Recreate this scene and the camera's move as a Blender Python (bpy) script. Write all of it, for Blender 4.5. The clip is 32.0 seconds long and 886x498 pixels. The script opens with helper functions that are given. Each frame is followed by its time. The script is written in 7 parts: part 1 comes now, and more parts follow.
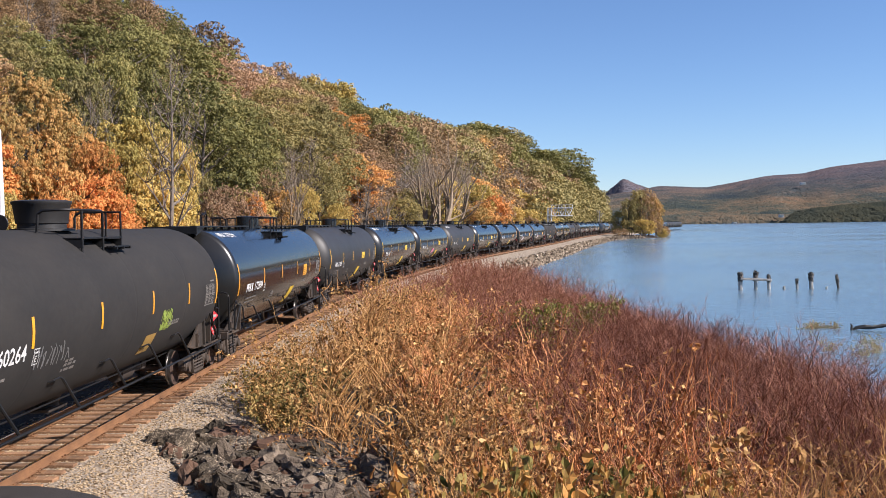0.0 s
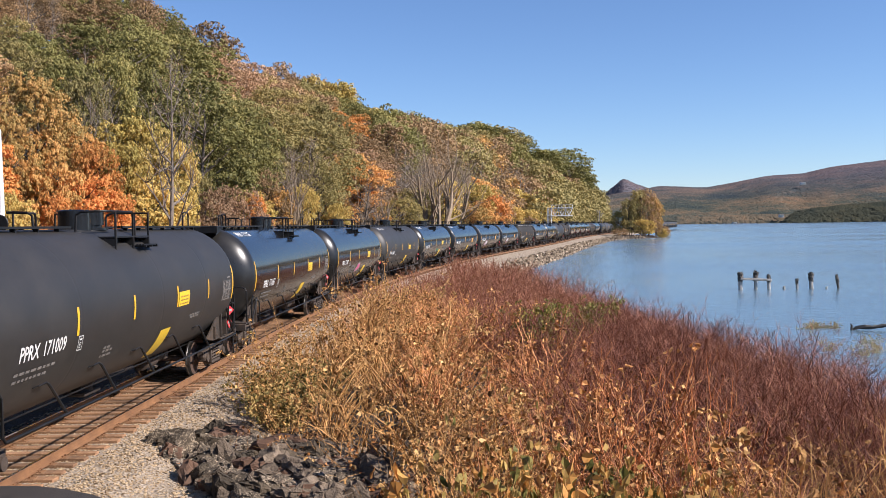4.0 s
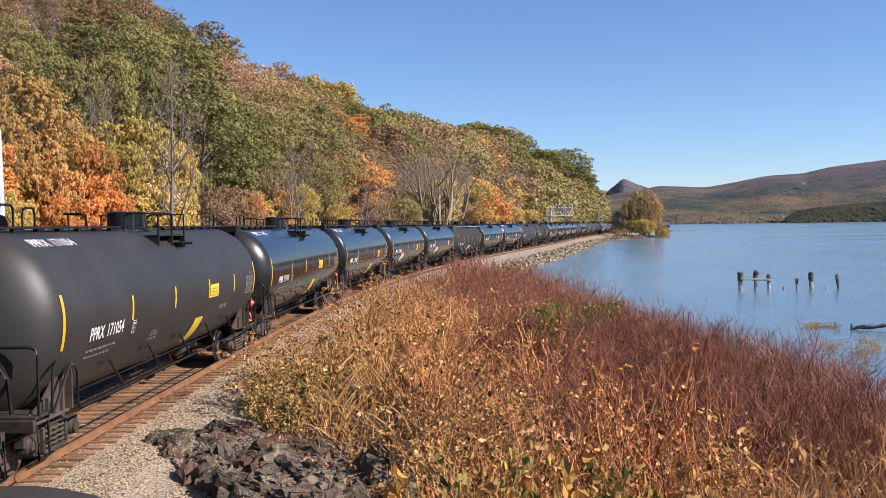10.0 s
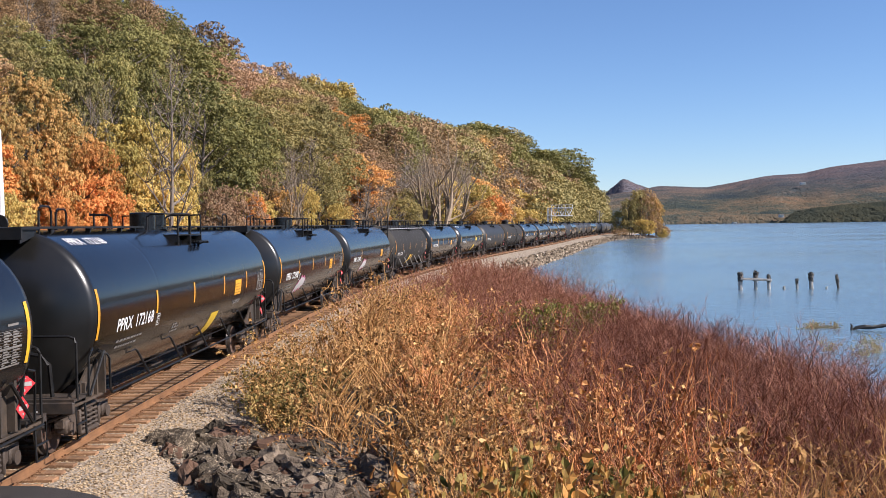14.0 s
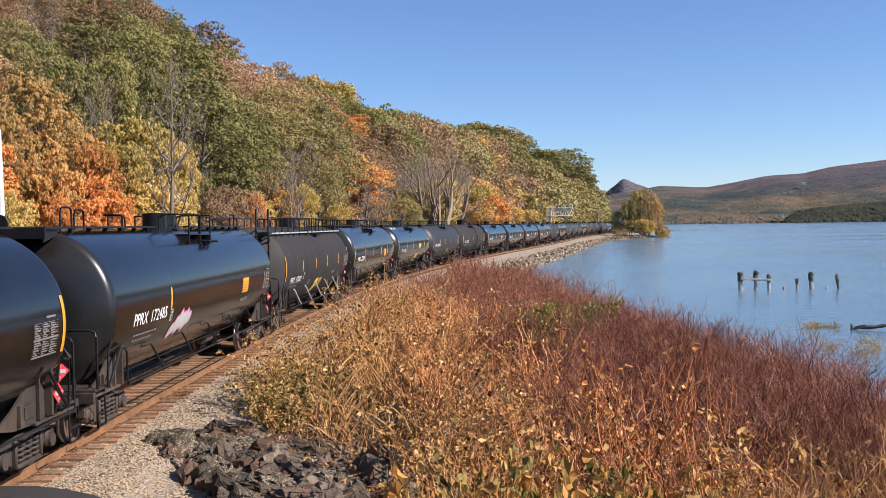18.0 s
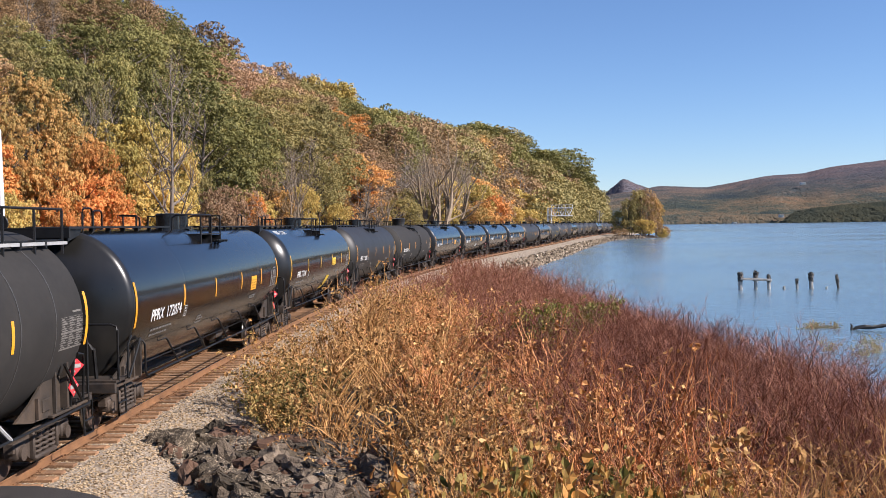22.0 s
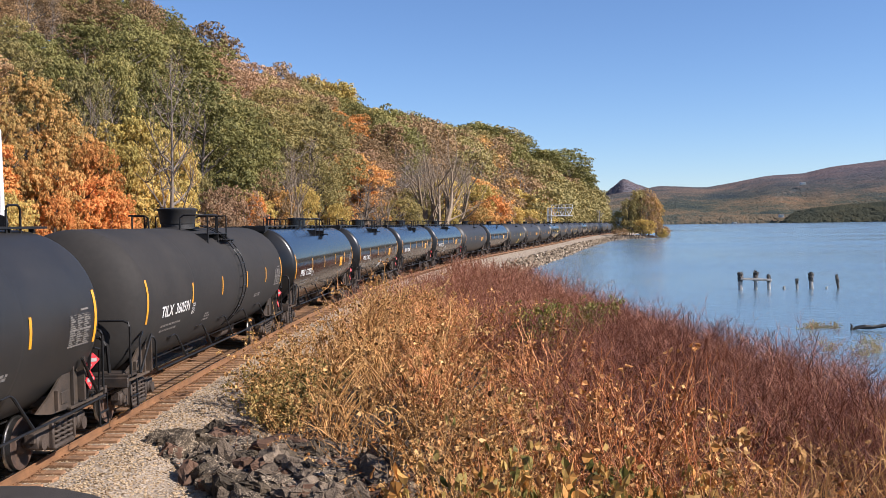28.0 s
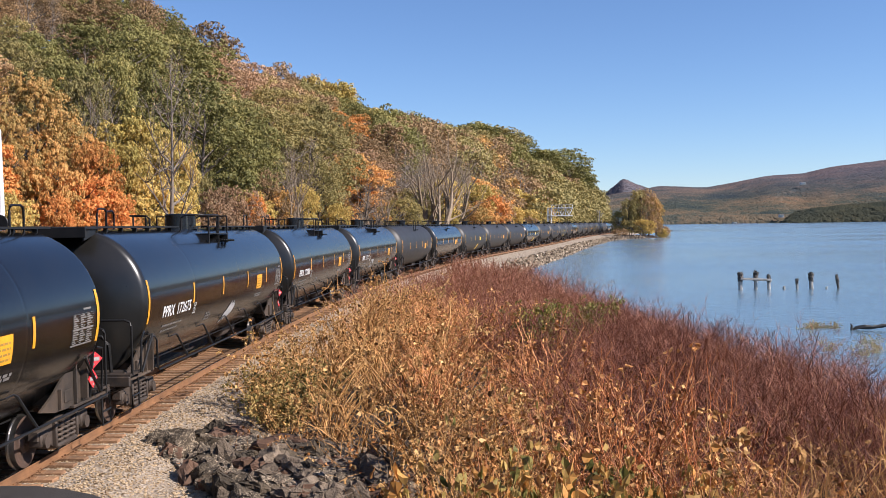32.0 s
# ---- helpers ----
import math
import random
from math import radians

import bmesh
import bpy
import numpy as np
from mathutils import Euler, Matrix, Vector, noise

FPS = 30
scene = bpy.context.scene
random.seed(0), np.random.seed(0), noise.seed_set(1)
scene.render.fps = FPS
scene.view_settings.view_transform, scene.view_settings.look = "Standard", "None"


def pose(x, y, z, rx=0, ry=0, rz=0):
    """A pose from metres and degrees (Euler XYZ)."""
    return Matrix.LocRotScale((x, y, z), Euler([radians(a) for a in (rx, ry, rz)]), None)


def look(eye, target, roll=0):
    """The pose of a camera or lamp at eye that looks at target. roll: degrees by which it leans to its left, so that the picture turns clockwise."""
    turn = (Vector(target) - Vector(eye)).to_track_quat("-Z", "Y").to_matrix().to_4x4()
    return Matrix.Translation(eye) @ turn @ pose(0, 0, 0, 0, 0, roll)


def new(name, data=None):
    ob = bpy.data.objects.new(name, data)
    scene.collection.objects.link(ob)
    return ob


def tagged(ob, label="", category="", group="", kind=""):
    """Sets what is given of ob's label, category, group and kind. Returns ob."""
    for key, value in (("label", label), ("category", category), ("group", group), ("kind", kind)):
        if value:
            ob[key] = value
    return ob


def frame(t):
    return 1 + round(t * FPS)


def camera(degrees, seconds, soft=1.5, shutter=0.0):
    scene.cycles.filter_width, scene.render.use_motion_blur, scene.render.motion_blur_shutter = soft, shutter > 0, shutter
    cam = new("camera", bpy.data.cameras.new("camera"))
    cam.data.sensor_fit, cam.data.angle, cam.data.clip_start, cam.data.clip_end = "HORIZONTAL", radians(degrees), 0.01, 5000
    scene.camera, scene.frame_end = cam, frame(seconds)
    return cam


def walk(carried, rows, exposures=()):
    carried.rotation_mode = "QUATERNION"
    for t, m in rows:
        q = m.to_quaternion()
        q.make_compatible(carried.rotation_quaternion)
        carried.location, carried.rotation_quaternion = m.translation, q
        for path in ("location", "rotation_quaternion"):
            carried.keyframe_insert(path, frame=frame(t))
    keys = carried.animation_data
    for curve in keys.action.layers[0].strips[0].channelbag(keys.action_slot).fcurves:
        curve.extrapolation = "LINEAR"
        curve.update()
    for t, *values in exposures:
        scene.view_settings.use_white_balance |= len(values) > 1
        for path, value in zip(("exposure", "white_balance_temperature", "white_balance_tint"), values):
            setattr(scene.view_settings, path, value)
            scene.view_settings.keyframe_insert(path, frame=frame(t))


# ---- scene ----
# ---- camera: stands still above a grade crossing beside the line ----
EYE = 4.15
cam = camera(48.97, 32.0, soft=0.55)
VIEW = look((0, 0, EYE), (0, 100, EYE - 100 * math.tan(radians(1.408))), -0.8055)
walk(cam, [(0.0, VIEW), (32.0, VIEW)], [(0.0, 0.87, 6180, 17), (32.0, 0.87, 6180, 17)])

# ---- sky and sun ----
SUN_AZ, SUN_EL = 107.0, 36.0          # degrees to the right of the view, and above the horizon
world = bpy.data.worlds.new("sky")
scene.world = world
world.use_nodes = True
wn = world.node_tree.nodes
sky = wn.new("ShaderNodeTexSky")
sky.sky_type, sky.sun_disc = "NISHITA", False
sky.sun_elevation, sky.sun_rotation = radians(SUN_EL), radians(SUN_AZ)
sky.altitude, sky.air_density, sky.dust_density, sky.ozone_density = 200, 0.9, 0.0, 6.0
wn["Background"].inputs["Strength"].default_value = 0.076
world.node_tree.links.new(sky.outputs["Color"], wn["Background"].inputs["Color"])
sun = new("sun", bpy.data.lights.new("sun", "SUN"))
sun.data.energy, sun.data.angle, sun.data.color = 5.0, radians(0.53), (1.0, 0.93, 0.82)
_az, _el = radians(SUN_AZ), radians(SUN_EL)
TO_SUN = Vector((math.sin(_az) * math.cos(_el), math.cos(_az) * math.cos(_el), math.sin(_el)))
sun.matrix_world = look(TO_SUN * 100, (0, 0, 0))


# ---- materials ----
def graph(name):
    m = bpy.data.materials.new(name)
    m.use_nodes = True
    nt = m.node_tree
    return m, nt, nt.nodes["Principled BSDF"]


def ramp_node(nt, stops, fac):
    r = nt.nodes.new("ShaderNodeValToRGB")
    el = r.color_ramp.elements
    while len(el) < len(stops):
        el.new(0.5)
    for e, (p, c) in zip(el, stops):
        e.position, e.color = p, (*c, 1)
    nt.links.new(fac, r.inputs["Fac"])
    return r.outputs["Color"]


def noise_node(nt, vec, scale, detail=4, rough=0.6, stretch=None):
    if stretch:
        mp = nt.nodes.new("ShaderNodeMapping")
        mp.inputs["Scale"].default_value = stretch
        nt.links.new(vec, mp.inputs["Vector"])
        vec = mp.outputs["Vector"]
    n = nt.nodes.new("ShaderNodeTexNoise")
    n.inputs["Scale"].default_value, n.inputs["Detail"].default_value, n.inputs["Roughness"].default_value = scale, detail, rough
    nt.links.new(vec, n.inputs["Vector"])
    return n.outputs["Fac"]


def mixed(nt, a, b, fac, mode="MIX"):
    x = nt.nodes.new("ShaderNodeMix")
    x.data_type, x.blend_type = "RGBA", mode
    for sock, v in ((x.inputs[6], a), (x.inputs[7], b), (x.inputs[0], fac)):
        if isinstance(v, (int, float)):
            sock.default_value = v
        elif isinstance(v, tuple):
            sock.default_value = (*v, 1)
        else:
            nt.links.new(v, sock)
    return x.outputs[2]


def half(nt, sock):
    m = nt.nodes.new("ShaderNodeMath")
    m.operation = "MULTIPLY"
    m.inputs[1].default_value = 0.5
    nt.links.new(sock, m.inputs[0])
    return m.outputs[0]


def surface(name, a, b, scale=4.0, rough=0.7, metal=0.0, bump=0.3, fine=40.0, dirt=None, dirt_amount=0.4,
            vary=0.0, coat=0.0, stretch=None, rough_vary=0.12, coords="Object", bump_dist=0.02, spec=0.5, speckle=None):
    """A procedural surface: two colours by coarse noise, fine grain, optional dirt and a shift for each object."""
    m, nt, bsdf = graph(name)
    tc = nt.nodes.new("ShaderNodeTexCoord")
    vec = tc.outputs[coords]
    coarse = noise_node(nt, vec, scale, 5, 0.6, stretch)
    grain = noise_node(nt, vec, fine, 3, 0.6)
    col = ramp_node(nt, [(0.32, a), (0.68, b)], coarse)
    dark = ramp_node(nt, [(0.25, (0.72, 0.72, 0.72)), (0.75, (1.2, 1.2, 1.2))], grain)
    col = mixed(nt, col, dark, 0.6, "MULTIPLY")
    if dirt:
        big = noise_node(nt, vec, scale * 0.37, 6, 0.65)
        mask = ramp_node(nt, [(0.45, (0, 0, 0)), (0.68, (dirt_amount,) * 3)], big)
        col = mixed(nt, col, dirt, mask)
    if speckle:
        vo = nt.nodes.new("ShaderNodeTexVoronoi")
        vo.inputs["Scale"].default_value = 42
        nt.links.new(vec, vo.inputs["Vector"])
        sp = nt.nodes.new("ShaderNodeSeparateColor")
        nt.links.new(vo.outputs["Color"], sp.inputs[0])
        patch_n = noise_node(nt, vec, 2.2, 3, 0.6)
        ad = nt.nodes.new("ShaderNodeMath")
        nt.links.new(sp.outputs[0], ad.inputs[0])
        nt.links.new(patch_n, ad.inputs[1])
        col = mixed(nt, col, speckle, ramp_node(nt, [(0.0, (0, 0, 0)), (0.60, (0.0, 0.0, 0.0)), (0.72, (0.85, 0.85, 0.85))], half(nt, ad.outputs[0])))
    if vary:
        oi = nt.nodes.new("ShaderNodeObjectInfo")
        tone = ramp_node(nt, [(0.0, (1 - vary,) * 3), (1.0, (1 + vary,) * 3)], oi.outputs["Random"])
        col = mixed(nt, col, tone, 1.0, "MULTIPLY")
    nt.links.new(col, bsdf.inputs["Base Color"])
    mr = nt.nodes.new("ShaderNodeMapRange")
    mr.inputs["To Min"].default_value, mr.inputs["To Max"].default_value = max(0.02, rough - rough_vary), min(1, rough + rough_vary)
    nt.links.new(coarse, mr.inputs["Value"])
    nt.links.new(mr.outputs["Result"], bsdf.inputs["Roughness"])
    bsdf.inputs["Metallic"].default_value = metal
    bsdf.inputs["Coat Weight"].default_value = coat
    bsdf.inputs["Coat Roughness"].default_value = 0.06
    bsdf.inputs["Specular IOR Level"].default_value = spec
    if bump:
        bp = nt.nodes.new("ShaderNodeBump")
        bp.inputs["Strength"].default_value, bp.inputs["Distance"].default_value = bump, bump_dist
        nt.links.new(grain, bp.inputs["Height"])
        nt.links.new(bp.outputs["Normal"], bsdf.inputs["Normal"])
    return m


def foliage(name, stops, translucent=0.42, rough=0.6, single=0.65, shift=0.18, clump=0.0):
    """Leaves: a colour from the ramp by leaf, by bough (clump) and by plant, a tone for each plant, light shining through."""
    m, nt, bsdf = graph(name)
    out = nt.nodes["Material Output"]
    geo = nt.nodes.new("ShaderNodeNewGeometry")
    oi = nt.nodes.new("ShaderNodeObjectInfo")

    def scaled(sock, k, plus=None):
        n = nt.nodes.new("ShaderNodeMath")
        n.operation = "MULTIPLY_ADD"
        n.inputs[1].default_value, n.inputs[2].default_value = k, 0.0
        nt.links.new(sock, n.inputs[0])
        if plus is not None:
            nt.links.new(plus, n.inputs[2])
        return n.outputs[0]

    mix = scaled(oi.outputs["Random"], 1 - single - clump)
    mix = scaled(geo.outputs["Random Per Island"], single, mix)
    if clump:
        tc = nt.nodes.new("ShaderNodeTexCoord")
        mr = nt.nodes.new("ShaderNodeMapRange")
        mr.inputs["From Min"].default_value, mr.inputs["From Max"].default_value = 0.32, 0.68
        nt.links.new(noise_node(nt, tc.outputs["Object"], 0.42, 3, 0.55), mr.inputs["Value"])
        mix = scaled(mr.outputs["Result"], clump, mix)
    col = ramp_node(nt, stops, mix)
    tone = ramp_node(nt, [(0.0, (1 - shift,) * 3), (1.0, (1 + shift,) * 3)], oi.outputs["Random"])
    col = mixed(nt, col, tone, 1.0, "MULTIPLY")
    nt.links.new(col, bsdf.inputs["Base Color"])
    bsdf.inputs["Roughness"].default_value = rough
    bsdf.inputs["Specular IOR Level"].default_value = 0.25
    tr = nt.nodes.new("ShaderNodeBsdfTranslucent")
    nt.links.new(col, tr.inputs["Color"])
    mx = nt.nodes.new("ShaderNodeMixShader")
    mx.inputs[0].default_value = translucent
    nt.links.new(bsdf.outputs[0], mx.inputs[1])
    nt.links.new(tr.outputs[0], mx.inputs[2])
    nt.links.new(mx.outputs[0], out.inputs["Surface"])
    return m


BLACK_GLOSS = surface("glossy_black_paint", (0.0036, 0.0037, 0.0041), (0.0070, 0.0067, 0.0065), 1.1, 0.20, 0, 0.02, 6, (0.012, 0.0098, 0.0082), 0.35, 0.25, 0.20, rough_vary=0.05, bump_dist=0.01)
BLACK_MATTE = surface("matte_grey_black_paint", (0.01544, 0.01455, 0.01366), (0.02138, 0.0199, 0.01841), 0.9, 0.52, 0, 0.03, 8, (0.04158, 0.03445, 0.02732), 0.4, 0.2, 0.0, rough_vary=0.06, bump_dist=0.01)
BLACK_FLAT = surface("flat_sooty_grey_paint", (0.01505, 0.01379, 0.01254), (0.02107, 0.01906, 0.01705), 0.9, 0.78, 0, 0.03, 8, (0.03511, 0.02909, 0.02307), 0.3, 0.2, 0.0, rough_vary=0.06, bump_dist=0.01, spec=0.3)
STEEL_DARK = surface("dark_sooty_steel", (0.01693, 0.01386, 0.01188), (0.03762, 0.02859, 0.02218), 5, 0.62, 0, 0.15, 40, (0.09405, 0.05631, 0.03168), 0.5, 0.2)
PIPE_BLACK = surface("black_painted_pipe", (0.0045, 0.0045, 0.0045), (0.009, 0.0085, 0.008), 6, 0.48, 0, 0.05, 60, (0.024, 0.018, 0.014), 0.3, spec=0.35)
BOGIE_MAT = surface("grimy_brown_cast_steel", (0.02902, 0.02, 0.01432), (0.06028, 0.04084, 0.02786), 5, 0.75, 0, 0.4, 45, (0.07144, 0.05002, 0.03483), 0.5, 0.25)
WHEEL_MAT = surface("rusty_wheel_plate", (0.05775, 0.03465, 0.02475), (0.1072, 0.06187, 0.0396), 5, 0.7, 0.1, 0.25, 40, (0.02475, 0.02145, 0.0198), 0.6, 0.3)
TREAD_MAT = surface("worn_bright_tread", (0.252, 0.243, 0.234), (0.36, 0.342, 0.324), 8, 0.32, 1.0, 0.05, 60)
YELLOW_TAPE = surface("yellow_reflective_tape", (0.576, 0.32, 0.012), (0.68, 0.4, 0.024), 9, 0.4, 0, 0.05, 50, (0.32, 0.2, 0.064), 0.3, 0.12)
YELLOW_SIGN = surface("yellow_decal", (0.64, 0.416, 0.016), (0.688, 0.464, 0.032), 5, 0.4, 0, 0.05, 50, (0.48, 0.32, 0.08), 0.2)
WHITE_PAINT = surface("white_stencil_paint", (0.496, 0.488, 0.464), (0.624, 0.616, 0.592), 12, 0.6, 0, 0.05, 70, (0.32, 0.296, 0.264), 0.4)
HEAD_GREY = surface("grey_weathered_tank_head", (0.026, 0.0243, 0.0222), (0.038, 0.0352, 0.0316), 0.9, 0.8, 0, 0.03, 8, (0.058, 0.050, 0.041), 0.4, 0.2, 0.0, rough_vary=0.06, bump_dist=0.01, spec=0.3)
DIM_WHITE = surface("worn_white_stencil", (0.1024, 0.0912, 0.0812), (0.192, 0.1763, 0.154), 14, 0.65, 0, 0.05, 70)
RED_SIGN = surface("red_hazard_placard", (0.496, 0.016, 0.024), (0.576, 0.032, 0.04), 9, 0.4, 0, 0.05, 50, (0.4, 0.16, 0.144), 0.3)
RAIL_RUST = surface("rusty_rail_side", (0.138, 0.06231, 0.02453), (0.2345, 0.1117, 0.04531), 3, 0.8, 0, 0.3, 50, (0.08276, 0.0474, 0.024), 0.5)
RAIL_HEAD = surface("polished_rail_head", (0.315, 0.297, 0.279), (0.45, 0.423, 0.396), 5, 0.25, 1.0, 0.03, 60)
TIE_WOOD = surface("weathered_creosoted_timber", (0.1663, 0.08494, 0.04093), (0.3142, 0.1737, 0.08725), 5, 0.85, 0, 0.5, 60, (0.05544, 0.03475, 0.02107), 0.6, 0.3, stretch=(1, 9, 9))
ASPHALT = surface("broken_asphalt", (0.03384, 0.02671, 0.01829), (0.09023, 0.06903, 0.04649), 5, 0.9, 0, 0.9, 26, (0.07519, 0.05211, 0.03065), 0.6, 0.35, bump_dist=0.06, spec=0.25)
ASPHALT_STONY = surface("broken_asphalt_showing_gravel", (0.0672, 0.05292, 0.03784), (0.147, 0.1137, 0.08008), 9, 0.93, 0, 1.0, 38, (0.1519, 0.1152, 0.07996), 0.6, 0.35, bump_dist=0.05, spec=0.2, speckle=(0.483, 0.3822, 0.264))
ASPHALT_BROWN = surface("brown_stained_asphalt", (0.08204, 0.04217, 0.02291), (0.1306, 0.06801, 0.03819), 6, 0.92, 0, 0.4, 55, (0.04477, 0.034, 0.02455), 0.5, 0.2)
ASPHALT_DUSTY = surface("dusty_grey_brown_asphalt", (0.125, 0.092, 0.064), (0.225, 0.172, 0.122), 6, 0.93, 0, 0.9, 30, (0.07, 0.058, 0.047), 0.6, 0.3, bump_dist=0.05, spec=0.2)
ROAD_MAT = surface("smooth_dark_asphalt_road", (0.02112, 0.01782, 0.0165), (0.033, 0.02838, 0.02574), 3, 0.8, 0, 0.35, 120, (0.0495, 0.0396, 0.033), 0.4)
BARK_GREY = surface("grey_bark", (0.1056, 0.0891, 0.0726), (0.198, 0.1716, 0.1452), 6, 0.9, 0, 0.5, 40, (0.0528, 0.0429, 0.033), 0.5, 0.25)
BARK_MID = surface("grey_brown_bark", (0.1373, 0.1109, 0.08686), (0.264, 0.2128, 0.1681), 6, 0.9, 0, 0.5, 40, (0.06336, 0.0495, 0.03696), 0.5, 0.25)
BARK_PALE = surface("pale_tan_bark", (0.2138, 0.1557, 0.1001), (0.3421, 0.2574, 0.1732), 6, 0.9, 0, 0.5, 40, (0.114, 0.07942, 0.04871), 0.5, 0.25)
BARK_DARK = surface("dark_bark", (0.0363, 0.0297, 0.02376), (0.0858, 0.0693, 0.0561), 6, 0.9, 0, 0.5, 40, None, 0, 0.25)
PILE_WOOD = surface("rotten_grey_timber", (0.0396, 0.03432, 0.0297), (0.1122, 0.099, 0.0858), 5, 0.9, 0, 0.6, 30, (0.0132, 0.01188, 0.01056), 0.7, 0.3, bump_dist=0.04)
PILE_PALE = surface("bird_whitened_timber", (0.33, 0.3102, 0.2838), (0.462, 0.4422, 0.4092), 6, 0.85, 0, 0.4, 30, (0.132, 0.1188, 0.099), 0.6, 0.2)
GALV = surface("galvanised_steel", (0.33, 0.33, 0.3234), (0.4224, 0.4158, 0.4026), 5, 0.5, 0.2, 0.1, 40, (0.231, 0.2178, 0.198), 0.3)
WHITE_MAST = surface("white_painted_mast", (0.576, 0.576, 0.56), (0.656, 0.648, 0.632), 4, 0.5, 0, 0.05, 40, (0.44, 0.424, 0.4), 0.3)

GREEN_LEAF = foliage("green_leaves", [(0.0, (0.1167, 0.1163, 0.03657)), (0.5, (0.2254, 0.2051, 0.06291)), (1.0, (0.3713, 0.2939, 0.09949))], 0.2, single=0.22, shift=0.2, clump=0.38)
OLIVE_LEAF = foliage("olive_leaves", [(0.0, (0.1579, 0.1424, 0.05028)), (0.5, (0.2968, 0.2419, 0.08619)), (1.0, (0.4547, 0.325, 0.1221))], 0.2, single=0.22, shift=0.2, clump=0.38)
YELLOW_LEAF = foliage("yellow_leaves", [(0.0, (0.2959, 0.2655, 0.07255)), (0.4, (0.5152, 0.3842, 0.1088)), (1.0, (0.7015, 0.4746, 0.1572))], 0.3, single=0.22, shift=0.12, clump=0.48)
ORANGE_LEAF = foliage("orange_leaves", [(0.0, (0.3508, 0.2147, 0.07255)), (0.35, (0.57, 0.2881, 0.08464)), (0.7, (0.6905, 0.2768, 0.07859)), (1.0, (0.7453, 0.3503, 0.1148))], 0.28, single=0.25, shift=0.12, clump=0.45)
AMBER_LEAF = foliage("amber_leaves", [(0.0, (0.2184, 0.1842, 0.06278)), (0.35, (0.4501, 0.2933, 0.0949)), (0.7, (0.6882, 0.3615, 0.1168)), (1.0, (0.8206, 0.3888, 0.124))], 0.27, single=0.25, shift=0.12, clump=0.45)
RUST_LEAF = foliage("rust_leaves", [(0.0, (0.1751, 0.1267, 0.06619)), (0.5, (0.3193, 0.2035, 0.09927)), (1.0, (0.4429, 0.2771, 0.1324))], 0.22, single=0.25, shift=0.18, clump=0.40)
ROSE_LEAF = foliage("rose_leaves", [(0.0, (0.2562, 0.1764, 0.09686)), (0.5, (0.394, 0.2406, 0.1367)), (1.0, (0.4827, 0.3207, 0.1709))], 0.22, single=0.25, shift=0.18, clump=0.40)
TAN_LEAF = foliage("dry_tan_leaves", [(0.0, (0.08075, 0.0399, 0.0171)), (0.25, (0.2422, 0.1187, 0.04085)), (0.5, (0.4465, 0.2327, 0.0741)), (0.75, (0.532, 0.3277, 0.1235)), (0.88, (0.19, 0.1377, 0.04275)), (1.0, (0.418, 0.1568, 0.04085))], 0.12)
FRESH_LEAF = foliage("fresh_green_leaves", [(0.0, (0.07488, 0.08143, 0.01685)), (0.5, (0.181, 0.1696, 0.0337)), (1.0, (0.3744, 0.3054, 0.0702))], 0.25)
FADING_LEAF = foliage("fading_green_leaves", [(0.0, (0.060, 0.066, 0.016)), (0.25, (0.20, 0.175, 0.045)), (0.45, (0.42, 0.285, 0.085)), (0.7, (0.55, 0.26, 0.065)), (0.88, (0.26, 0.11, 0.034)), (1.0, (0.56, 0.37, 0.15))], 0.3)
GOLD_DRY = foliage("dry_golden_leaves", [(0.0, (0.1725, 0.069, 0.0276)), (0.35, (0.437, 0.1955, 0.06325)), (0.65, (0.644, 0.3162, 0.1035)), (0.9, (0.644, 0.4197, 0.1667)), (1.0, (0.552, 0.1725, 0.046))], 0.12)
RUSTY_DRY = foliage("dry_rusty_leaves", [(0.0, (0.0858, 0.033, 0.01452)), (0.5, (0.2178, 0.0924, 0.0363)), (1.0, (0.3696, 0.1914, 0.0726))], 0.25)
MIXED_LEAF = foliage("olive_and_tan_leaves", [(0.0, (0.050, 0.050, 0.016)), (0.3, (0.165, 0.135, 0.040)), (0.6, (0.36, 0.245, 0.078)), (1.0, (0.52, 0.345, 0.135))], 0.2)
FLAME_TWIG = foliage("orange_red_stalks", [(0.0, (0.2772, 0.0726, 0.0231)), (0.5, (0.4224, 0.132, 0.0396)), (1.0, (0.4752, 0.2178, 0.0792))], 0.0)
RED_TWIG = foliage("red_brown_twigs", [(0.0, (0.08389, 0.02506, 0.01522)), (0.5, (0.2065, 0.07042, 0.03805)), (1.0, (0.3356, 0.1552, 0.08242))], 0.0, shift=0.12)
ORANGE_TWIG = foliage("orange_twigs", [(0.0, (0.2277, 0.0792, 0.02633)), (0.5, (0.4706, 0.1848, 0.06583)), (1.0, (0.6072, 0.3168, 0.1379))], 0.0)
TAN_STEM = foliage("dry_tan_stems", [(0.0, (0.2429, 0.1125, 0.0363)), (0.5, (0.4706, 0.2432, 0.0792)), (1.0, (0.592, 0.363, 0.1419))], 0.0)
GREY_TWIG = foliage("grey_bare_twigs", [(0.0, (0.1188, 0.0891, 0.0693)), (0.5, (0.198, 0.1531, 0.1241)), (1.0, (0.2772, 0.2178, 0.1683))], 0.0)


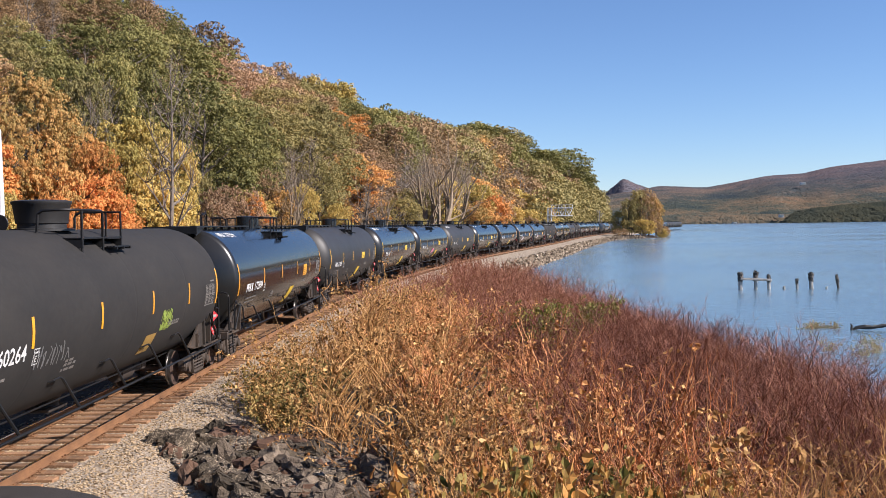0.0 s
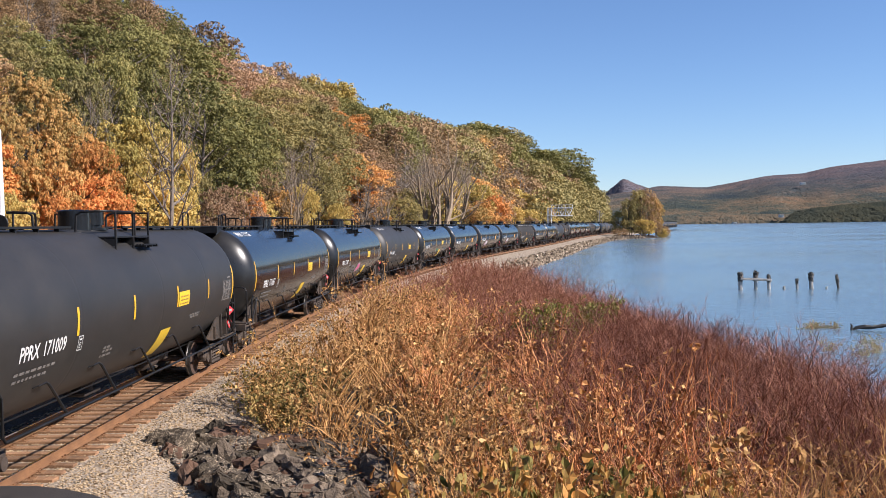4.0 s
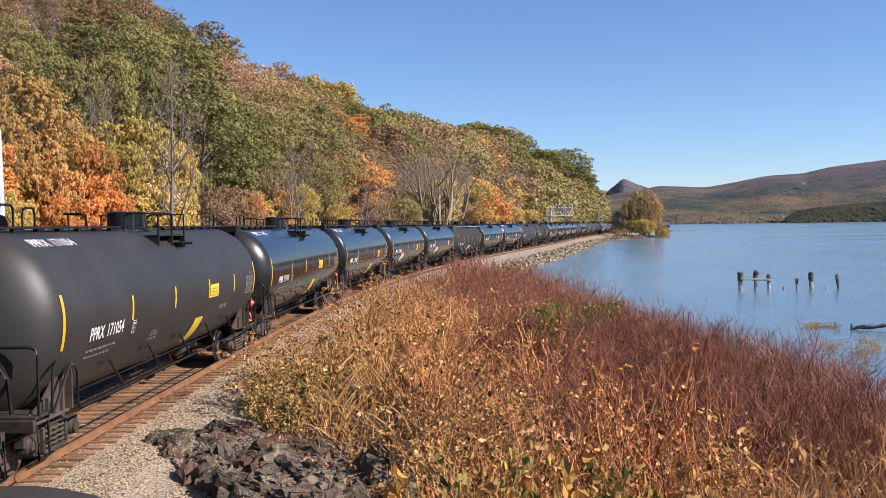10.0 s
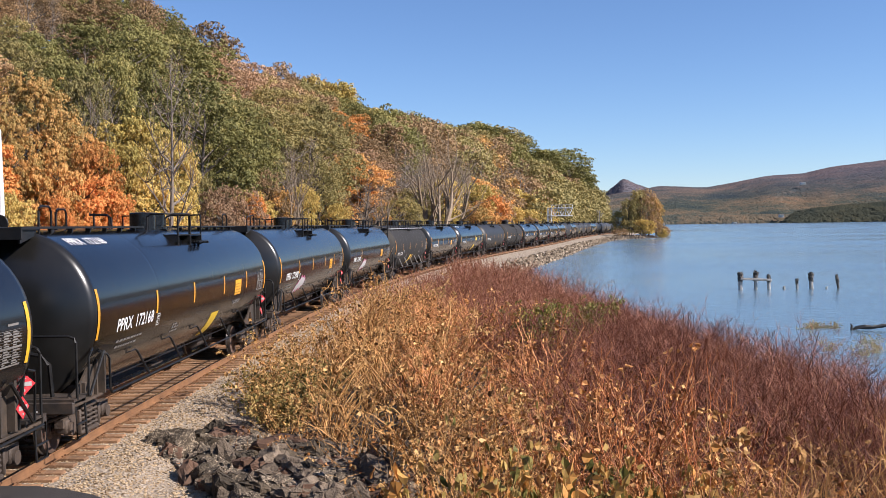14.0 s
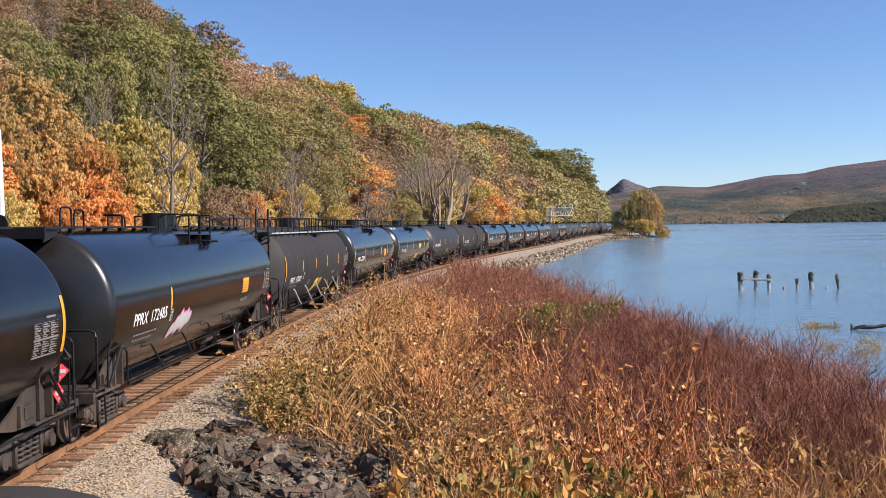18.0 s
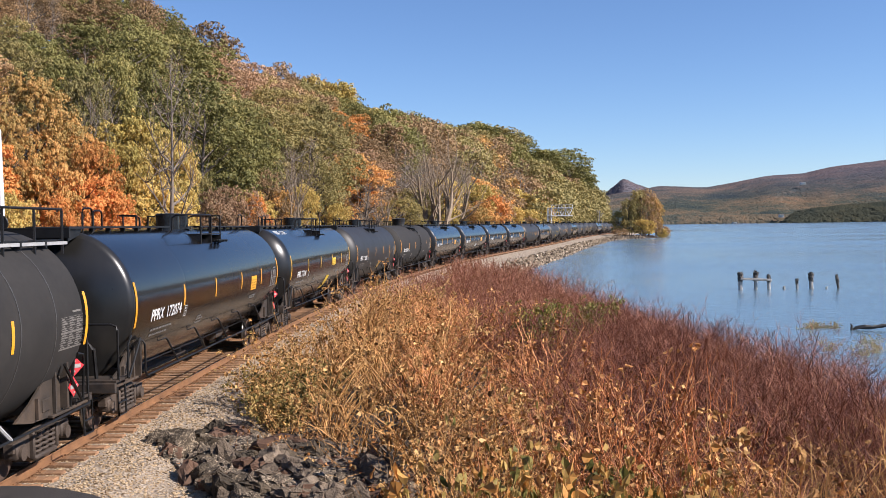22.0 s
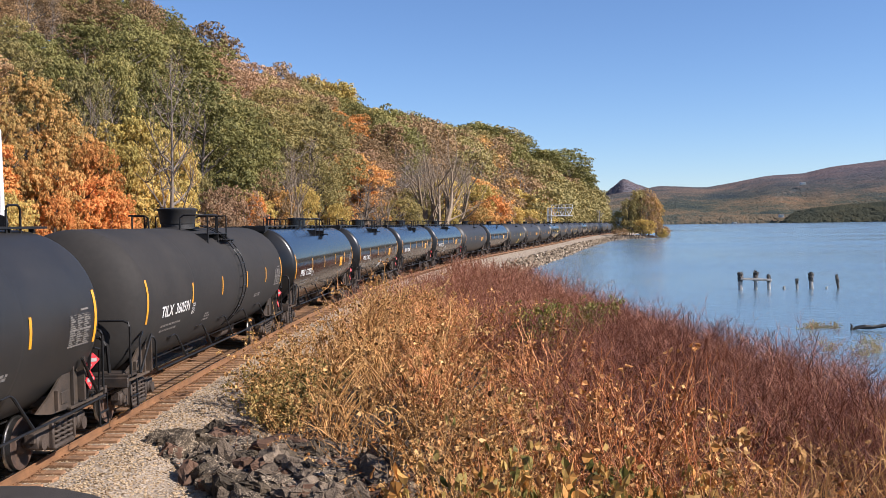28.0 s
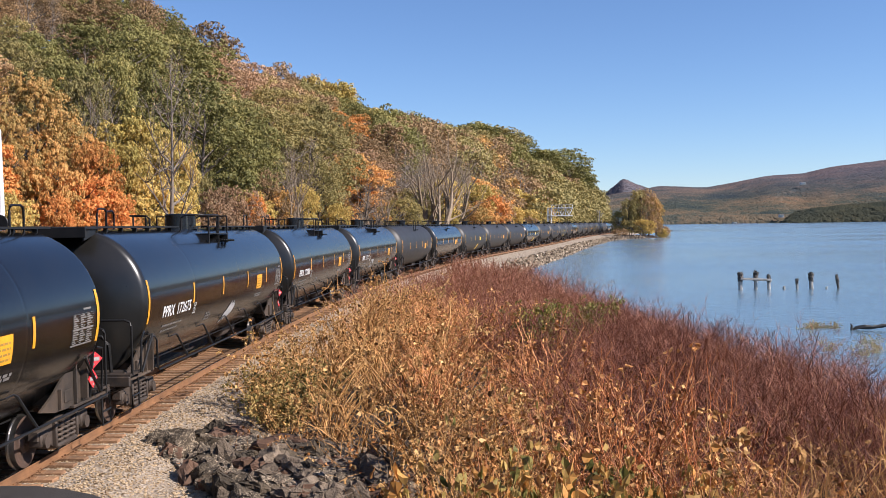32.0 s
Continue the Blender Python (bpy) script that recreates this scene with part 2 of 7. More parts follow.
# ---- the line of the track: a gentle reverse curve ----
KNOTS = (0, 40, 80, 130, 200, 300, 450)
BENDS = (-0.723e-3, 2.181e-3, 2.315e-3, 0.662e-3, -0.55e-3, 0.699e-3, 0.147e-3)
_S = np.arange(-150.0, 900.0, 0.5)
_k = np.interp(_S, KNOTS, BENDS)
_k[_S < -30] = 0
_i0 = int(np.argmin(abs(_S)))
_th = np.concatenate([[0], np.cumsum((_k[1:] + _k[:-1]) * 0.25)])
_th += 0.023 - _th[_i0]
_tx = np.concatenate([[0], np.cumsum((np.sin(_th[1:]) + np.sin(_th[:-1])) * 0.25)])
_ty = np.concatenate([[0], np.cumsum((np.cos(_th[1:]) + np.cos(_th[:-1])) * 0.25)])
_tx += -8.408 - _tx[_i0]
_ty += 5.0 - _ty[_i0]


def track(s, off=0.0, z=0.0):
    """A point beside the track's centre line, off metres to its river side."""
    x, y, t = np.interp(s, _S, _tx), np.interp(s, _S, _ty), np.interp(s, _S, _th)
    return Vector((x + off * math.cos(t), y - off * math.sin(t), z))


def heading(s):
    return float(np.interp(s, _S, _th))


def track_x(y):
    return np.interp(y, _ty, _tx)


WATER_Z = -1.4
SHORE = ((-400, 26), (-50, 17), (0, 14.5), (20, 12.5), (40, 10.2), (60, 8.6), (90, 8.6), (117, 11.0), (156, 19.8), (231, 35.9), (300, 53),
         (322, 62), (340, 76), (352, 80), (366, 78), (380, 76), (420, 80), (500, 103.5), (600, 136), (650, 148), (700, 150), (1000, 150), (2000, 150))


def shore_x(y):
    return np.interp(y, [a for a, _ in SHORE], [b for _, b in SHORE])


def step(e0, e1, v):
    t = np.clip((v - e0) / (e1 - e0), 0, 1)
    return t * t * (3 - 2 * t)


def land_z(x, y):
    """Height of the ground."""
    d = x - track_x(y)
    sh = shore_x(y)
    z = np.full(np.shape(x), -0.24) + np.zeros(np.shape(d))
    z = z - 0.28 * step(2.0, 3.2, np.abs(d))
    room = np.maximum(sh - track_x(y) - 2.6, 0.5)
    drop = np.minimum(room, 3.5)
    z = z - 2.3 * step(0, 1, (x - (sh - drop)) / (drop * 1.7)) - 6 * step(3, 60, x - sh)
    end = 1 - step(545, 670, y)
    rise = np.clip(-d - 10.5, 0, None)
    hill = (42 + 7 * (1 - step(160, 200, y)) + 14 * step(340, 430, y)) * (1 - np.exp(-(rise / 45.0) ** 1.45)) * end
    hill = hill * (0.92 + 0.08 * np.sin(y * 0.021 + 1.0)) + 8 * step(60, 400, -d) * end
    return z + hill


def link(name, verts, faces, mat, parent=None, smooth=False, label=""):
    me = bpy.data.meshes.new(name)
    me.from_pydata(verts, [], faces)
    if isinstance(mat, (list, tuple)):
        for a in mat:
            me.materials.append(a)
    elif mat:
        me.materials.append(mat)
    if smooth:
        me.shade_smooth()
    ob = new(name, me)
    if parent:
        ob.parent = parent
    if label:
        ob["label"] = label
    return ob


def part(name, bm, mat, parent, label="", smooth=False):
    me = bpy.data.meshes.new(name)
    bm.to_mesh(me)
    bm.free()
    me.materials.append(mat)
    if smooth:
        me.shade_smooth()
    ob = new(name, me)
    ob.parent = parent
    if label:
        ob["label"] = label
    return ob


# ---- ground: one sheet from the river bed over the track bed up the wooded slope ----
def sheet(name, xs, ys, zfun, mat, smooth=True):
    gx, gy = np.meshgrid(xs, ys)
    gz = zfun(gx, gy)
    v = np.stack([gx, gy, gz], -1).reshape(-1, 3)
    nx, ny = len(xs), len(ys)
    i = (np.arange(ny - 1)[:, None] * nx + np.arange(nx - 1)[None, :]).ravel()
    f = np.stack([i, i + 1, i + nx + 1, i + nx], -1)
    return link(name, v.tolist(), f.tolist(), mat, smooth=smooth)


def ground_material():
    m, nt, bsdf = graph("ground_soil_and_gravel")
    tc = nt.nodes.new("ShaderNodeTexCoord")
    vec = tc.outputs["Object"]
    big = noise_node(nt, vec, 0.25, 6, 0.65)
    fine = noise_node(nt, vec, 9, 4, 0.7)
    vor = nt.nodes.new("ShaderNodeTexVoronoi")
    vor.inputs["Scale"].default_value = 17
    nt.links.new(vec, vor.inputs["Vector"])
    grey = ramp_node(nt, [(0.0, (0.1716, 0.132, 0.0924)), (0.5, (0.2904, 0.2277, 0.1617)), (1.0, (0.3828, 0.3135, 0.2343))], vor.outputs["Color"])
    soil = ramp_node(nt, [(0.3, (0.0198, 0.01452, 0.00924)), (0.6, (0.0462, 0.0297, 0.0165)), (0.8, (0.0858, 0.05148, 0.02508))], fine)
    at = nt.nodes.new("ShaderNodeAttribute")
    at.attribute_name = "gravel"
    mask = nt.nodes.new("ShaderNodeMath")
    mask.operation = "MULTIPLY_ADD"
    mask.inputs[1].default_value = 0.5
    nt.links.new(big, mask.inputs[0])
    sub = nt.nodes.new("ShaderNodeMath")
    sub.operation = "SUBTRACT"
    sub.inputs[1].default_value = 0.25
    nt.links.new(at.outputs["Fac"], sub.inputs[0])
    nt.links.new(sub.outputs[0], mask.inputs[2])
    edge = ramp_node(nt, [(0.35, (0, 0, 0)), (0.6, (1, 1, 1))], mask.outputs[0])
    col = mixed(nt, soil, grey, edge)
    nt.links.new(col, bsdf.inputs["Base Color"])
    bsdf.inputs["Roughness"].default_value = 0.95
    bp = nt.nodes.new("ShaderNodeBump")
    bp.inputs["Strength"].default_value, bp.inputs["Distance"].default_value = 0.9, 0.05
    nt.links.new(vor.outputs["Distance"], bp.inputs["Height"])
    nt.links.new(bp.outputs["Normal"], bsdf.inputs["Normal"])
    return m


GROUND_MAT = ground_material()
gxs = np.concatenate([[-3500, -2500, -1500, -800, -450, -320], np.arange(-240, -60, 6), np.arange(-60, -14, 1.5), np.arange(-14, 20, 0.4), np.arange(20, 60, 2.0), np.arange(60, 260, 5),
                      [300, 400, 600, 1000, 2000, 3500]])
gys = np.concatenate([[-3500, -1500, -600, -300, -150, -80, -40, -20], np.arange(-10, 60, 0.7), np.arange(60, 140, 2.0), np.arange(140, 700, 5), [720, 780, 900, 1200, 2000, 3500]])
ground = sheet("ground", gxs, gys, lambda x, y: land_z(x, y) + 0.05 * np.sin(x * 1.7 + 0.6 * y) * np.sin(y * 1.3) * (np.abs(x - track_x(y)) > 3.4), GROUND_MAT)
_gv = np.array([v.co[:2] for v in ground.data.vertices])
_d = _gv[:, 0] - track_x(_gv[:, 1])
_gr = np.where((_d > -1.5) & (_d < 3.9 + 4 * step(55, 90, _gv[:, 1])), 1.0, 0.0)
ground.data.attributes.new("gravel", "FLOAT", "POINT").data.foreach_set("value", _gr)
tagged(ground, "brown autumn soil with pale gravel track bed and wooded slope", "ground", kind="structure")


def water_material():
    m, nt, bsdf = graph("river_water")
    tc = nt.nodes.new("ShaderNodeTexCoord")
    vec = tc.outputs["Object"]
    bsdf.inputs["Base Color"].default_value = (0.115, 0.185, 0.245, 1)
    bsdf.inputs["Roughness"].default_value = 0.12
    bsdf.inputs["IOR"].default_value = 1.33
    small = noise_node(nt, vec, 1.6, 4, 0.6, (1, 0.55, 1))
    wide = noise_node(nt, vec, 0.016, 4, 0.5, (0.6, 1.5, 1))
    calm = nt.nodes.new("ShaderNodeMapRange")
    calm.inputs["From Min"].default_value, calm.inputs["From Max"].default_value = 0.30, 0.70
    calm.inputs["To Min"].default_value, calm.inputs["To Max"].default_value = 0.15, 0.9
    nt.links.new(wide, calm.inputs["Value"])
    gl = nt.nodes.new("ShaderNodeMapRange")
    gl.inputs["From Min"].default_value, gl.inputs["From Max"].default_value = 0.30, 0.70
    gl.inputs["To Min"].default_value, gl.inputs["To Max"].default_value = 0.09, 0.21
    nt.links.new(wide, gl.inputs["Value"])
    nt.links.new(gl.outputs["Result"], bsdf.inputs["Roughness"])
    bp = nt.nodes.new("ShaderNodeBump")
    bp.inputs["Distance"].default_value = 0.16
    nt.links.new(calm.outputs["Result"], bp.inputs["Strength"])
    nt.links.new(small, bp.inputs["Height"])
    nt.links.new(bp.outputs["Normal"], bsdf.inputs["Normal"])
    return m


water = sheet("water", np.array([-10.0, 200, 1000, 4500]), np.array([-3500.0, 0, 500, 1500, 4500]), lambda x, y: np.full(x.shape, WATER_Z), water_material())
tagged(water, "wide calm blue river with light ripples", "river", kind="structure")


# ---- small mesh builders ----
def add_box(bm, c, size, rot=None, bevel=0.0):
    m = Matrix.Translation(c)
    if rot is not None:
        m = m @ rot
    r = bmesh.ops.create_cube(bm, size=1.0, matrix=m @ Matrix.Diagonal((*size, 1)))
    if bevel:
        es = {e for v in r["verts"] for e in v.link_edges}
        bmesh.ops.bevel(bm, geom=list(es), offset=bevel, segments=1, affect="EDGES")


def add_tube(bm, pts, r, n=6, closed=False):
    pts = [Vector(p) for p in pts]
    rings = []
    for i, p in enumerate(pts):
        a, b = pts[max(i - 1, 0)], pts[min(i + 1, len(pts) - 1)]
        t = (b - a).normalized()
        up = Vector((0, 0, 1)) if abs(t.z) < 0.9 else Vector((1, 0, 0))
        u = t.cross(up).normalized()
        w = u.cross(t)
        rr = r[i] if isinstance(r, (list, tuple)) else r
        rings.append([bm.verts.new(p + (u * math.cos(2 * math.pi * k / n) + w * math.sin(2 * math.pi * k / n)) * rr) for k in range(n)])
    for a, b in zip(rings, rings[1:]):
        for k in range(n):
            bm.faces.new((a[k], a[(k + 1) % n], b[(k + 1) % n], b[k]))
    bm.faces.new(rings[0][::-1])
    bm.faces.new(rings[-1])


def add_lathe(bm, profile, axis, n=24, centre=(0, 0, 0), cap=True):
    """Turns (along, radius) pairs round the x, y or z axis."""
    c = Vector(centre)
    rings = []
    for a, r in profile:
        ring = []
        for k in range(n):
            t = 2 * math.pi * k / n
            q = (math.cos(t) * r, math.sin(t) * r)
            v = {"x": (a, q[0], q[1]), "y": (q[0], a, q[1]), "z": (q[0], q[1], a)}[axis]
            ring.append(bm.verts.new(c + Vector(v)))
        rings.append(ring)
    for a, b in zip(rings, rings[1:]):
        for k in range(n):
            bm.faces.new((a[k], a[(k + 1) % n], b[(k + 1) % n], b[k]))
    if cap:
        bm.faces.new(rings[0][::-1])
        bm.faces.new(rings[-1])
    bmesh.ops.recalc_face_normals(bm, faces=bm.faces)


def add_plate(bm, pts, y0, y1):
    """An upright plate: outline in x and z, between two y."""
    a = [bm.verts.new((x, y0, z)) for x, z in pts]
    b = [bm.verts.new((x, y1, z)) for x, z in pts]
    n = len(pts)
    bm.faces.new(a)
    bm.faces.new(b[::-1])
    for k in range(n):
        bm.faces.new((a[k], b[k], b[(k + 1) % n], a[(k + 1) % n]))
    bmesh.ops.recalc_face_normals(bm, faces=bm.faces)


def baked(name, bm, mat, smooth=False):
    me = bpy.data.meshes.new(name)
    bm.to_mesh(me)
    bm.free()
    for a in (mat if isinstance(mat, (list, tuple)) else [mat]):
        me.materials.append(a)
    if smooth:
        me.shade_smooth()
        me.set_sharp_from_angle(angle=radians(40))
    return me


DOME_DUST = surface("dusty_black_end_paint", (0.0085, 0.0085, 0.008), (0.015, 0.0145, 0.0135), 1.4, 0.30, 0, 0.02, 8, (0.030, 0.026, 0.021), 0.4, 0.25, 0.0, rough_vary=0.06, bump_dist=0.01)


# ---- tank cars: shell 3.2 m thick, 18.1 m between couplers; river side is local -y ----
R_TANK, Z_TANK, HALF = 1.60, 2.57, 7.62
SIDE = -1
BELLY = 1.10  # the lower half hangs a little deeper than a circle


def on_shell(x, z, out=0.008, side=SIDE):
    k = BELLY if z < Z_TANK else 1.0
    dz = (z - Z_TANK) / k
    r = R_TANK + out
    return (x, side * math.sqrt(max(r * r - dz * dz * (r / R_TANK) ** 2, 0.0)), Z_TANK + k * dz * r / R_TANK)


def shell_patch(x0, x1, z0, z1, nz=6, side=SIDE, out=0.008):
    """A decal that follows the shell between two heights."""
    bm = bmesh.new()
    a0, a1 = (math.asin((z - Z_TANK) / R_TANK / (BELLY if z < Z_TANK else 1.0)) for z in (z0, z1))
    rows = []
    for i in range(nz + 1):
        a = a0 + (a1 - a0) * i / nz
        r = R_TANK + out
        rows.append([bm.verts.new((x, side * r * math.cos(a), Z_TANK + r * math.sin(a) * (BELLY if a < 0 else 1.0))) for x in (x0, x1)])
    for p, q in zip(rows, rows[1:]):
        bm.faces.new((p[0], p[1], q[1], q[0]) if side < 0 else (p[1], p[0], q[0], q[1]))
    return bm


def wrap_flat(me, x0, z0, side=SIDE, out=0.009):
    """Bends flat lettering (x along, y up) on to the shell."""
    a0 = math.asin((z0 - Z_TANK) / R_TANK / (BELLY if z0 < Z_TANK else 1.0))
    for v in me.vertices:
        a, r = a0 + v.co.y / R_TANK, R_TANK + out
        v.co = (x0 + v.co.x, side * r * math.cos(a), Z_TANK + r * math.sin(a) * (BELLY if a < 0 else 1.0))


def letters(text, size, width=None):
    """Flat mesh of a line of lettering in the built-in font."""
    cu = bpy.data.curves.new("lettering", "FONT")
    cu.body, cu.size, cu.resolution_u, cu.offset = text, size, 2, size * 0.018
    ob = bpy.data.objects.new("lettering", cu)
    scene.collection.objects.link(ob)
    me = bpy.data.meshes.new_from_object(ob.evaluated_get(bpy.context.evaluated_depsgraph_get()))
    bpy.data.objects.remove(ob)
    if width and len(me.vertices):
        w = max(v.co.x for v in me.vertices)
        for v in me.vertices:
            v.co.x *= width / w
    return me


def tank_mesh(mat, ribs, dished=0):
    """Tank shell; the heads are half ellipsoids, or dished with a tight knuckle."""
    half_len = HALF + (0.10 if ribs else 0.0)
    bm = bmesh.new()
    prof = []
    if dished:
        bend, dish = (0.09, 2.3) if ribs else (0.22, 3.0)
        turn = math.asin((R_TANK - bend) / (dish - bend))
        for i in range(10):
            a = turn * i / 10
            prof.append((-half_len + (dish - bend) * math.cos(turn) - dish * math.cos(a), max(dish * math.sin(a), 0.02)))
        for i in range(9):
            a = turn + (math.pi / 2 - turn) * i / 8
            prof.append((-half_len - bend * math.cos(a), R_TANK - bend + bend * math.sin(a)))
    else:
        for i in range(0, 13):
            a = math.pi / 2 * i / 12
            prof.append((-half_len - 0.80 * math.cos(a), max(R_TANK * math.sin(a), 0.02)))
    body = []
    seams = (-5.2, -2.6, 0.0, 2.6, 5.2) if ribs else (-3.9, 0.9, 4.6)
    for s in seams:
        body += [(s - 0.09, R_TANK), (s - 0.03, R_TANK), (s, R_TANK - 0.0035 if not ribs else R_TANK + 0.006), (s + 0.03, R_TANK), (s + 0.09, R_TANK)]
    prof = prof + [(-half_len + 0.06, R_TANK)] + body + [(half_len - 0.06, R_TANK)] + [(-a, r) for a, r in prof[::-1]]
    add_lathe(bm, prof, "x", 56, (0, 0, Z_TANK))
    for v in bm.verts:
        if v.co.z < Z_TANK:
            v.co.z = Z_TANK + (v.co.z - Z_TANK) * BELLY
        if ribs and v.co.x < -half_len + 0.2:
            v.co.x += 0.16
    me = baked("tank", bm, [mat, DOME_DUST if mat is BLACK_GLOSS else HEAD_GREY if ribs else mat], True)
    for f in me.polygons:
        if abs(f.center.x + (0.0 if f.center.x > 0 or not ribs else -0.16)) > half_len + 0.02:
            f.material_index = 1
    return me


def wheelset_mesh():
    bm = bmesh.new()
    for s in (-1, 1):
        prof = [(0.67, 0.10), (0.69, 0.14), (0.70, 0.30), (0.67, 0.38), (0.665, 0.485), (0.70, 0.49), (0.712, 0.46), (0.80, 0.452), (0.81, 0.40), (0.79, 0.36), (0.775, 0.20), (0.83, 0.15), (0.83, 0.10)]
        add_lathe(bm, [(s * a, r) for a, r in prof], "y", 28, cap=False)
    add_lathe(bm, [(-1.06, 0.07), (-0.9, 0.085), (0.9, 0.085), (1.06, 0.07)], "y", 12)
    me = baked("wheelset", bm, [WHEEL_MAT, TREAD_MAT], True)
    for p in me.polygons:
        r = math.hypot(p.center.x, p.center.z)
        if 0.44 < r < 0.50:
            p.material_index = 1
    return me


def sideframe_mesh():
    bm = bmesh.new()
    up = [(-1.12, 0.50), (-1.12, 0.66), (-0.66, 0.68), (-0.36, 0.80), (0.36, 0.80), (0.66, 0.68), (1.12, 0.66), (1.12, 0.50), (0.72, 0.44), (0.40, 0.22), (-0.40, 0.22), (-0.72, 0.44)]
    add_plate(bm, up, -0.08, 0.08)
    for s in (-1, 1):
        add_box(bm, (s * 0.89, 0, 0.50), (0.30, 0.24, 0.26), bevel=0.03)
        add_lathe(bm, [(-0.18, 0.02), (-0.17, 0.12), (-0.02, 0.13)], "y", 14, (s * 0.89, 0, 0.457))
        add_box(bm, (s * 0.47, -0.05, 0.50), (0.07, 0.22, 0.46), bevel=0.02)
    add_box(bm, (0, -0.03, 0.74), (0.78, 0.26, 0.10), bevel=0.03)
    add_box(bm, (0, -0.03, 0.27), (0.86, 0.28, 0.09), bevel=0.03)
    return baked("side_frame", bm, BOGIE_MAT, True)


def springs_mesh():
    bm = bmesh.new()
    for x in (-0.27, 0.0, 0.27):
        pts = [(x + 0.10 * math.cos(t), -0.06 + 0.10 * math.sin(t), 0.31 + 0.35 * t / 25.1) for t in np.linspace(0, 25.1, 34)]
        add_tube(bm, pts, 0.03, 5)
    return baked("spring_nest", bm, BOGIE_MAT, True)


def bolster_mesh():
    bm = bmesh.new()
    add_box(bm, (0, 0, 0.66), (0.42, 2.3, 0.24), bevel=0.04)
    add_lathe(bm, [(0.70, 0.32), (0.84, 0.30)], "z", 16)
    for s in (-1, 1):
        add_box(bm, (s * 0.42, 0, 0.42), (0.10, 1.7, 0.14), bevel=0.02)
        for y in (-0.72, 0.72):
            add_box(bm, (s * 0.38, y, 0.44), (0.09, 0.16, 0.34), bevel=0.02)
    return baked("bolster", bm, BOGIE_MAT)


WHEELSET, SIDEFRAME, SPRINGS, BOLSTER = wheelset_mesh(), sideframe_mesh(), springs_mesh(), bolster_mesh()
TANK = [tank_mesh(m, 0) for m in (BLACK_MATTE, BLACK_GLOSS, BLACK_FLAT)]
TANK_DISHED, TANK_RIBBED = tank_mesh(BLACK_GLOSS, 0, 1), tank_mesh(BLACK_FLAT, 1, 1)


def fixed(name, build, mat, smooth=True):
    bm = bmesh.new()
    build(bm)
    return baked(name, bm, mat, smooth)


def b_saddle(bm, front):
    """Stub sill, bolster and side gussets of the +x end; the two ends have gussets of different slope."""
    add_box(bm, (7.85, 0, 0.93), (2.4, 0.62, 0.36), bevel=0.03)
    add_box(bm, (7.0, 0, 1.12), (1.0, 2.5, 0.22), bevel=0.03)
    for s in (-1, 1):
        if front:
            pts = [(6.86, 0.93), (8.45, 0.88), (8.45, 1.06), (7.9, 1.22), (7.3, 1.62), (7.05, 1.74), (6.86, 1.74)]
        else:
            pts = [(5.6, 1.06), (6.2, 0.95), (8.45, 0.86), (8.45, 1.04), (7.62, 1.10), (7.45, 1.88), (7.22, 1.88), (6.7, 1.58), (6.15, 1.28)]
        add_plate(bm, pts, s * 1.27, s * 1.31)
        add_plate(bm, [(6.86, 0.95), (6.94, 0.95), (6.94, 1.76), (6.86, 1.76)] if front else [(7.36, 1.0), (7.44, 1.0), (7.44, 1.9), (7.36, 1.9)], s * 1.31, s * 1.44)
        add_box(bm, (7.5 if front else 6.75, s * 1.32, 1.16), (0.30, 0.03, 0.22), bevel=0.01)
        for rx, rz, rl in (((7.15, 1.30, 0.70), (7.75, 1.10, 0.36)) if front else ((7.05, 1.36, 0.80), (6.35, 1.16, 0.36), (7.85, 0.98, 0.22))):
            add_box(bm, (rx, s * 1.345, rz), (0.035, 0.07, rl), bevel=0.008)
        add_box(bm, (7.65, s * 1.35, 0.93), (1.6, 0.09, 0.05), bevel=0.01)
    add_box(bm, (7.35, 0, 1.5), (0.05, 2.2, 0.9))


def b_sill(bm):
    add_box(bm, (8.45, 0, 0.93), (0.10, 2.9, 0.22), bevel=0.02)
    add_box(bm, (8.1, 0, 1.06), (0.75, 2.9, 0.05))
    for y in (-1.2, -0.4, 0.4, 1.2):
        add_box(bm, (8.1, y, 1.0), (0.7, 0.06, 0.10))
    for y0, y1 in ((-1.42, -0.8), (1.42, 0.8)):
        add_tube(bm, [(8.40, y0, 0.86), (8.36, y1, 0.62), (8.30, y1 * 0.6, 0.80)], 0.03, 5)
    add_box(bm, (8.42, 0, 0.80), (0.06, 2.2, 0.07), bevel=0.01)


def b_coupler(bm):
    add_box(bm, (8.78, 0, 0.88), (0.5, 0.16, 0.17), bevel=0.03)
    add_box(bm, (9.0, 0.05, 0.88), (0.20, 0.28, 0.30), bevel=0.05)
    add_tube(bm, [(8.5, -0.45, 0.86), (8.7, -0.42, 0.62), (8.95, -0.3, 0.5), (9.05, -0.2, 0.52)], 0.035, 6)


def b_step(bm, side):
    for s in (side,):
        add_tube(bm, [(8.42, s * 1.46, 0.95), (8.42, s * 1.48, 0.36), (8.0, s * 1.48, 0.36), (8.0, s * 1.46, 0.95)], 0.022, 6)
        add_tube(bm, [(8.42, s * 1.48, 0.62), (8.0, s * 1.48, 0.62)], 0.02, 6)


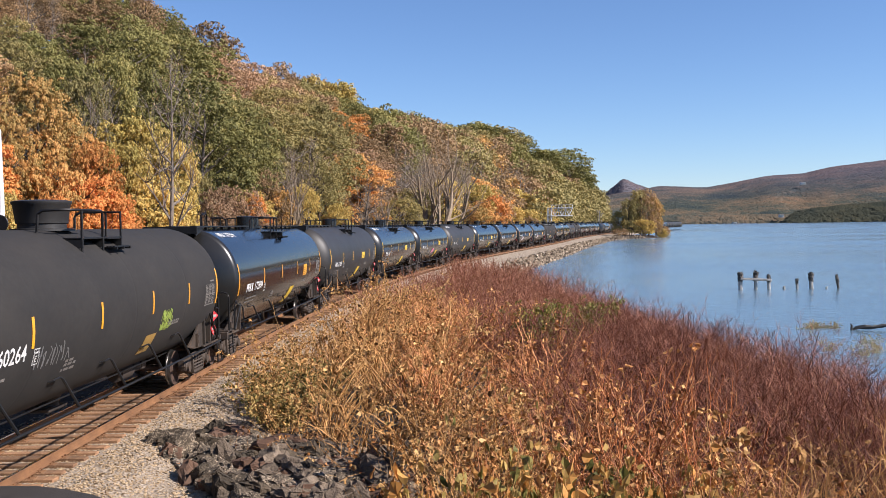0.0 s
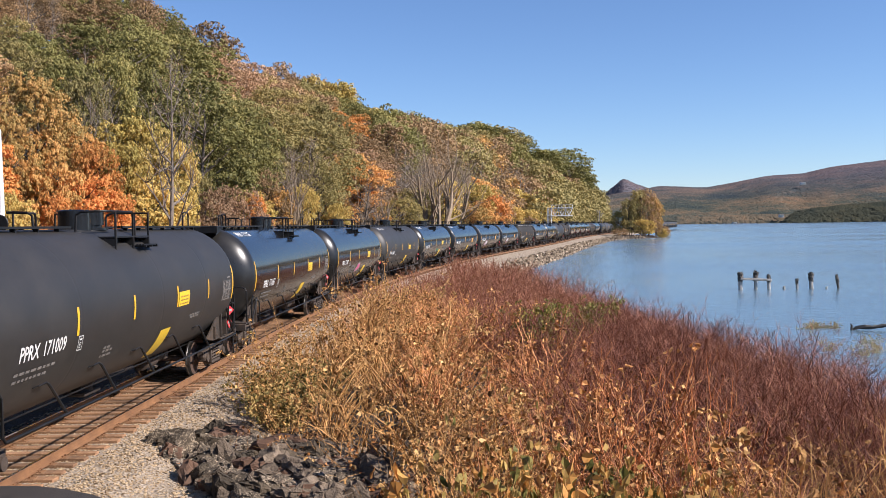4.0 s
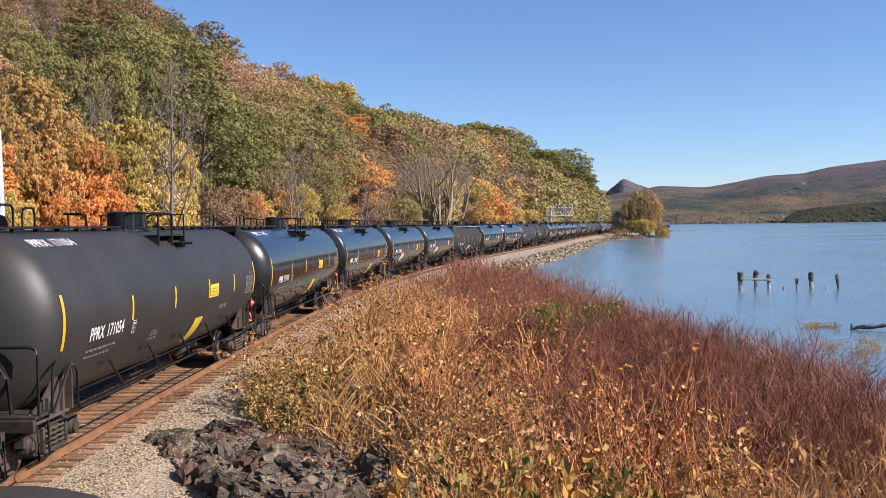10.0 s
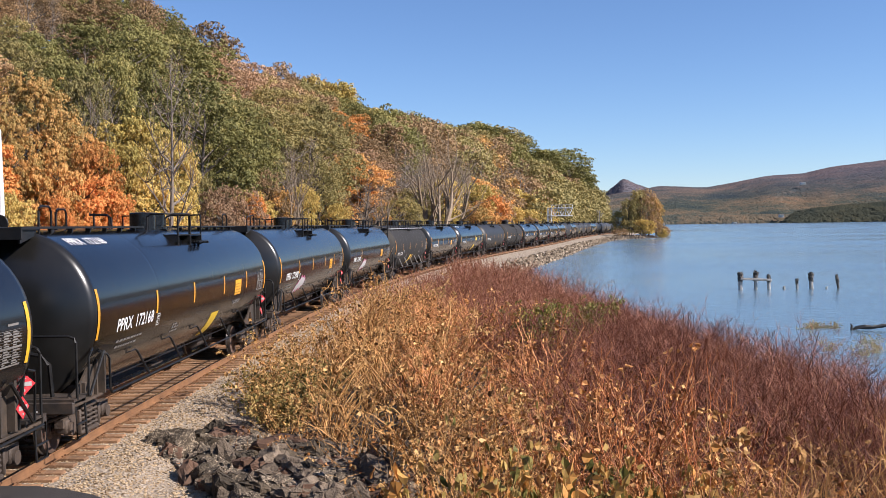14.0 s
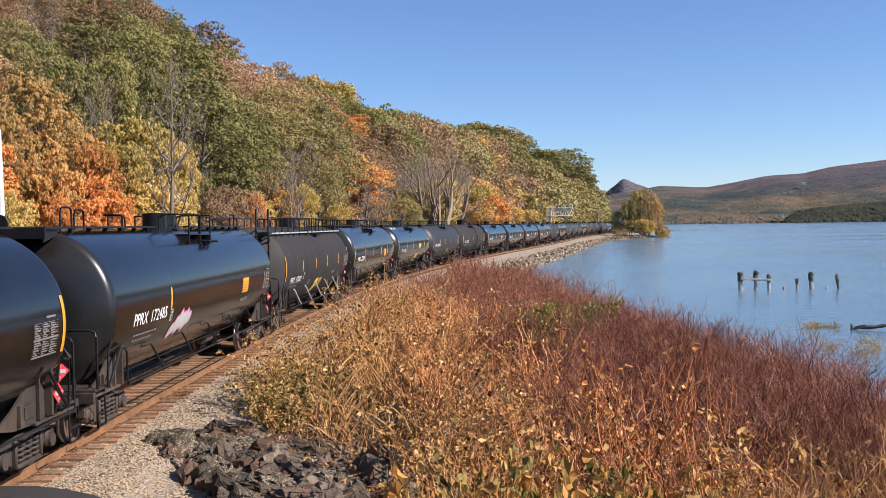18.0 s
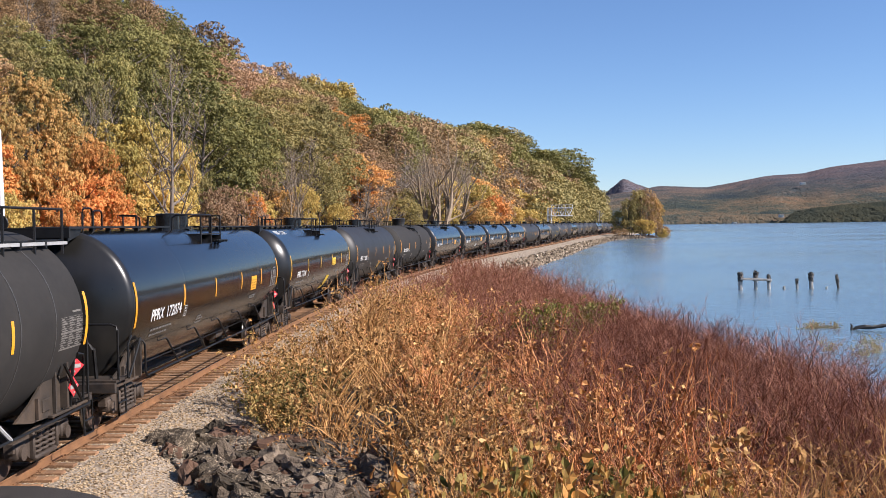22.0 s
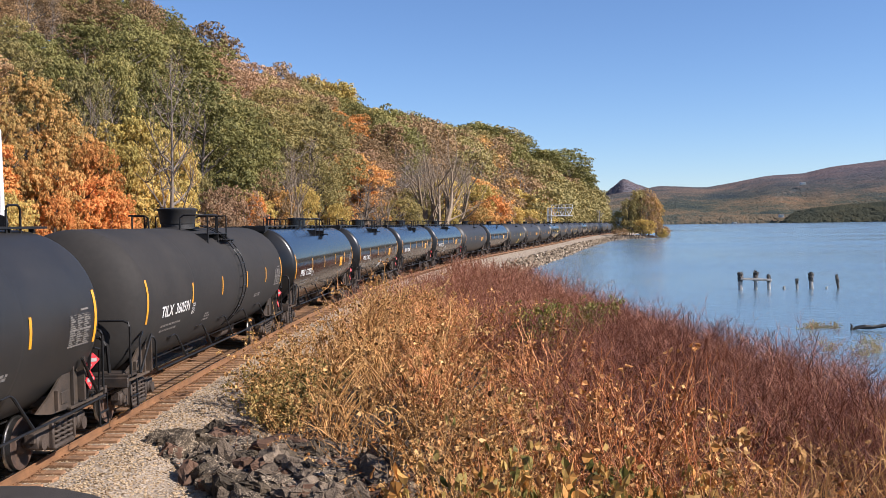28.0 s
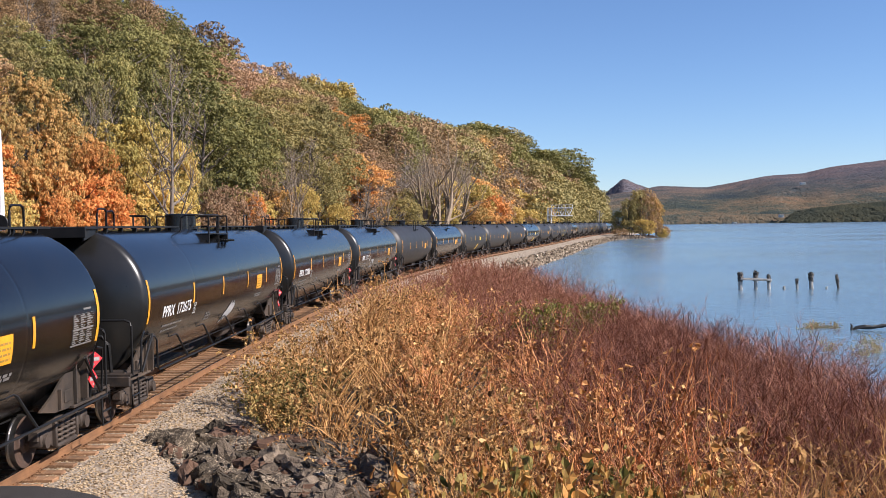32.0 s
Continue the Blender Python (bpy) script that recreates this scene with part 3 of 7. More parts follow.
def b_endrail(bm, side):
    """Corner handrail: up from the platform's edge and over towards the middle."""
    for s in (side,):
        add_tube(bm, [(8.30, s * 1.44, 1.05), (8.30, s * 1.44, 2.10), (8.31, s * 1.40, 2.18), (8.32, s * 1.30, 2.22), (8.36, s * 0.35, 2.22), (8.36, s * 0.27, 2.18), (8.36, s * 0.25, 2.08), (8.40, s * 0.25, 1.05)], 0.026, 6)
        add_tube(bm, [(7.92, s * 1.50, 1.05), (7.92, s * 1.52, 1.78), (7.86, s * 1.54, 1.88), (7.70, s * 1.50, 1.92)], 0.024, 6)
        add_tube(bm, [(7.12, s * 1.50, 1.80), (7.86, s * 1.50, 1.05)], 0.03, 6)


def b_brake(bm):
    for k in range(2):
        add_lathe(bm, [(0, 0.02), (0.02, 0.27), (0.05, 0.27), (0.05, 0.23)], "x", 18, (8.32, 0.75, 1.78), cap=False)
    for a in range(4):
        t = a * math.pi / 2
        add_tube(bm, [(8.35, 0.75, 1.78), (8.35, 0.75 + 0.25 * math.cos(t), 1.78 + 0.25 * math.sin(t))], 0.016, 5)
    add_box(bm, (8.25, 0.75, 1.5), (0.12, 0.28, 0.9), bevel=0.03)


RUNX = (-6.9, 6.6)


def b_runpipe(bm, side):
    for s in (side,):
        add_tube(bm, [(RUNX[0] - 0.1, s * 1.30, 1.74), (RUNX[0], s * 1.48, 1.72), (RUNX[0] + 0.02, s * 1.52, 1.62), (RUNX[0] + 0.02, s * 1.53, 1.02), (RUNX[0] + 0.1, s * 1.53, 0.94), (RUNX[1], s * 1.53, 0.92), (8.3, s * 1.47, 0.92)], [0.024, 0.024, 0.024, 0.024, 0.026, 0.027, 0.026], 8)


def b_strut(bm):
    add_tube(bm, [(-0.42, -1.20, 1.50), (-0.34, -1.37, 1.55), (-0.06, -1.37, 1.56), (0.02, -1.39, 1.51), (0.42, -1.53, 0.92)], [0.013, 0.015, 0.018, 0.026, 0.028], 6)


def b_stay(bm):
    """Straight stay from the shell down to the side rail."""
    add_tube(bm, [(-0.32, -1.36, 1.62), (-0.28, -1.40, 1.56), (0.40, -1.53, 0.93)], [0.02, 0.036, 0.034], 6)


def b_loosepipe(bm):
    for x in (-4.2, -1.6, 1.0, 3.4):
        add_tube(bm, [(x, -0.62, 0.86), (x + 0.02, -0.62, 1.06)], 0.012, 5)
    add_tube(bm, [(-6.6, -0.62, 0.88), (6.0, -0.62, 0.88)], 0.018, 5)


def b_bottomgear(bm):
    add_lathe(bm, [(0.52, 0.16), (0.56, 0.24), (0.72, 0.24), (0.82, 0.30), (0.92, 0.36)], "z", 16)
    add_box(bm, (0, 0, 0.56), (0.9, 0.5, 0.08), bevel=0.02)


def b_reservoir(bm):
    add_lathe(bm, [(-0.45, 0.05), (-0.42, 0.20), (0.42, 0.20), (0.45, 0.05)], "x", 14, (3.6, -0.25, 0.74))
    add_lathe(bm, [(-0.45, 0.04), (0.7, 0.14), (1.2, 0.13)], "x", 12, (3.6, -0.25, 0.74))
    add_box(bm, (4.85, -0.3, 0.76), (0.32, 0.2, 0.26), bevel=0.02)


def b_manway(bm):
    add_lathe(bm, [(0, 0.45), (0.06, 0.45), (0.07, 0.33), (0.11, 0.33), (0.12, 0.37), (0.43, 0.37), (0.45, 0.34), (0.46, 0.1)], "z", 28, (0.50, 0, Z_TANK + R_TANK - 0.03))


def b_valvebox(bm):
    add_lathe(bm, [(0, 0.34), (0.43, 0.34), (0.45, 0.31), (0.46, 0.1)], "z", 22, (-0.20, 0.0, Z_TANK + R_TANK - 0.03))


def b_deck(bm, side):
    for s in (side,):
        add_box(bm, (0.35, s * 0.86, 3.99), (2.2, 0.52, 0.03))
        for x in (-0.74, 0.35, 1.4):
            add_box(bm, (x, s * 0.92, 3.88), (0.06, 0.40, 0.16))


def b_deckrail(bm, side):
    """Rail beside the manway, bent inwards round the deck's front end."""
    y = side * 1.1
    add_tube(bm, [(0.35, y, 3.66), (0.35, y, 4.46), (0.32, y, 4.52), (0.25, y, 4.54), (-1.0, y, 4.54), (-1.16, y * 0.93, 4.54), (-1.25, y * 0.8, 4.54), (-1.25, y * 0.5, 4.53), (-1.25, y * 0.42, 4.46), (-1.25, y * 0.4, 4.12)], 0.029, 6)


def b_midrail(bm, side):
    """Hoop across the deck's rear end."""
    s = side
    add_tube(bm, [(1.4, s * 1.1, 3.66), (1.4, s * 1.1, 4.53), (1.4, s * 0.25, 4.53), (1.4, s * 0.14, 4.49), (1.4, s * 0.1, 4.41), (1.4, s * 0.1, 4.12)], 0.029, 6)


def b_deckpost(bm):
    add_tube(bm, [(0, 0, 3.66), (0, 0, 4.54)], 0.027, 6)


def b_sidedeck(bm, side):
    """Hanging step below the gap in the railing."""
    s = side
    for k in range(3):
        add_box(bm, (0.9, s * (1.16 + k * 0.07), 3.80), (0.95, 0.04, 0.03))
    for x in (0.5, 0.9, 1.3):
        add_box(bm, (x, s * 1.2, 3.77), (0.05, 0.3, 0.05))


def b_toprail(bm, side):
    """One low board along the ridge of the shell, on short brackets."""
    add_box(bm, (0, side * 0.36, 4.21), (6.7, 0.20, 0.045))
    for k in range(7):
        add_box(bm, (-3.35 + 6.7 * (k + 0.5) / 7, side * 0.36, 4.155), (0.05, 0.10, 0.09))


def b_endstage(bm):
    """Landing over the tank's end and the closed ladder that leads up to it."""
    add_box(bm, (-8.12, 0.25, 4.19), (0.75, 1.65, 0.045), bevel=0.008)
    add_box(bm, (-8.47, 0.25, 4.09), (0.05, 1.65, 0.20), bevel=0.008)
    for y in (-0.5, 0.3, 1.0):
        add_plate(bm, [(-8.46, 4.17), (-7.75, 4.17), (-7.85, 4.05), (-8.44, 3.92)], y - 0.02, y + 0.02)
    for y in (0.32, 0.98):
        add_tube(bm, [(-8.44, y, 4.15), (-8.56, y, 3.6), (-8.58, y, 1.1)], 0.035, 6)
    for k in range(10):
        add_tube(bm, [(-8.57, 0.32, 1.35 + k * 0.28), (-8.57, 0.98, 1.35 + k * 0.28)], 0.018, 5)
    add_box(bm, (-8.50, 0.65, 3.40), (0.02, 0.62, 1.25), bevel=0.005)


def b_hoop(bm):
    add_tube(bm, [(-0.28, 0, 4.08), (-0.28, 0, 4.52), (-0.24, 0, 4.59), (-0.17, 0, 4.62), (0.17, 0, 4.62), (0.24, 0, 4.59), (0.28, 0, 4.52), (0.28, 0, 4.08)], 0.024, 6)


def b_walkway(bm, side):
    """Full-length running board on older cars."""
    for s in (side,):
        for k in range(4):
            add_box(bm, (0, s * (0.70 + k * 0.10), 3.97), (16.7, 0.06, 0.03))
        for i in range(16):
            x = -7.4 + i * 0.987
            add_box(bm, (x, s * 0.90, 3.90), (0.06, 0.42, 0.12))


def b_walkedge(bm, side):
    add_box(bm, (0, side * 1.09, 3.92), (16.7, 0.02, 0.06))


def b_walkrail(bm, side):
    for s in (side,):
        y = s * 1.07
        for i in range(15):
            x = -8.2 + i * 1.17
            add_tube(bm, [(x, y, 3.72), (x, y, 4.52)], 0.026, 5)
        add_tube(bm, [(-8.2, y, 4.40), (-8.1, y, 4.52), (-5.0, y, 4.54), (8.18, y, 4.54)], 0.026, 6)


def b_ladder(bm):
    """Ladder over the shell's flank."""
    for dx in (-0.2, 0.2):
        pts = [(dx, -(R_TANK + 0.11) * math.cos(a), Z_TANK + (R_TANK + 0.11) * math.sin(a)) for a in np.linspace(-0.95, 1.35, 16)]
        add_tube(bm, pts, 0.018, 5)
    for a in np.linspace(-0.9, 1.3, 12):
        y, z = -(R_TANK + 0.11) * math.cos(a), Z_TANK + (R_TANK + 0.11) * math.sin(a)
        add_tube(bm, [(-0.2, y, z), (0.2, y, z)], 0.014, 5)


def b_endladder(bm):
    """Ladder before the tank head up to the running board, with tall stiles and a corner bracket."""
    for y in (-1.10, -0.64):
        add_box(bm, (-8.38, y, 2.95), (0.035, 0.07, 3.8), bevel=0.006)
    for i in range(9):
        add_tube(bm, [(-8.38, -1.10, 1.3 + i * 0.32), (-8.38, -0.64, 1.3 + i * 0.32)], 0.017, 5)
    add_box(bm, (-8.15, -0.87, 3.93), (0.50, 0.52, 0.04), bevel=0.008)
    for y in (-1.08, -0.68):
        add_tube(bm, [(-8.36, y, 3.90), (-7.75, y * 0.92, 3.62)], 0.035, 5)


SADDLE_MAT = surface("dusty_brown_black_steel", (0.023, 0.01766, 0.01309), (0.05227, 0.03717, 0.02537), 3, 0.65, 0, 0.15, 40, (0.1255, 0.08179, 0.05074), 0.6, 0.2)
M_SADDLE = [fixed("saddle", lambda bm, k=k: b_saddle(bm, k), SADDLE_MAT, False) for k in (0, 1)]
M_SILL = fixed("end_platform", b_sill, STEEL_DARK, False)
M_COUPLER = fixed("coupler", b_coupler, BOGIE_MAT, True)
M_STEP = [fixed("corner_step", lambda bm, k=k: b_step(bm, k), PIPE_BLACK) for k in (-1, 1)]
M_ENDRAIL = [fixed("end_handrail", lambda bm, k=k: b_endrail(bm, k), PIPE_BLACK) for k in (-1, 1)]
M_BRAKE = fixed("hand_brake", b_brake, PIPE_BLACK)
M_RUNPIPE = [fixed("side_rail", lambda bm, k=k: b_runpipe(bm, k), PIPE_BLACK) for k in (-1, 1)]
M_STRUT = fixed("rail_strut", b_strut, PIPE_BLACK)
M_STAY = fixed("rail_stay", b_stay, GALV)
M_LOOSE = fixed("air_pipe", b_loosepipe, PIPE_BLACK)
M_BOTTOM = fixed("brake_gear", b_bottomgear, STEEL_DARK)
M_RESERVOIR = fixed("air_reservoir", b_reservoir, BOGIE_MAT)
M_MANWAY = fixed("manway", b_manway, BLACK_GLOSS)
M_TALLMAN = fixed("manway", lambda bm: add_lathe(bm, [(0, 0.62), (0.05, 0.62), (0.06, 0.47), (0.14, 0.47), (0.16, 0.5), (0.52, 0.55), (0.56, 0.58), (0.6, 0.58), (0.62, 0.5), (0.64, 0.1)], "z", 28, (0, 0, Z_TANK + R_TANK - 0.03)), BLACK_MATTE)
M_VALVE = fixed("valve_box", b_valvebox, BLACK_GLOSS)
M_DECK = [fixed("deck_grating", lambda bm, k=k: b_deck(bm, k), PIPE_BLACK, False) for k in (-1, 1)]
M_DECKRAIL = [fixed("deck_railing", lambda bm, k=k: b_deckrail(bm, k), PIPE_BLACK) for k in (-1, 1)]
M_MIDRAIL = [fixed("end_hoop", lambda bm, k=k: b_midrail(bm, k), PIPE_BLACK) for k in (-1, 1)]
M_DECKPOST = fixed("rail_post", b_deckpost, PIPE_BLACK)
M_SIDEDECK = [fixed("side_platform", lambda bm, k=k: b_sidedeck(bm, k), PIPE_BLACK) for k in (-1, 1)]
M_TOPRAIL = [fixed("ridge_board", lambda bm, k=k: b_toprail(bm, k), PIPE_BLACK) for k in (-1, 1)]
M_ENDSTAGE = fixed("end_landing", b_endstage, PIPE_BLACK, False)
M_HOOP = fixed("grab_hoop", b_hoop, PIPE_BLACK)
M_WALKWAY = [fixed("running_board", lambda bm, k=k: b_walkway(bm, k), PIPE_BLACK, False) for k in (-1, 1)]
M_WALKRAIL = [fixed("walkway_railing", lambda bm, k=k: b_walkrail(bm, k), PIPE_BLACK) for k in (-1, 1)]
M_WALKEDGE = [fixed("board_edge", lambda bm, k=k: b_walkedge(bm, k), GALV, False) for k in (-1, 1)]
M_LADDER = fixed("flank_ladder", b_ladder, PIPE_BLACK)
M_ENDLADDER = fixed("end_ladder", b_endladder, PIPE_BLACK)
ORANGE_TAPE = surface("amber_reflective_tape", (0.624, 0.264, 0.0096), (0.72, 0.336, 0.02), 9, 0.4, 0, 0.05, 50, (0.36, 0.2, 0.064), 0.3, 0.12)
M_STRIPE_END = [baked("reflective_stripe", shell_patch(-0.055, 0.055, 2.06, 3.03), m) for m in (YELLOW_TAPE, ORANGE_TAPE)]
M_STRIPE = [baked("reflective_stripe", shell_patch(-0.048, 0.048, 2.26, 2.77, 4), m) for m in (YELLOW_TAPE, ORANGE_TAPE)]
M_DECAL = [baked("yellow_decal", shell_patch(2.10, 2.98, 2.26, 2.61, 4), YELLOW_SIGN), baked("yellow_decal", shell_patch(3.32, 4.08, 2.13, 2.58, 4), ORANGE_TAPE)]
M_BELLY = baked("belly_stripe", shell_patch(-0.38, 0.38, 1.16, 1.80, 6), YELLOW_SIGN)
FADED_YELLOW = surface("faded_yellow_paint", (0.2772, 0.1584, 0.033), (0.363, 0.2178, 0.0528), 4, 0.6, 0, 0.05, 40, (0.132, 0.0858, 0.033), 0.5)
M_BELLY_OLD = baked("belly_stripe", shell_patch(-0.36, 0.36, 1.36, 1.78, 4), FADED_YELLOW)


def b_decalprint(x0, x1, z0, rows):
    def go(bm):
        for i in range(rows):
            z = z0 + i * 0.085
            x = x0
            while x < x1:
                w = 0.05 + 0.09 * ((x * 9.7 + i * 0.37) % 1)
                q = [on_shell(x, z, 0.011), on_shell(min(x + w, x1), z, 0.011), on_shell(min(x + w, x1), z + 0.035, 0.011), on_shell(x, z + 0.035, 0.011)]
                bm.faces.new([bm.verts.new(p) for p in q])
                x += w + 0.03
    return go


def b_panel(bm):
    """Data panel: a heading and fine ruled rows of stencilled bars."""
    def bar(x0, x1, z, h):
        bm.faces.new([bm.verts.new(p) for p in (on_shell(x0, z), on_shell(x1, z), on_shell(x1, z + h), on_shell(x0, z + h))])
    bar(6.86, 7.22, 2.70, 0.035)
    for i in range(14):
        z = 2.60 - i * 0.0405
        if i % 7 == 6:
            bar(6.36, 7.32, z, 0.03)
            continue
        for k in range(3):
            a = 6.40 + 0.31 * k
            w = 0.10 + 0.17 * ((i * 0.37 + k * 0.61) % 1)
            bar(a, a + w, z, 0.020)
        bar(6.36, 7.32, z + 0.033, 0.006)


def b_marks(bm):
    """Small stencilled lines below the number and near the middle."""
    for x0, x1, z in ((-6.38, -4.85, 1.86), (-6.36, -5.1, 1.74), (-2.55, -2.15, 1.82), (-2.55, -2.1, 1.75), (-2.6, -2.15, 1.66), (3.3, 4.2, 1.92), (3.4, 4.0, 1.86)):
        x = x0
        while x < x1:
            w = 0.08 + 0.13 * ((x * 7.3) % 1)
            p = [on_shell(x, z), on_shell(x + w, z), on_shell(x + w, z + 0.05), on_shell(x, z + 0.05)]
            bm.faces.new([bm.verts.new(q) for q in p])
            x += w + 0.05


def b_cbox(bm):
    for (x0, x1, z0, z1) in ((-4.03, -3.74, 2.26, 2.28), (-4.03, -3.74, 1.92, 1.94), (-4.03, -4.01, 1.94, 2.26), (-3.76, -3.74, 1.94, 2.26),
                             (-3.94, -3.83, 2.10, 2.12), (-3.94, -3.85, 2.045, 2.065), (-3.94, -3.83, 1.98, 2.00), (-3.94, -3.915, 2.00, 2.10), (-3.96, -3.81, 2.17, 2.21)):
        x0, x1, z0, z1 = -3.90 + (x0 + 3.885) * 0.72, -3.90 + (x1 + 3.885) * 0.72, 2.11 + (z0 - 2.10) * 0.74, 2.11 + (z1 - 2.10) * 0.74
        for k in range(4):
            a, b = z0 + (z1 - z0) * k / 4, z0 + (z1 - z0) * (k + 1) / 4
            bm.faces.new([bm.verts.new(q) for q in (on_shell(x0, a), on_shell(x1, a), on_shell(x1, b), on_shell(x0, b))])


SEAM_MAT = surface("worn_seam_paint", (0.033, 0.03168, 0.03036), (0.066, 0.06336, 0.0594), 6, 0.55, 0, 0.05, 50)
M_SEAM = baked("weld_seam", shell_patch(-0.014, 0.014, 1.35, 4.05, 18, out=0.005), SEAM_MAT)
M_PANEL = fixed("data_panel", b_panel, DIM_WHITE, False)
M_MARKS = fixed("stencil_print", b_marks, DIM_WHITE, False)
M_CBOX = fixed("stencil_box", b_cbox, WHITE_PAINT, False)


def b_placard(bm):
    add_box(bm, (0, 0, 0), (0.26, 0.012, 0.26), Matrix.Rotation(radians(45), 4, "Y"))


def b_placard_band(bm):
    add_box(bm, (0, -0.009, 0), (0.24, 0.006, 0.07))
    add_box(bm, (0, -0.009, 0.09), (0.045, 0.006, 0.045), Matrix.Rotation(radians(45), 4, "Y"))
    add_box(bm, (0, -0.009, -0.10), (0.035, 0.006, 0.035))


def b_post(bm):
    add_box(bm, (7.62, -1.42, 1.45), (0.05, 0.05, 0.95), Matrix.Rotation(radians(14), 4, "Y"))
    add_box(bm, (7.81, -1.375, 1.68), (0.25, 0.012, 0.25), Matrix.Rotation(radians(-46), 4, "Z") @ Matrix.Rotation(radians(45), 4, "Y"))


def b_grab(bm):
    pts = [(8.34, -1.0, 1.12), (8.40, -1.02, 1.45), (8.40, -0.98, 1.72), (8.44, -0.84, 1.88), (8.46, -0.5, 1.95), (8.48, 0.0, 1.97), (8.46, 0.5, 1.95), (8.44, 0.84, 1.88), (8.40, 0.98, 1.72), (8.34, 1.0, 1.12)]
    add_tube(bm, pts, 0.04, 7)


def b_hose(bm):
    add_tube(bm, [(8.3, -0.7, 1.0), (8.5, -0.62, 0.75), (8.75, -0.5, 0.55), (8.95, -0.35, 0.5)], 0.03, 6)
    add_tube(bm, [(8.45, -1.3, 1.1), (8.7, -1.0, 0.92), (8.85, -0.5, 0.9)], 0.02, 5)


DUSTY_WHITE = surface("dusty_white_vinyl", (0.272, 0.248, 0.232), (0.368, 0.344, 0.32), 9, 0.6, 0, 0.05, 50, (0.2, 0.16, 0.136), 0.4)
M_POST = fixed("placard_post", b_post, PIPE_BLACK, False)
M_GRAB = fixed("dome_grab", b_grab, PIPE_BLACK)
M_HOSE = fixed("brake_hose", b_hose, PIPE_BLACK)
M_PRINT = [fixed("decal_print", b_decalprint(2.2, 2.9, 2.30, 3), FADED_YELLOW, False), fixed("decal_print", b_decalprint(3.40, 4.0, 2.18, 4), FADED_YELLOW, False)]
M_PLACARD = fixed("hazard_placard", b_placard, RED_SIGN, False)
M_BAND = fixed("placard_band", b_placard_band, DUSTY_WHITE, False)


def child(name, me, parent, m=None, label=""):
    ob = new(name, me)
    ob.parent = parent
    if m is not None:
        ob.matrix_basis = m
    if label:
        ob["label"] = label
    return ob


HALF_TURN = pose(0, 0, 0, 0, 0, 180)
SPINNING = []


def bogie(parent, x, near):
    b = child("bogie", BOLSTER, parent, pose(x, 0, 0))
    child("side_frame", SIDEFRAME, b, pose(0, -1.03, 0))
    if near:
        child("side_frame", SIDEFRAME, b, pose(0, 1.03, 0, 0, 0, 180))
        child("spring_nest", SPRINGS, b, pose(0, -1.03, 0))
    for dx in (-0.89, 0.89):
        w = child("wheelset", WHEELSET, b, pose(dx, 0, 0.457), "rusty steel wheels on an axle")
        if near:
            SPINNING.append((w, dx))


def graffiti(parent, x0, x1, z0, z1, colors, seed):
    """Sprayed strokes on the shell."""
    rnd = random.Random(seed)
    for ci, mat in enumerate(colors):
        bm = bmesh.new()
        n = 9
        if len(colors) > 1:
            # swollen letter shapes: an outline colour with a second colour inside
            n, fat = 6, (1.0, 0.74)[ci]
            for k in range(n):
                xa = x0 + (x1 - x0) * (k + 0.5) / n
                za, zb = z0 + (z1 - z0) * (0.0, 0.12, 0.05, 0.2, 0.1, 0.3)[k], z1 - (z1 - z0) * (0.42, 0.2, 0.0, 0.1, 0.04, 0.16)[k]
                for j in range(8):
                    ring = []
                    for share in (j / 8, (j + 1) / 8):
                        w = 0.80 * (x1 - x0) / n * fat * math.sqrt(max(0.02, 1 - (2 * share - 1) ** 2))
                        zz = (za + zb) / 2 + (zb - za) * (share - 0.5) * (1.0, 0.86)[ci]
                        lean = xa + 0.30 * (zz - z0)
                        ring.append([on_shell(lean - w, zz, 0.008 + 0.002 * ci), on_shell(lean + w, zz, 0.008 + 0.002 * ci)])
                    bm.faces.new([bm.verts.new(p) for p in (ring[0][0], ring[0][1], ring[1][1], ring[1][0])])
            n = 0
        for k in range(n):
            xa = x0 + (x1 - x0) * (k + rnd.random() * 0.6) / n
            pts = [(xa + rnd.uniform(-0.1, 0.14) * (x1 - x0) * j / 4, z0 + (z1 - z0) * (0.1 + 0.8 * ((j % 2) if rnd.random() < 0.3 else j / 4)) + rnd.uniform(-0.04, 0.04)) for j in range(5)]
            w = 0.014 + 0.014 * rnd.random()
            for (a, b), (c, d) in zip(pts, pts[1:]):
                q = [on_shell(a - w, b, 0.008 + 0.001 * ci), on_shell(a + w, b, 0.008 + 0.001 * ci), on_shell(c + w, d, 0.008 + 0.001 * ci), on_shell(c - w, d, 0.008 + 0.001 * ci)]
                bm.faces.new([bm.verts.new(p) for p in q])
        tagged(part("graffiti", bm, mat, parent, "sprayed graffiti strokes"), kind="stuff")


SPRAY = {n: surface("spray_" + n, c, tuple(min(1, v * 1.25) for v in c), 9, 0.6, 0, 0.0, 60) for n, c in
         (("green", (0.0264, 0.1848, 0.1056)), ("pink", (0.4092, 0.0858, 0.1716)), ("white", (0.363, 0.3564, 0.3432)), ("blue", (0.066, 0.132, 0.1848)), ("lime", (0.231, 0.297, 0.0528)), ("grey", (0.1056, 0.1023, 0.099)))}

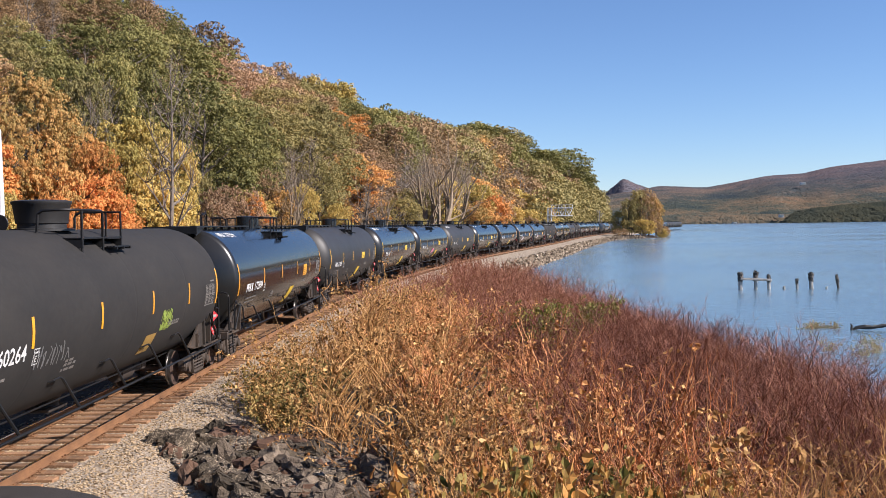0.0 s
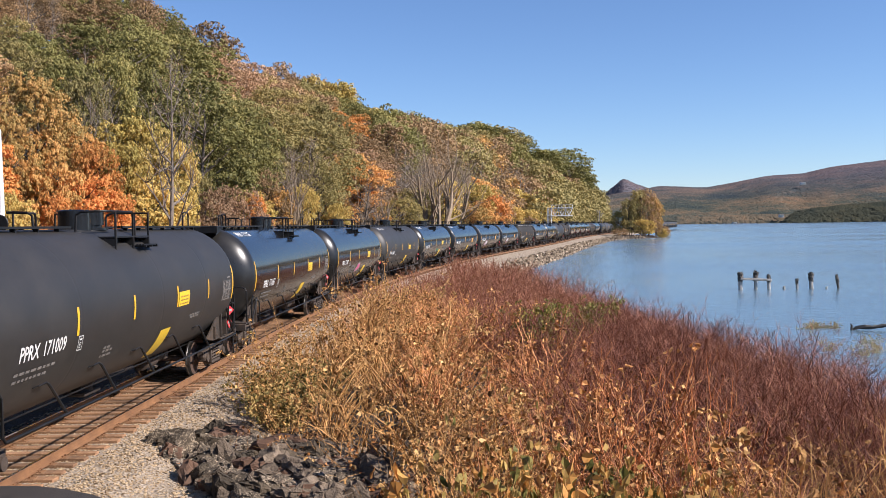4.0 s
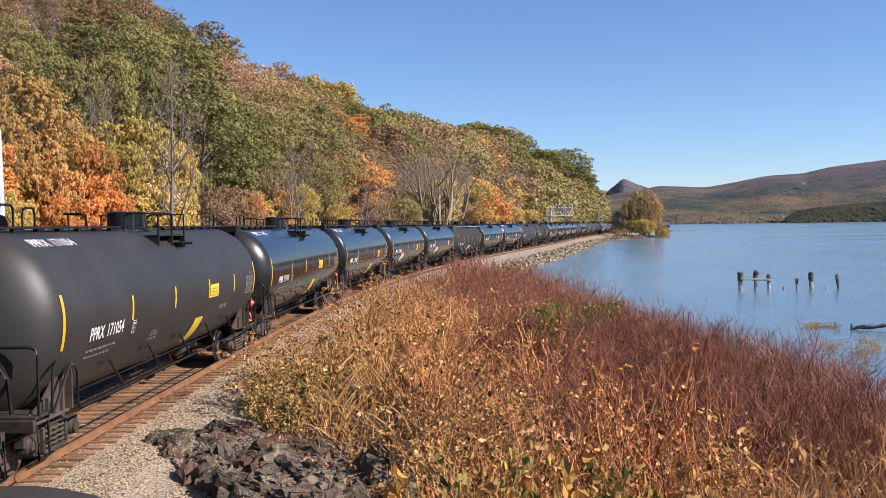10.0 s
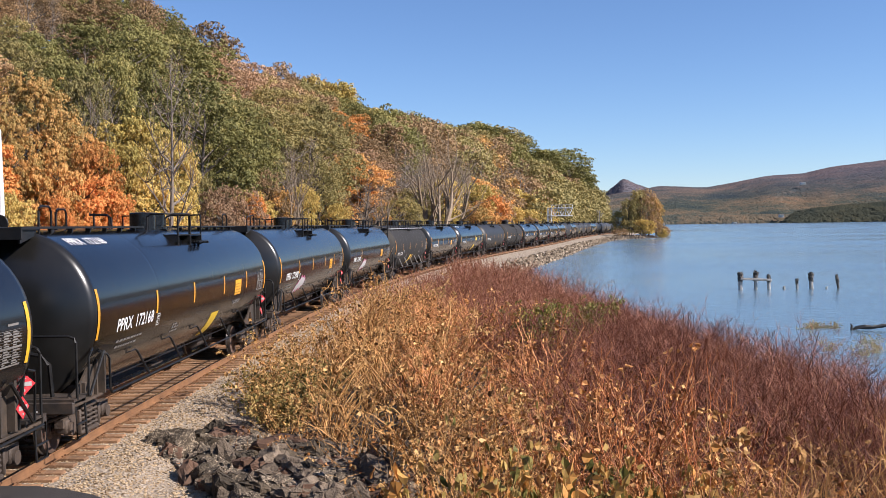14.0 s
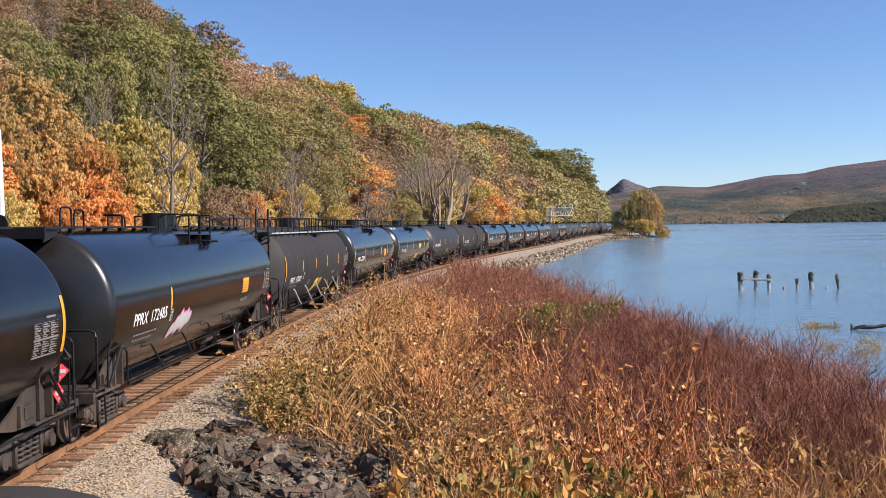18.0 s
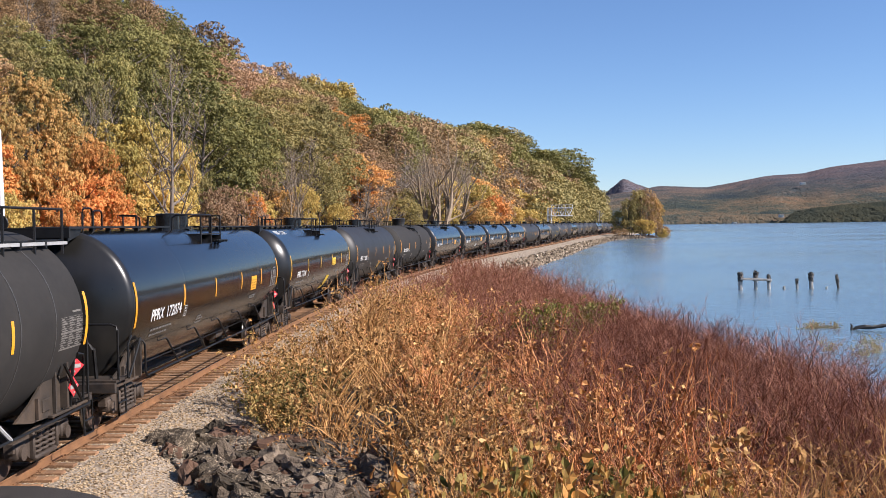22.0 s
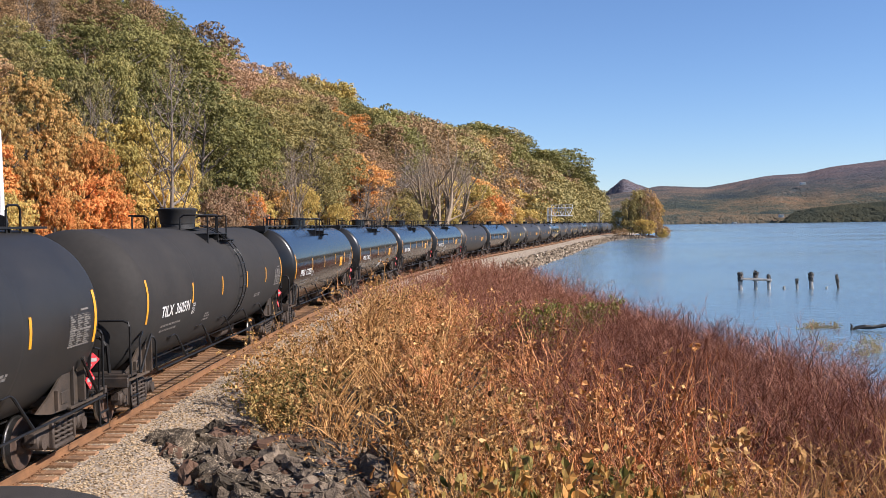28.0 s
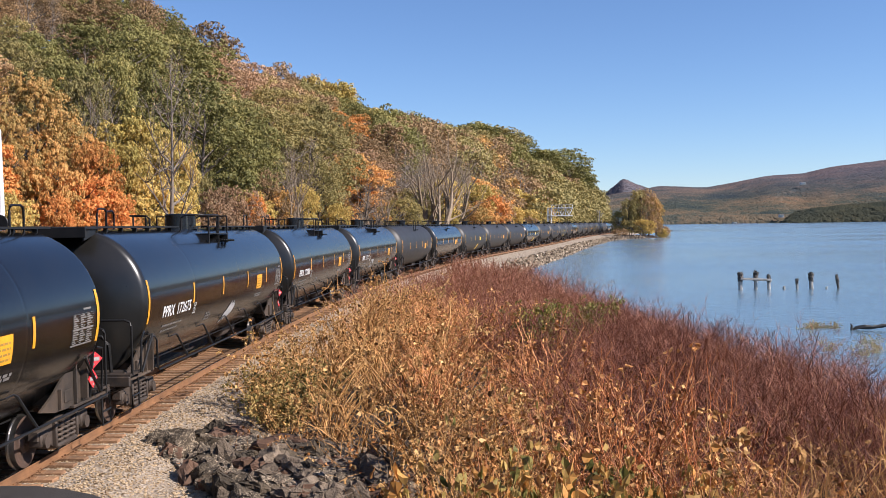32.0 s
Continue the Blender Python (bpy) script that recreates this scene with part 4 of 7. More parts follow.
# number: gloss, number lettering, variant, decal x, top lettering, graffiti (x0, x1, z0, z1, colours)
CARS = {
    -1: (1, "", "", 2.05, 0, None),
    0: (0, "TILX 360264", "tall", None, 0, ((2.8, 3.5, 1.75, 2.3, ("lime",)), (2.9, 3.6, 1.8, 2.25, ("lime",)), (-3.9, -2.5, 1.85, 2.25, ("grey",)))),
    1: (1, "PPRX 172594", "", 2.05, 1, None),
    2: (0, "PPRX 171009", "", 2.05, 0, None),
    3: (1, "PPRX 171567", "", 2.05, 1, None),
    4: (1, "PPRX 171607", "", 2.05, 0, ((-1.45, -0.45, 1.48, 2.08, ("white", "pink")), (-3.5, -2.4, 1.5, 2.0, ("grey",)))),
    5: (0, "PPRX 171054", "", 2.05, 1, None),
    6: (1, "PPRX 171410", "", 2.05, 1, ((-0.5, 0.7, 1.66, 1.98, ("green",)), (3.6, 5.1, 1.7, 1.95, ("blue",)))),
    7: (1, "PPRX 172168", "", 2.05, 1, None),
    8: (1, "PPRX 172498", "", 2.05, 0, ((-4.2, -2.7, 1.42, 2.15, ("pink", "white")),)),
    9: (1, "PPRX 172485", "plain", 2.05, 0, ((-3.75, -2.3, 1.5, 2.2, ("pink", "white")),)),
    10: (0, "PPRX 170283", "walkway", None, 0, None),
    11: (1, "PPRX 172074", "", 2.05, 0, None),
    12: (1, "PPRX 171241", "", 2.05, 1, None),
    13: (0, "PPRX 170300", "", None, 0, None),
    14: (0, "TILX 360591", "tall", None, 0, None),
    15: (1, "PPRX 172033", "", 2.05, 0, None),
    16: (1, "PPRX 172675", "", 2.05, 0, ((-0.3, 0.6, 1.35, 2.0, ("grey", "white")),)),
    17: (1, "PPRX 172088", "", 2.05, 0, None),
    18: (1, "PPRX 172113", "", 2.05, 0, ((-3.2, -2.2, 1.5, 2.1, ("white",)),)),
}
MATTE_FAR = set(range(19, 43)) - {20, 24, 29, 36}
JOINTS = (0.0, -0.22, -0.11, 0.17, 0.15, 0.08, 0.085, 0.13, 0.148, -0.18, -0.18, -0.016, -0.12, -0.129, -0.012, 0.11, 0.188, -0.087)
CAR_LENGTH, FIRST_JOINT = 18.1, 5.636
LAST_CAR = 42


def joint(i):
    return FIRST_JOINT + i * CAR_LENGTH + (JOINTS[i] if 0 <= i < len(JOINTS) else 0.0)


def travelled(t):
    return 8.557 * t + 0.00121 * t * t + 0.000165 * t ** 3


def tank_car(i):
    gloss, number, variant, decal, topmark, art = CARS.get(i, (0 if i in MATTE_FAR else 1, "", "", 2.05, 0, None))
    near = i <= 18
    tall = variant == "tall"
    car = new("tank_car")
    paint = "glossy black" if gloss else "dull dark grey"
    tail = {"walkway": "with full-length running board", "tall": "with tall manway and ladder",
            "plain": "with pink graffiti"}.get(variant, "with yellow stripes")
    if tall and not i:
        tail = "with tall manway and sprayed graffiti"
    if art and not variant:
        tail = "with yellow stripes and sprayed graffiti"
    tagged(car, f"{paint} railway tank car {tail}", "tank car", "cars of the moving train")
    tone = 1 if number[5:8] == "172" or number[:4] == "TILX" or number[5:8] == "170" or (not number and i % 3) else 0
    child("tank", TANK_RIBBED if variant == "walkway" else TANK_DISHED if tone and gloss else TANK[2 if tall else gloss], car)
    for m in (None, HALF_TURN):
        child("saddle", M_SADDLE[m is not None], car, m)
        child("coupler", M_COUPLER, car, m)
        child("end_platform", M_SILL, car, m)
        for me in M_ENDRAIL:
            child("end_handrail", me, car, m)
        if near:
            for me in M_STEP:
                child("corner_step", me, car, m)
    for me in M_RUNPIPE:
        child("side_rail", me, car)
    child("outlet_valve", M_BOTTOM, car)
    child("air_reservoir", M_RESERVOIR, car)
    child("manway", M_TALLMAN if tall else M_MANWAY, car)
    for k, (me, mid) in enumerate(zip(M_DECKRAIL, M_MIDRAIL)):
        child("deck_railing", me, car)
        child("end_hoop", mid, car)
        if near:
            child("rail_post", M_DECKPOST, car, pose(-0.74, 1.1 if k else -1.1, 0))
            child("rail_post", M_DECKPOST, car, pose(1.4, 0.78 if k else -0.78, 0))
    for me in M_SIDEDECK:
        child("side_platform", me, car)
    if near:
        child("hand_brake", M_BRAKE, car)
        if not tall:
            child("valve_box", M_VALVE, car)
        for me in M_DECK:
            child("deck_grating", me, car)
        for x in (-4.9, -2.5, -0.1, 2.3, 4.6):
            if variant == "walkway":
                child("rail_stay", M_STAY, car, pose(x, 0, 0), "pale grey steel stay")
            else:
                child("rail_strut", M_STRUT, car, pose(x, 0, 0))
        child("air_pipe", M_LOOSE, car)
        for m in (pose(7.78, -1.40, 1.68, 0, 0, -46), pose(7.56, -1.47, 1.34, 0, 0, -6)):
            pl = child("hazard_placard", M_PLACARD, car, m, "red diamond hazard placard")
            child("placard_band", M_BAND, pl)
        child("placard_post", M_POST, car)
        for m in (None, HALF_TURN):
            child("dome_grab", M_GRAB, car, m)
            child("brake_hose", M_HOSE, car, m)
    if variant == "walkway":
        for me in M_WALKWAY:
            child("running_board", me, car)
        for me in M_WALKEDGE:
            child("board_edge", me, car, None, "white painted board edge")
        for me in M_WALKRAIL:
            child("walkway_railing", me, car)
        child("end_ladder", M_ENDLADDER, car)
        for x in np.arange(-6.6, 7.0, 1.32):
            child("weld_seam", M_SEAM, car, pose(float(x), 0, 0), "pale worn weld seam")
    elif not tall:
        for me in M_TOPRAIL:
            for x in (-4.85, 4.85):
                child("ridge_board", me, car, pose(x, 0, 0))
        if near:
            child("end_landing", M_ENDSTAGE, car)
        for x in (-7.15, -4.4, 6.85):
            child("grab_hoop", M_HOOP, car, pose(x, -0.42 if x != -4.4 else 0.42, 0))
    else:
        if i:
            child("flank_ladder", M_LADDER, car, pose(1.2, 0, 0))
        else:
            child("belly_stripe", M_BELLY_OLD, car, pose(2.3, 0, 0), "faded yellow stripe under the belly")
    for x in (-7.05, 7.05):
        bogie(car, x, near)
    long = variant == "walkway"
    for x in ((-7.58, 7.92 if long else 7.56) if variant != "plain" else ()):
        child("reflective_stripe", M_STRIPE_END[tone], car, pose(x, 0, 0), "yellow reflective stripe")
    for x in ((-4.3, -1.3, 1.66, 5.0) if long else (-4.08, -1.08, 2.0, 4.82) if variant != "plain" else (-4.0,)):
        child("reflective_stripe", M_STRIPE[tone], car, pose(x, 0, 0), "yellow reflective stripe")
    if decal:
        de = child("yellow_decal", M_DECAL[tone], car, None, "yellow warning decal")
        if near:
            tagged(child("decal_print", M_PRINT[tone], de), kind="stuff")
    tagged(child("data_panel", M_PANEL, car, pose(0.42 if long else 0, 0, 0), "block of white stencilled data"), kind="stuff")
    if tone == 0 or i in (1, 7):
        child("belly_stripe", M_BELLY, car, pose(1.5, 0, 0), "yellow stripe under the belly")
    elif number[5:8] == "170":
        child("belly_stripe", M_BELLY_OLD if i == 13 else M_BELLY, car, pose(-0.2 if long else 1.2, 0, 0), "faded yellow stripe under the belly")
        if long:
            child("belly_stripe", M_BELLY_OLD, car, pose(0.72, 0, 0), "rust stained stripe under the belly")
    if near:
        tagged(child("stencil_print", M_MARKS, car), kind="stuff")
        child("stencil_box", M_CBOX, car)
    if number:
        wide, x0, z0 = (2.26, -6.55, 2.10) if tone else (1.78, -6.34, 2.08)
        if long:
            z0 = 1.92
        for word, name, share, start in ((number[:4], "owner_mark", 0.40, 0.0), (number[5:], "number_lettering", 0.52, 0.48)):
            me = letters(word, 0.29 if long else 0.34 if tone else 0.32, wide * share * (0.92 if long else 1.0))
            wrap_flat(me, x0 + wide * start, z0)
            me.materials.append(WHITE_PAINT)
            child(name, me, car, None, "white stencilled lettering")
        if topmark:
            for word, share, start in ((number[:4], 0.40, 0.0), (number[5:], 0.52, 0.48)):
                me = letters(word, 0.34, 1.9 * share)
                wrap_flat(me, -7.2 + 1.9 * start, 3.86)
                me.materials.append(WHITE_PAINT)
                child("shoulder_lettering", me, car, None, "white lettering on the shoulder")
    for g in art or ():
        graffiti(car, *g[:4], [SPRAY[c] for c in g[4]], 100 + i)
    return car


CARS_BUILT = {i: tank_car(i) for i in range(-1, LAST_CAR + 1)}


def car_pose(i, t):
    c = joint(i) + CAR_LENGTH / 2 - travelled(t)
    a, b = track(c - 6.85), track(c + 6.85)
    d = b - a
    # local x points back along the train
    m = Matrix.Rotation(math.atan2(d.y, d.x), 4, "Z")
    m.translation = (a + b) / 2
    return m


def motions():
    times = [k * 0.8 for k in range(41)]
    for i, car in CARS_BUILT.items():
        walk(car, [(t, car_pose(i, t)) for t in times])
    spins = []
    t = 0.0
    while t < 32.0:
        spins.append(t)
        t += 2 / 30
    spins.append(32.0)
    for w, dx in SPINNING:
        walk(w, [(t, pose(dx, 0, 0.457) @ Matrix.Rotation(-travelled(t) / 0.457, 4, "Y")) for t in spins])


# ---- track: rails, ties, ballast ----
def rail(off, name):
    bm_v, f_head, faces = [], [], []
    prof = [(-0.07, -0.172), (-0.07, -0.162), (-0.012, -0.14), (-0.010, -0.045), (-0.036, -0.035), (-0.036, -0.006), (-0.028, 0.0),
            (0.028, 0.0), (0.036, -0.006), (0.036, -0.035), (0.010, -0.045), (0.012, -0.14), (0.07, -0.162), (0.07, -0.172)]
    ss = np.concatenate([np.arange(-40, 60, 1.0), np.arange(60, 640, 4.0)])
    n = len(prof)
    for s in ss:
        for o, z in prof:
            bm_v.append(tuple(track(s, off + o, z)))
    for i in range(len(ss) - 1):
        for k in range(n):
            a, b = i * n + k, i * n + (k + 1) % n
            faces.append((a, b, b + n, a + n))
    ob = link(name, bm_v, faces, [RAIL_RUST, RAIL_HEAD])
    for p in ob.data.polygons:
        if p.index % n in (5, 6, 7):
            p.material_index = 1
    return tagged(ob, "rusty steel rail with a polished head on ties", "rail", "rails of the track", "structure")


rail(0.755, "rail")
rail(-0.755, "rail")

track_bed = new("track")
tagged(track_bed, "single railway track of weathered timber ties in ballast", "track", kind="structure")


def tie_mesh(seed):
    rnd = random.Random(seed)
    bm = bmesh.new()
    add_box(bm, (0, 0, -0.10), (0.23, 2.62, 0.18), bevel=0.014)
    for v in bm.verts:
        v.co += Vector((rnd.uniform(-0.008, 0.008), rnd.uniform(-0.02, 0.02), rnd.uniform(-0.006, 0.006)))
    return baked("tie", bm, TIE_WOOD)


TIES = [tie_mesh(k) for k in range(5)]
PLATE_BM = bmesh.new()
for _s in (-0.755, 0.755):
    add_box(PLATE_BM, (0, _s, -0.008), (0.19, 0.36, 0.02), bevel=0.004)
    for _x in (-0.06, 0.06):
        for _y in (-0.11, 0.11):
            add_box(PLATE_BM, (_x, _s + _y, 0.014), (0.025, 0.035, 0.035))
TIE_PLATE = baked("tie_plates", PLATE_BM, RAIL_RUST)
rt = random.Random(5)
for k in range(170):
    s = -8 + k * 0.5
    m = Matrix.Translation(track(s + rt.uniform(-0.03, 0.03), rt.uniform(-0.05, 0.05), -0.172 + rt.uniform(-0.012, 0.004))) @ pose(0, 0, 0, 0, rt.uniform(-1, 1), 90 - math.degrees(heading(s)) + rt.uniform(-1.5, 1.5))
    tie = child("tie", TIES[k % 5], track_bed, m)
    if k < 90:
        child("tie_plates", TIE_PLATE, tie)
far_v, far_f = [], []
for k in range(980):
    s = 77 + k * 0.5
    h = heading(s)
    c = track(s, 0, -0.26)
    ux, uy = Vector((math.sin(h), math.cos(h), 0)) * 0.115, Vector((math.cos(h), -math.sin(h), 0)) * 1.3
    b0 = len(far_v)
    for z in (0, 0.09):
        for a, b in ((-1, -1), (1, -1), (1, 1), (-1, 1)):
            far_v.append(tuple(c + ux * a + uy * b + Vector((0, 0, z))))
    far_f += [(b0 + 4, b0 + 5, b0 + 6, b0 + 7), (b0, b0 + 1, b0 + 5, b0 + 4), (b0 + 1, b0 + 2, b0 + 6, b0 + 5), (b0 + 2, b0 + 3, b0 + 7, b0 + 6), (b0 + 3, b0, b0 + 4, b0 + 7)]
tagged(link("far_ties", far_v, far_f, TIE_WOOD, track_bed), kind="stuff")


def rough_rock(rnd, sx, sy, sz, n=14):
    """Convex broken lump."""
    bm = bmesh.new()
    for _ in range(n):
        p = Vector((rnd.gauss(0, 1), rnd.gauss(0, 1), rnd.gauss(0, 1)))
        p.normalize()
        p = Vector(max(-0.75, min(0.75, c)) for c in p)
        bm.verts.new((p.x * sx, p.y * sy, p.z * sz))
    r = bmesh.ops.convex_hull(bm, input=bm.verts)
    bmesh.ops.delete(bm, geom=[g for g in r["geom_interior"] if isinstance(g, bmesh.types.BMVert)], context="VERTS")
    return bm


def scatter(name, count, place, size, mat, label, category, seed, flat=0.7, parent=None, heap=0.0):
    """Many little stones as one sheet of stuff."""
    rnd = random.Random(seed)
    shapes = []
    for k in range(12):
        bm = rough_rock(rnd, 0.62, 0.62, 0.62 * flat, 9)
        bm.verts.ensure_lookup_table()
        bm.verts.index_update()
        shapes.append((np.array([v.co[:] for v in bm.verts]), [[v.index for v in f.verts] for f in bm.faces]))
        bm.free()
    vv, ff, base = [], [], 0
    for _ in range(count):
        x, y = place(rnd)
        z = float(land_z(np.float64(x), np.float64(y)))
        s = size * rnd.uniform(0.55, 1.35)
        if abs(x - float(track_x(y))) < 1.45:
            z -= 0.005
        if heap:
            z += heap * max(0.0, 1 - abs(x + 2.6) / 3.2) * max(0.0, 1 - abs(y - 18.0) / 2.6)
        a = rnd.uniform(0, 6.28)
        v, f = shapes[rnd.randrange(12)]
        c, sn = math.cos(a), math.sin(a)
        w = np.stack([(v[:, 0] * c - v[:, 1] * sn) * s + x, (v[:, 0] * sn + v[:, 1] * c) * s + y, v[:, 2] * s + z + s * 0.12], -1)
        vv.append(w)
        ff += [[i + base for i in g] for g in f]
        base += len(v)
    ob = link(name, np.concatenate(vv).tolist(), ff, mat, parent)
    return tagged(ob, label, category, kind="stuff")


def island_stone(name, stops, rough=0.92):
    m, nt, bsdf = graph(name)
    geo = nt.nodes.new("ShaderNodeNewGeometry")
    tc = nt.nodes.new("ShaderNodeTexCoord")
    col = ramp_node(nt, stops, geo.outputs["Random Per Island"])
    gr = noise_node(nt, tc.outputs["Object"], 40, 3, 0.6)
    col = mixed(nt, col, ramp_node(nt, [(0.3, (0.7, 0.7, 0.7)), (0.7, (1.15, 1.12, 1.1))], gr), 0.7, "MULTIPLY")
    nt.links.new(col, bsdf.inputs["Base Color"])
    bsdf.inputs["Roughness"].default_value = rough
    return m


BALLAST = island_stone("pale_ballast_stones", [(0.0, (0.1326, 0.08593, 0.04487)), (0.25, (0.285, 0.1995, 0.1135)), (0.6, (0.3713, 0.2701, 0.1584)), (1.0, (0.4641, 0.3529, 0.2164))])


def near_track(rnd):
    y = 11 + 34 * rnd.random() ** 1.6
    d = rnd.uniform(-1.6, 4.4)
    return float(track_x(y)) + d, y


scatter("ballast_stones", 42000, near_track, 0.047, BALLAST, "pale grey crushed limestone ballast beside the rails", "gravel", 11)

# grade crossing pavement beside and between the rails, under the viewer
bm = bmesh.new()
edge = [(-9.5, 15.75), (-8.95, 15.75), (-7.25, 15.9), (-6.7, 15.86), (-6.2, 15.66), (-5.6, 15.3), (-5.0, 14.75), (-4.2, 13.9), (-3.4, 12.6), (-2.8, 10.8), (-2.6, 6.0), (-2.6, -12.0), (-11.0, -12.0), (-11.0, 15.6)]
lo = [bm.verts.new((x, y, -0.35)) for x, y in edge]
hi = [bm.verts.new((x, y, -0.035)) for x, y in edge]
bm.faces.new(hi)
for k in range(len(edge)):
    j = (k + 1) % len(edge)
    bm.faces.new((lo[k], lo[j], hi[j], hi[k]))
bmesh.ops.recalc_face_normals(bm, faces=bm.faces)
crossing = new("road", baked("road", bm, ROAD_MAT))
tagged(crossing, "smooth dark asphalt pavement of a grade crossing", "road", kind="structure")

# ---- heap of torn-up asphalt beside the ballast ----
ra = random.Random(21)


def slab_mesh(rnd, big):
    w, d, h = rnd.uniform(0.18, 0.40) * big, rnd.uniform(0.15, 0.32) * big, rnd.uniform(0.06, 0.17) * (0.6 + 0.4 * big)
    bm = bmesh.new()
    n = rnd.randint(5, 8)
    ring = [(w * rnd.uniform(0.7, 1.15) * math.cos(6.283 * (k + rnd.uniform(-0.3, 0.3)) / n), d * rnd.uniform(0.7, 1.15) * math.sin(6.283 * (k + rnd.uniform(-0.3, 0.3)) / n)) for k in range(n)]
    top = [bm.verts.new((x * rnd.uniform(0.85, 1.0), y * rnd.uniform(0.85, 1.0), h + rnd.uniform(-0.025, 0.025))) for x, y in ring]
    mid = [bm.verts.new((x * 1.08 + rnd.uniform(-0.03, 0.03), y * 1.08 + rnd.uniform(-0.03, 0.03), rnd.uniform(-0.3, 0.4) * h)) for x, y in ring]
    low = [bm.verts.new((x * rnd.uniform(0.8, 1.0), y * rnd.uniform(0.8, 1.0), -h)) for x, y in ring]
    ct = bm.verts.new((0, 0, h * 1.1 + rnd.uniform(-0.02, 0.03)))
    for k in range(n):
        j = (k + 1) % n
        bm.faces.new((top[k], top[j], ct))
        bm.faces.new((mid[k], mid[j], top[j], top[k]))
        bm.faces.new((low[k], low[j], mid[j], mid[k]))
    bm.faces.new(low[::-1])
    bmesh.ops.recalc_face_normals(bm, faces=bm.faces)
    bmesh.ops.subdivide_edges(bm, edges=bm.edges[:], cuts=2, fractal=0.9, seed=rnd.randrange(999))
    return bm


def heap_spot(rnd):
    """A spot in the heap: it narrows towards the ballast."""
    t = rnd.random()
    front = 16.3 + 3.4 * max(0.0, 1 - t * 2.6)
    back = 22.8 - 4.6 * t if t > 0.25 else 20.5 + 4.6 * t
    return -5.85 + 5.85 * t, front + (back - front) * rnd.random()


for k in range(268):
    x, y = heap_spot(ra)
    big = ra.choice((0.5, 0.65, 0.85, 1.05, 1.25, 1.6))
    if k >= 225:
        x, y, big = ra.uniform(-3.4, -0.5), ra.uniform(16.1, 18.0), ra.choice((0.7, 0.9, 1.1, 1.4))
    brown = ra.random() < 0.20 and big < 1.6
    dusty = ra.random() < (0.5 if x > -3.2 else 0.2)
    ob = new("asphalt_chunk", baked("asphalt_chunk", slab_mesh(ra, big), ASPHALT_BROWN if brown else ASPHALT_DUSTY if dusty else ASPHALT_STONY if k % 5 > 1 else ASPHALT))
    pile_up = 0.34 * max(0.0, 1 - abs(x + 2.6) / 3.2) * max(0.0, 1 - abs(y - 18.0) / 2.6)
    z = float(land_z(np.float64(x), np.float64(y))) + 0.03 + pile_up * ra.random() ** 0.6
    ob.matrix_basis = pose(x, y, z, ra.gauss(0, 21), ra.gauss(0, 21), ra.uniform(0, 360))
    tagged(ob, "brown stained slab of broken asphalt in a rubble heap" if brown else "dusty grey brown chunk of broken asphalt in a rubble heap" if dusty else "black jagged chunk of broken asphalt in a rubble heap", "asphalt chunk", "torn-up asphalt chunks")


for x, y, turn in ((-4.55, 20.9, 12), (-3.2, 19.6, -20), (-1.95, 18.2, 30)):
    ob = new("asphalt_chunk", baked("asphalt_chunk", slab_mesh(ra, 2.3), ASPHALT_BROWN))
    ob.matrix_basis = pose(x, y, float(land_z(np.float64(x), np.float64(y))) + 0.12, 14, ra.uniform(-8, 8), turn)
    tagged(ob, "broad brown slab of broken asphalt in a rubble heap", "asphalt chunk", "torn-up asphalt chunks")

CRUMB = island_stone("asphalt_crumbs", [(0.0, (0.0198, 0.01848, 0.01716)), (0.18, (0.0528, 0.0462, 0.0396)), (0.24, (0.099, 0.0792, 0.0594)), (0.32, (0.198, 0.1584, 0.1155)), (0.96, (0.264, 0.2178, 0.165)), (0.98, (0.2772, 0.1056, 0.0396)), (1.0, (0.2376, 0.1122, 0.0528))])
scatter("rubble_crumbs", 9500, heap_spot, 0.085, CRUMB, "crumbs of asphalt gravel and fallen orange leaves", "rubble", 13, 0.6, None, 0.34)

# ---- riprap along the far bank ----
def bank(rnd):
    y = 84 + 250 * rnd.random() ** 1.35
    sh = float(shore_x(y))
    return sh - rnd.uniform(-0.9, 3.3) ** 1.0, y


RIPRAP = island_stone("riprap_rocks", [(0.0, (0.0792, 0.0561, 0.0363)), (0.35, (0.165, 0.1221, 0.0792)), (0.75, (0.2574, 0.198, 0.132)), (1.0, (0.3498, 0.2805, 0.198))])
scatter("riprap_rocks", 2600, bank, 0.62, RIPRAP, "grey and tan riprap boulders along the river bank", "rocks", 17, 0.75)


# ---- woods on the slope ----
def tri_leaves(rng, centres, spread, count, size, squash=0.7, out=0.9):
    """Small leaf sprays round clump centres, most of them facing out of their clump; separate triangles."""
    idx = rng.integers(0, len(centres), count)
    off = rng.normal(0, 1, (count, 3)) * np.array([1, 1, squash])
    p = centres[idx] + off * spread[idx][:, None]
    nrm = off / (np.linalg.norm(off, axis=1)[:, None] + 1e-6) * out + rng.normal(0, 0.36, (count, 3)) + np.array([0, 0, 0.35 * out])
    nrm /= np.linalg.norm(nrm, axis=1)[:, None]
    a = np.cross(nrm, rng.normal(0, 1, (count, 3)))
    a /= np.linalg.norm(a, axis=1)[:, None]
    b = np.cross(nrm, a)
    s = size * rng.uniform(0.6, 1.35, count)[:, None]
    return np.stack([p - a * s * 0.5, p + a * s * 0.5 + b * s * 0.1, p + b * s * 0.85], 1).reshape(-1, 3)


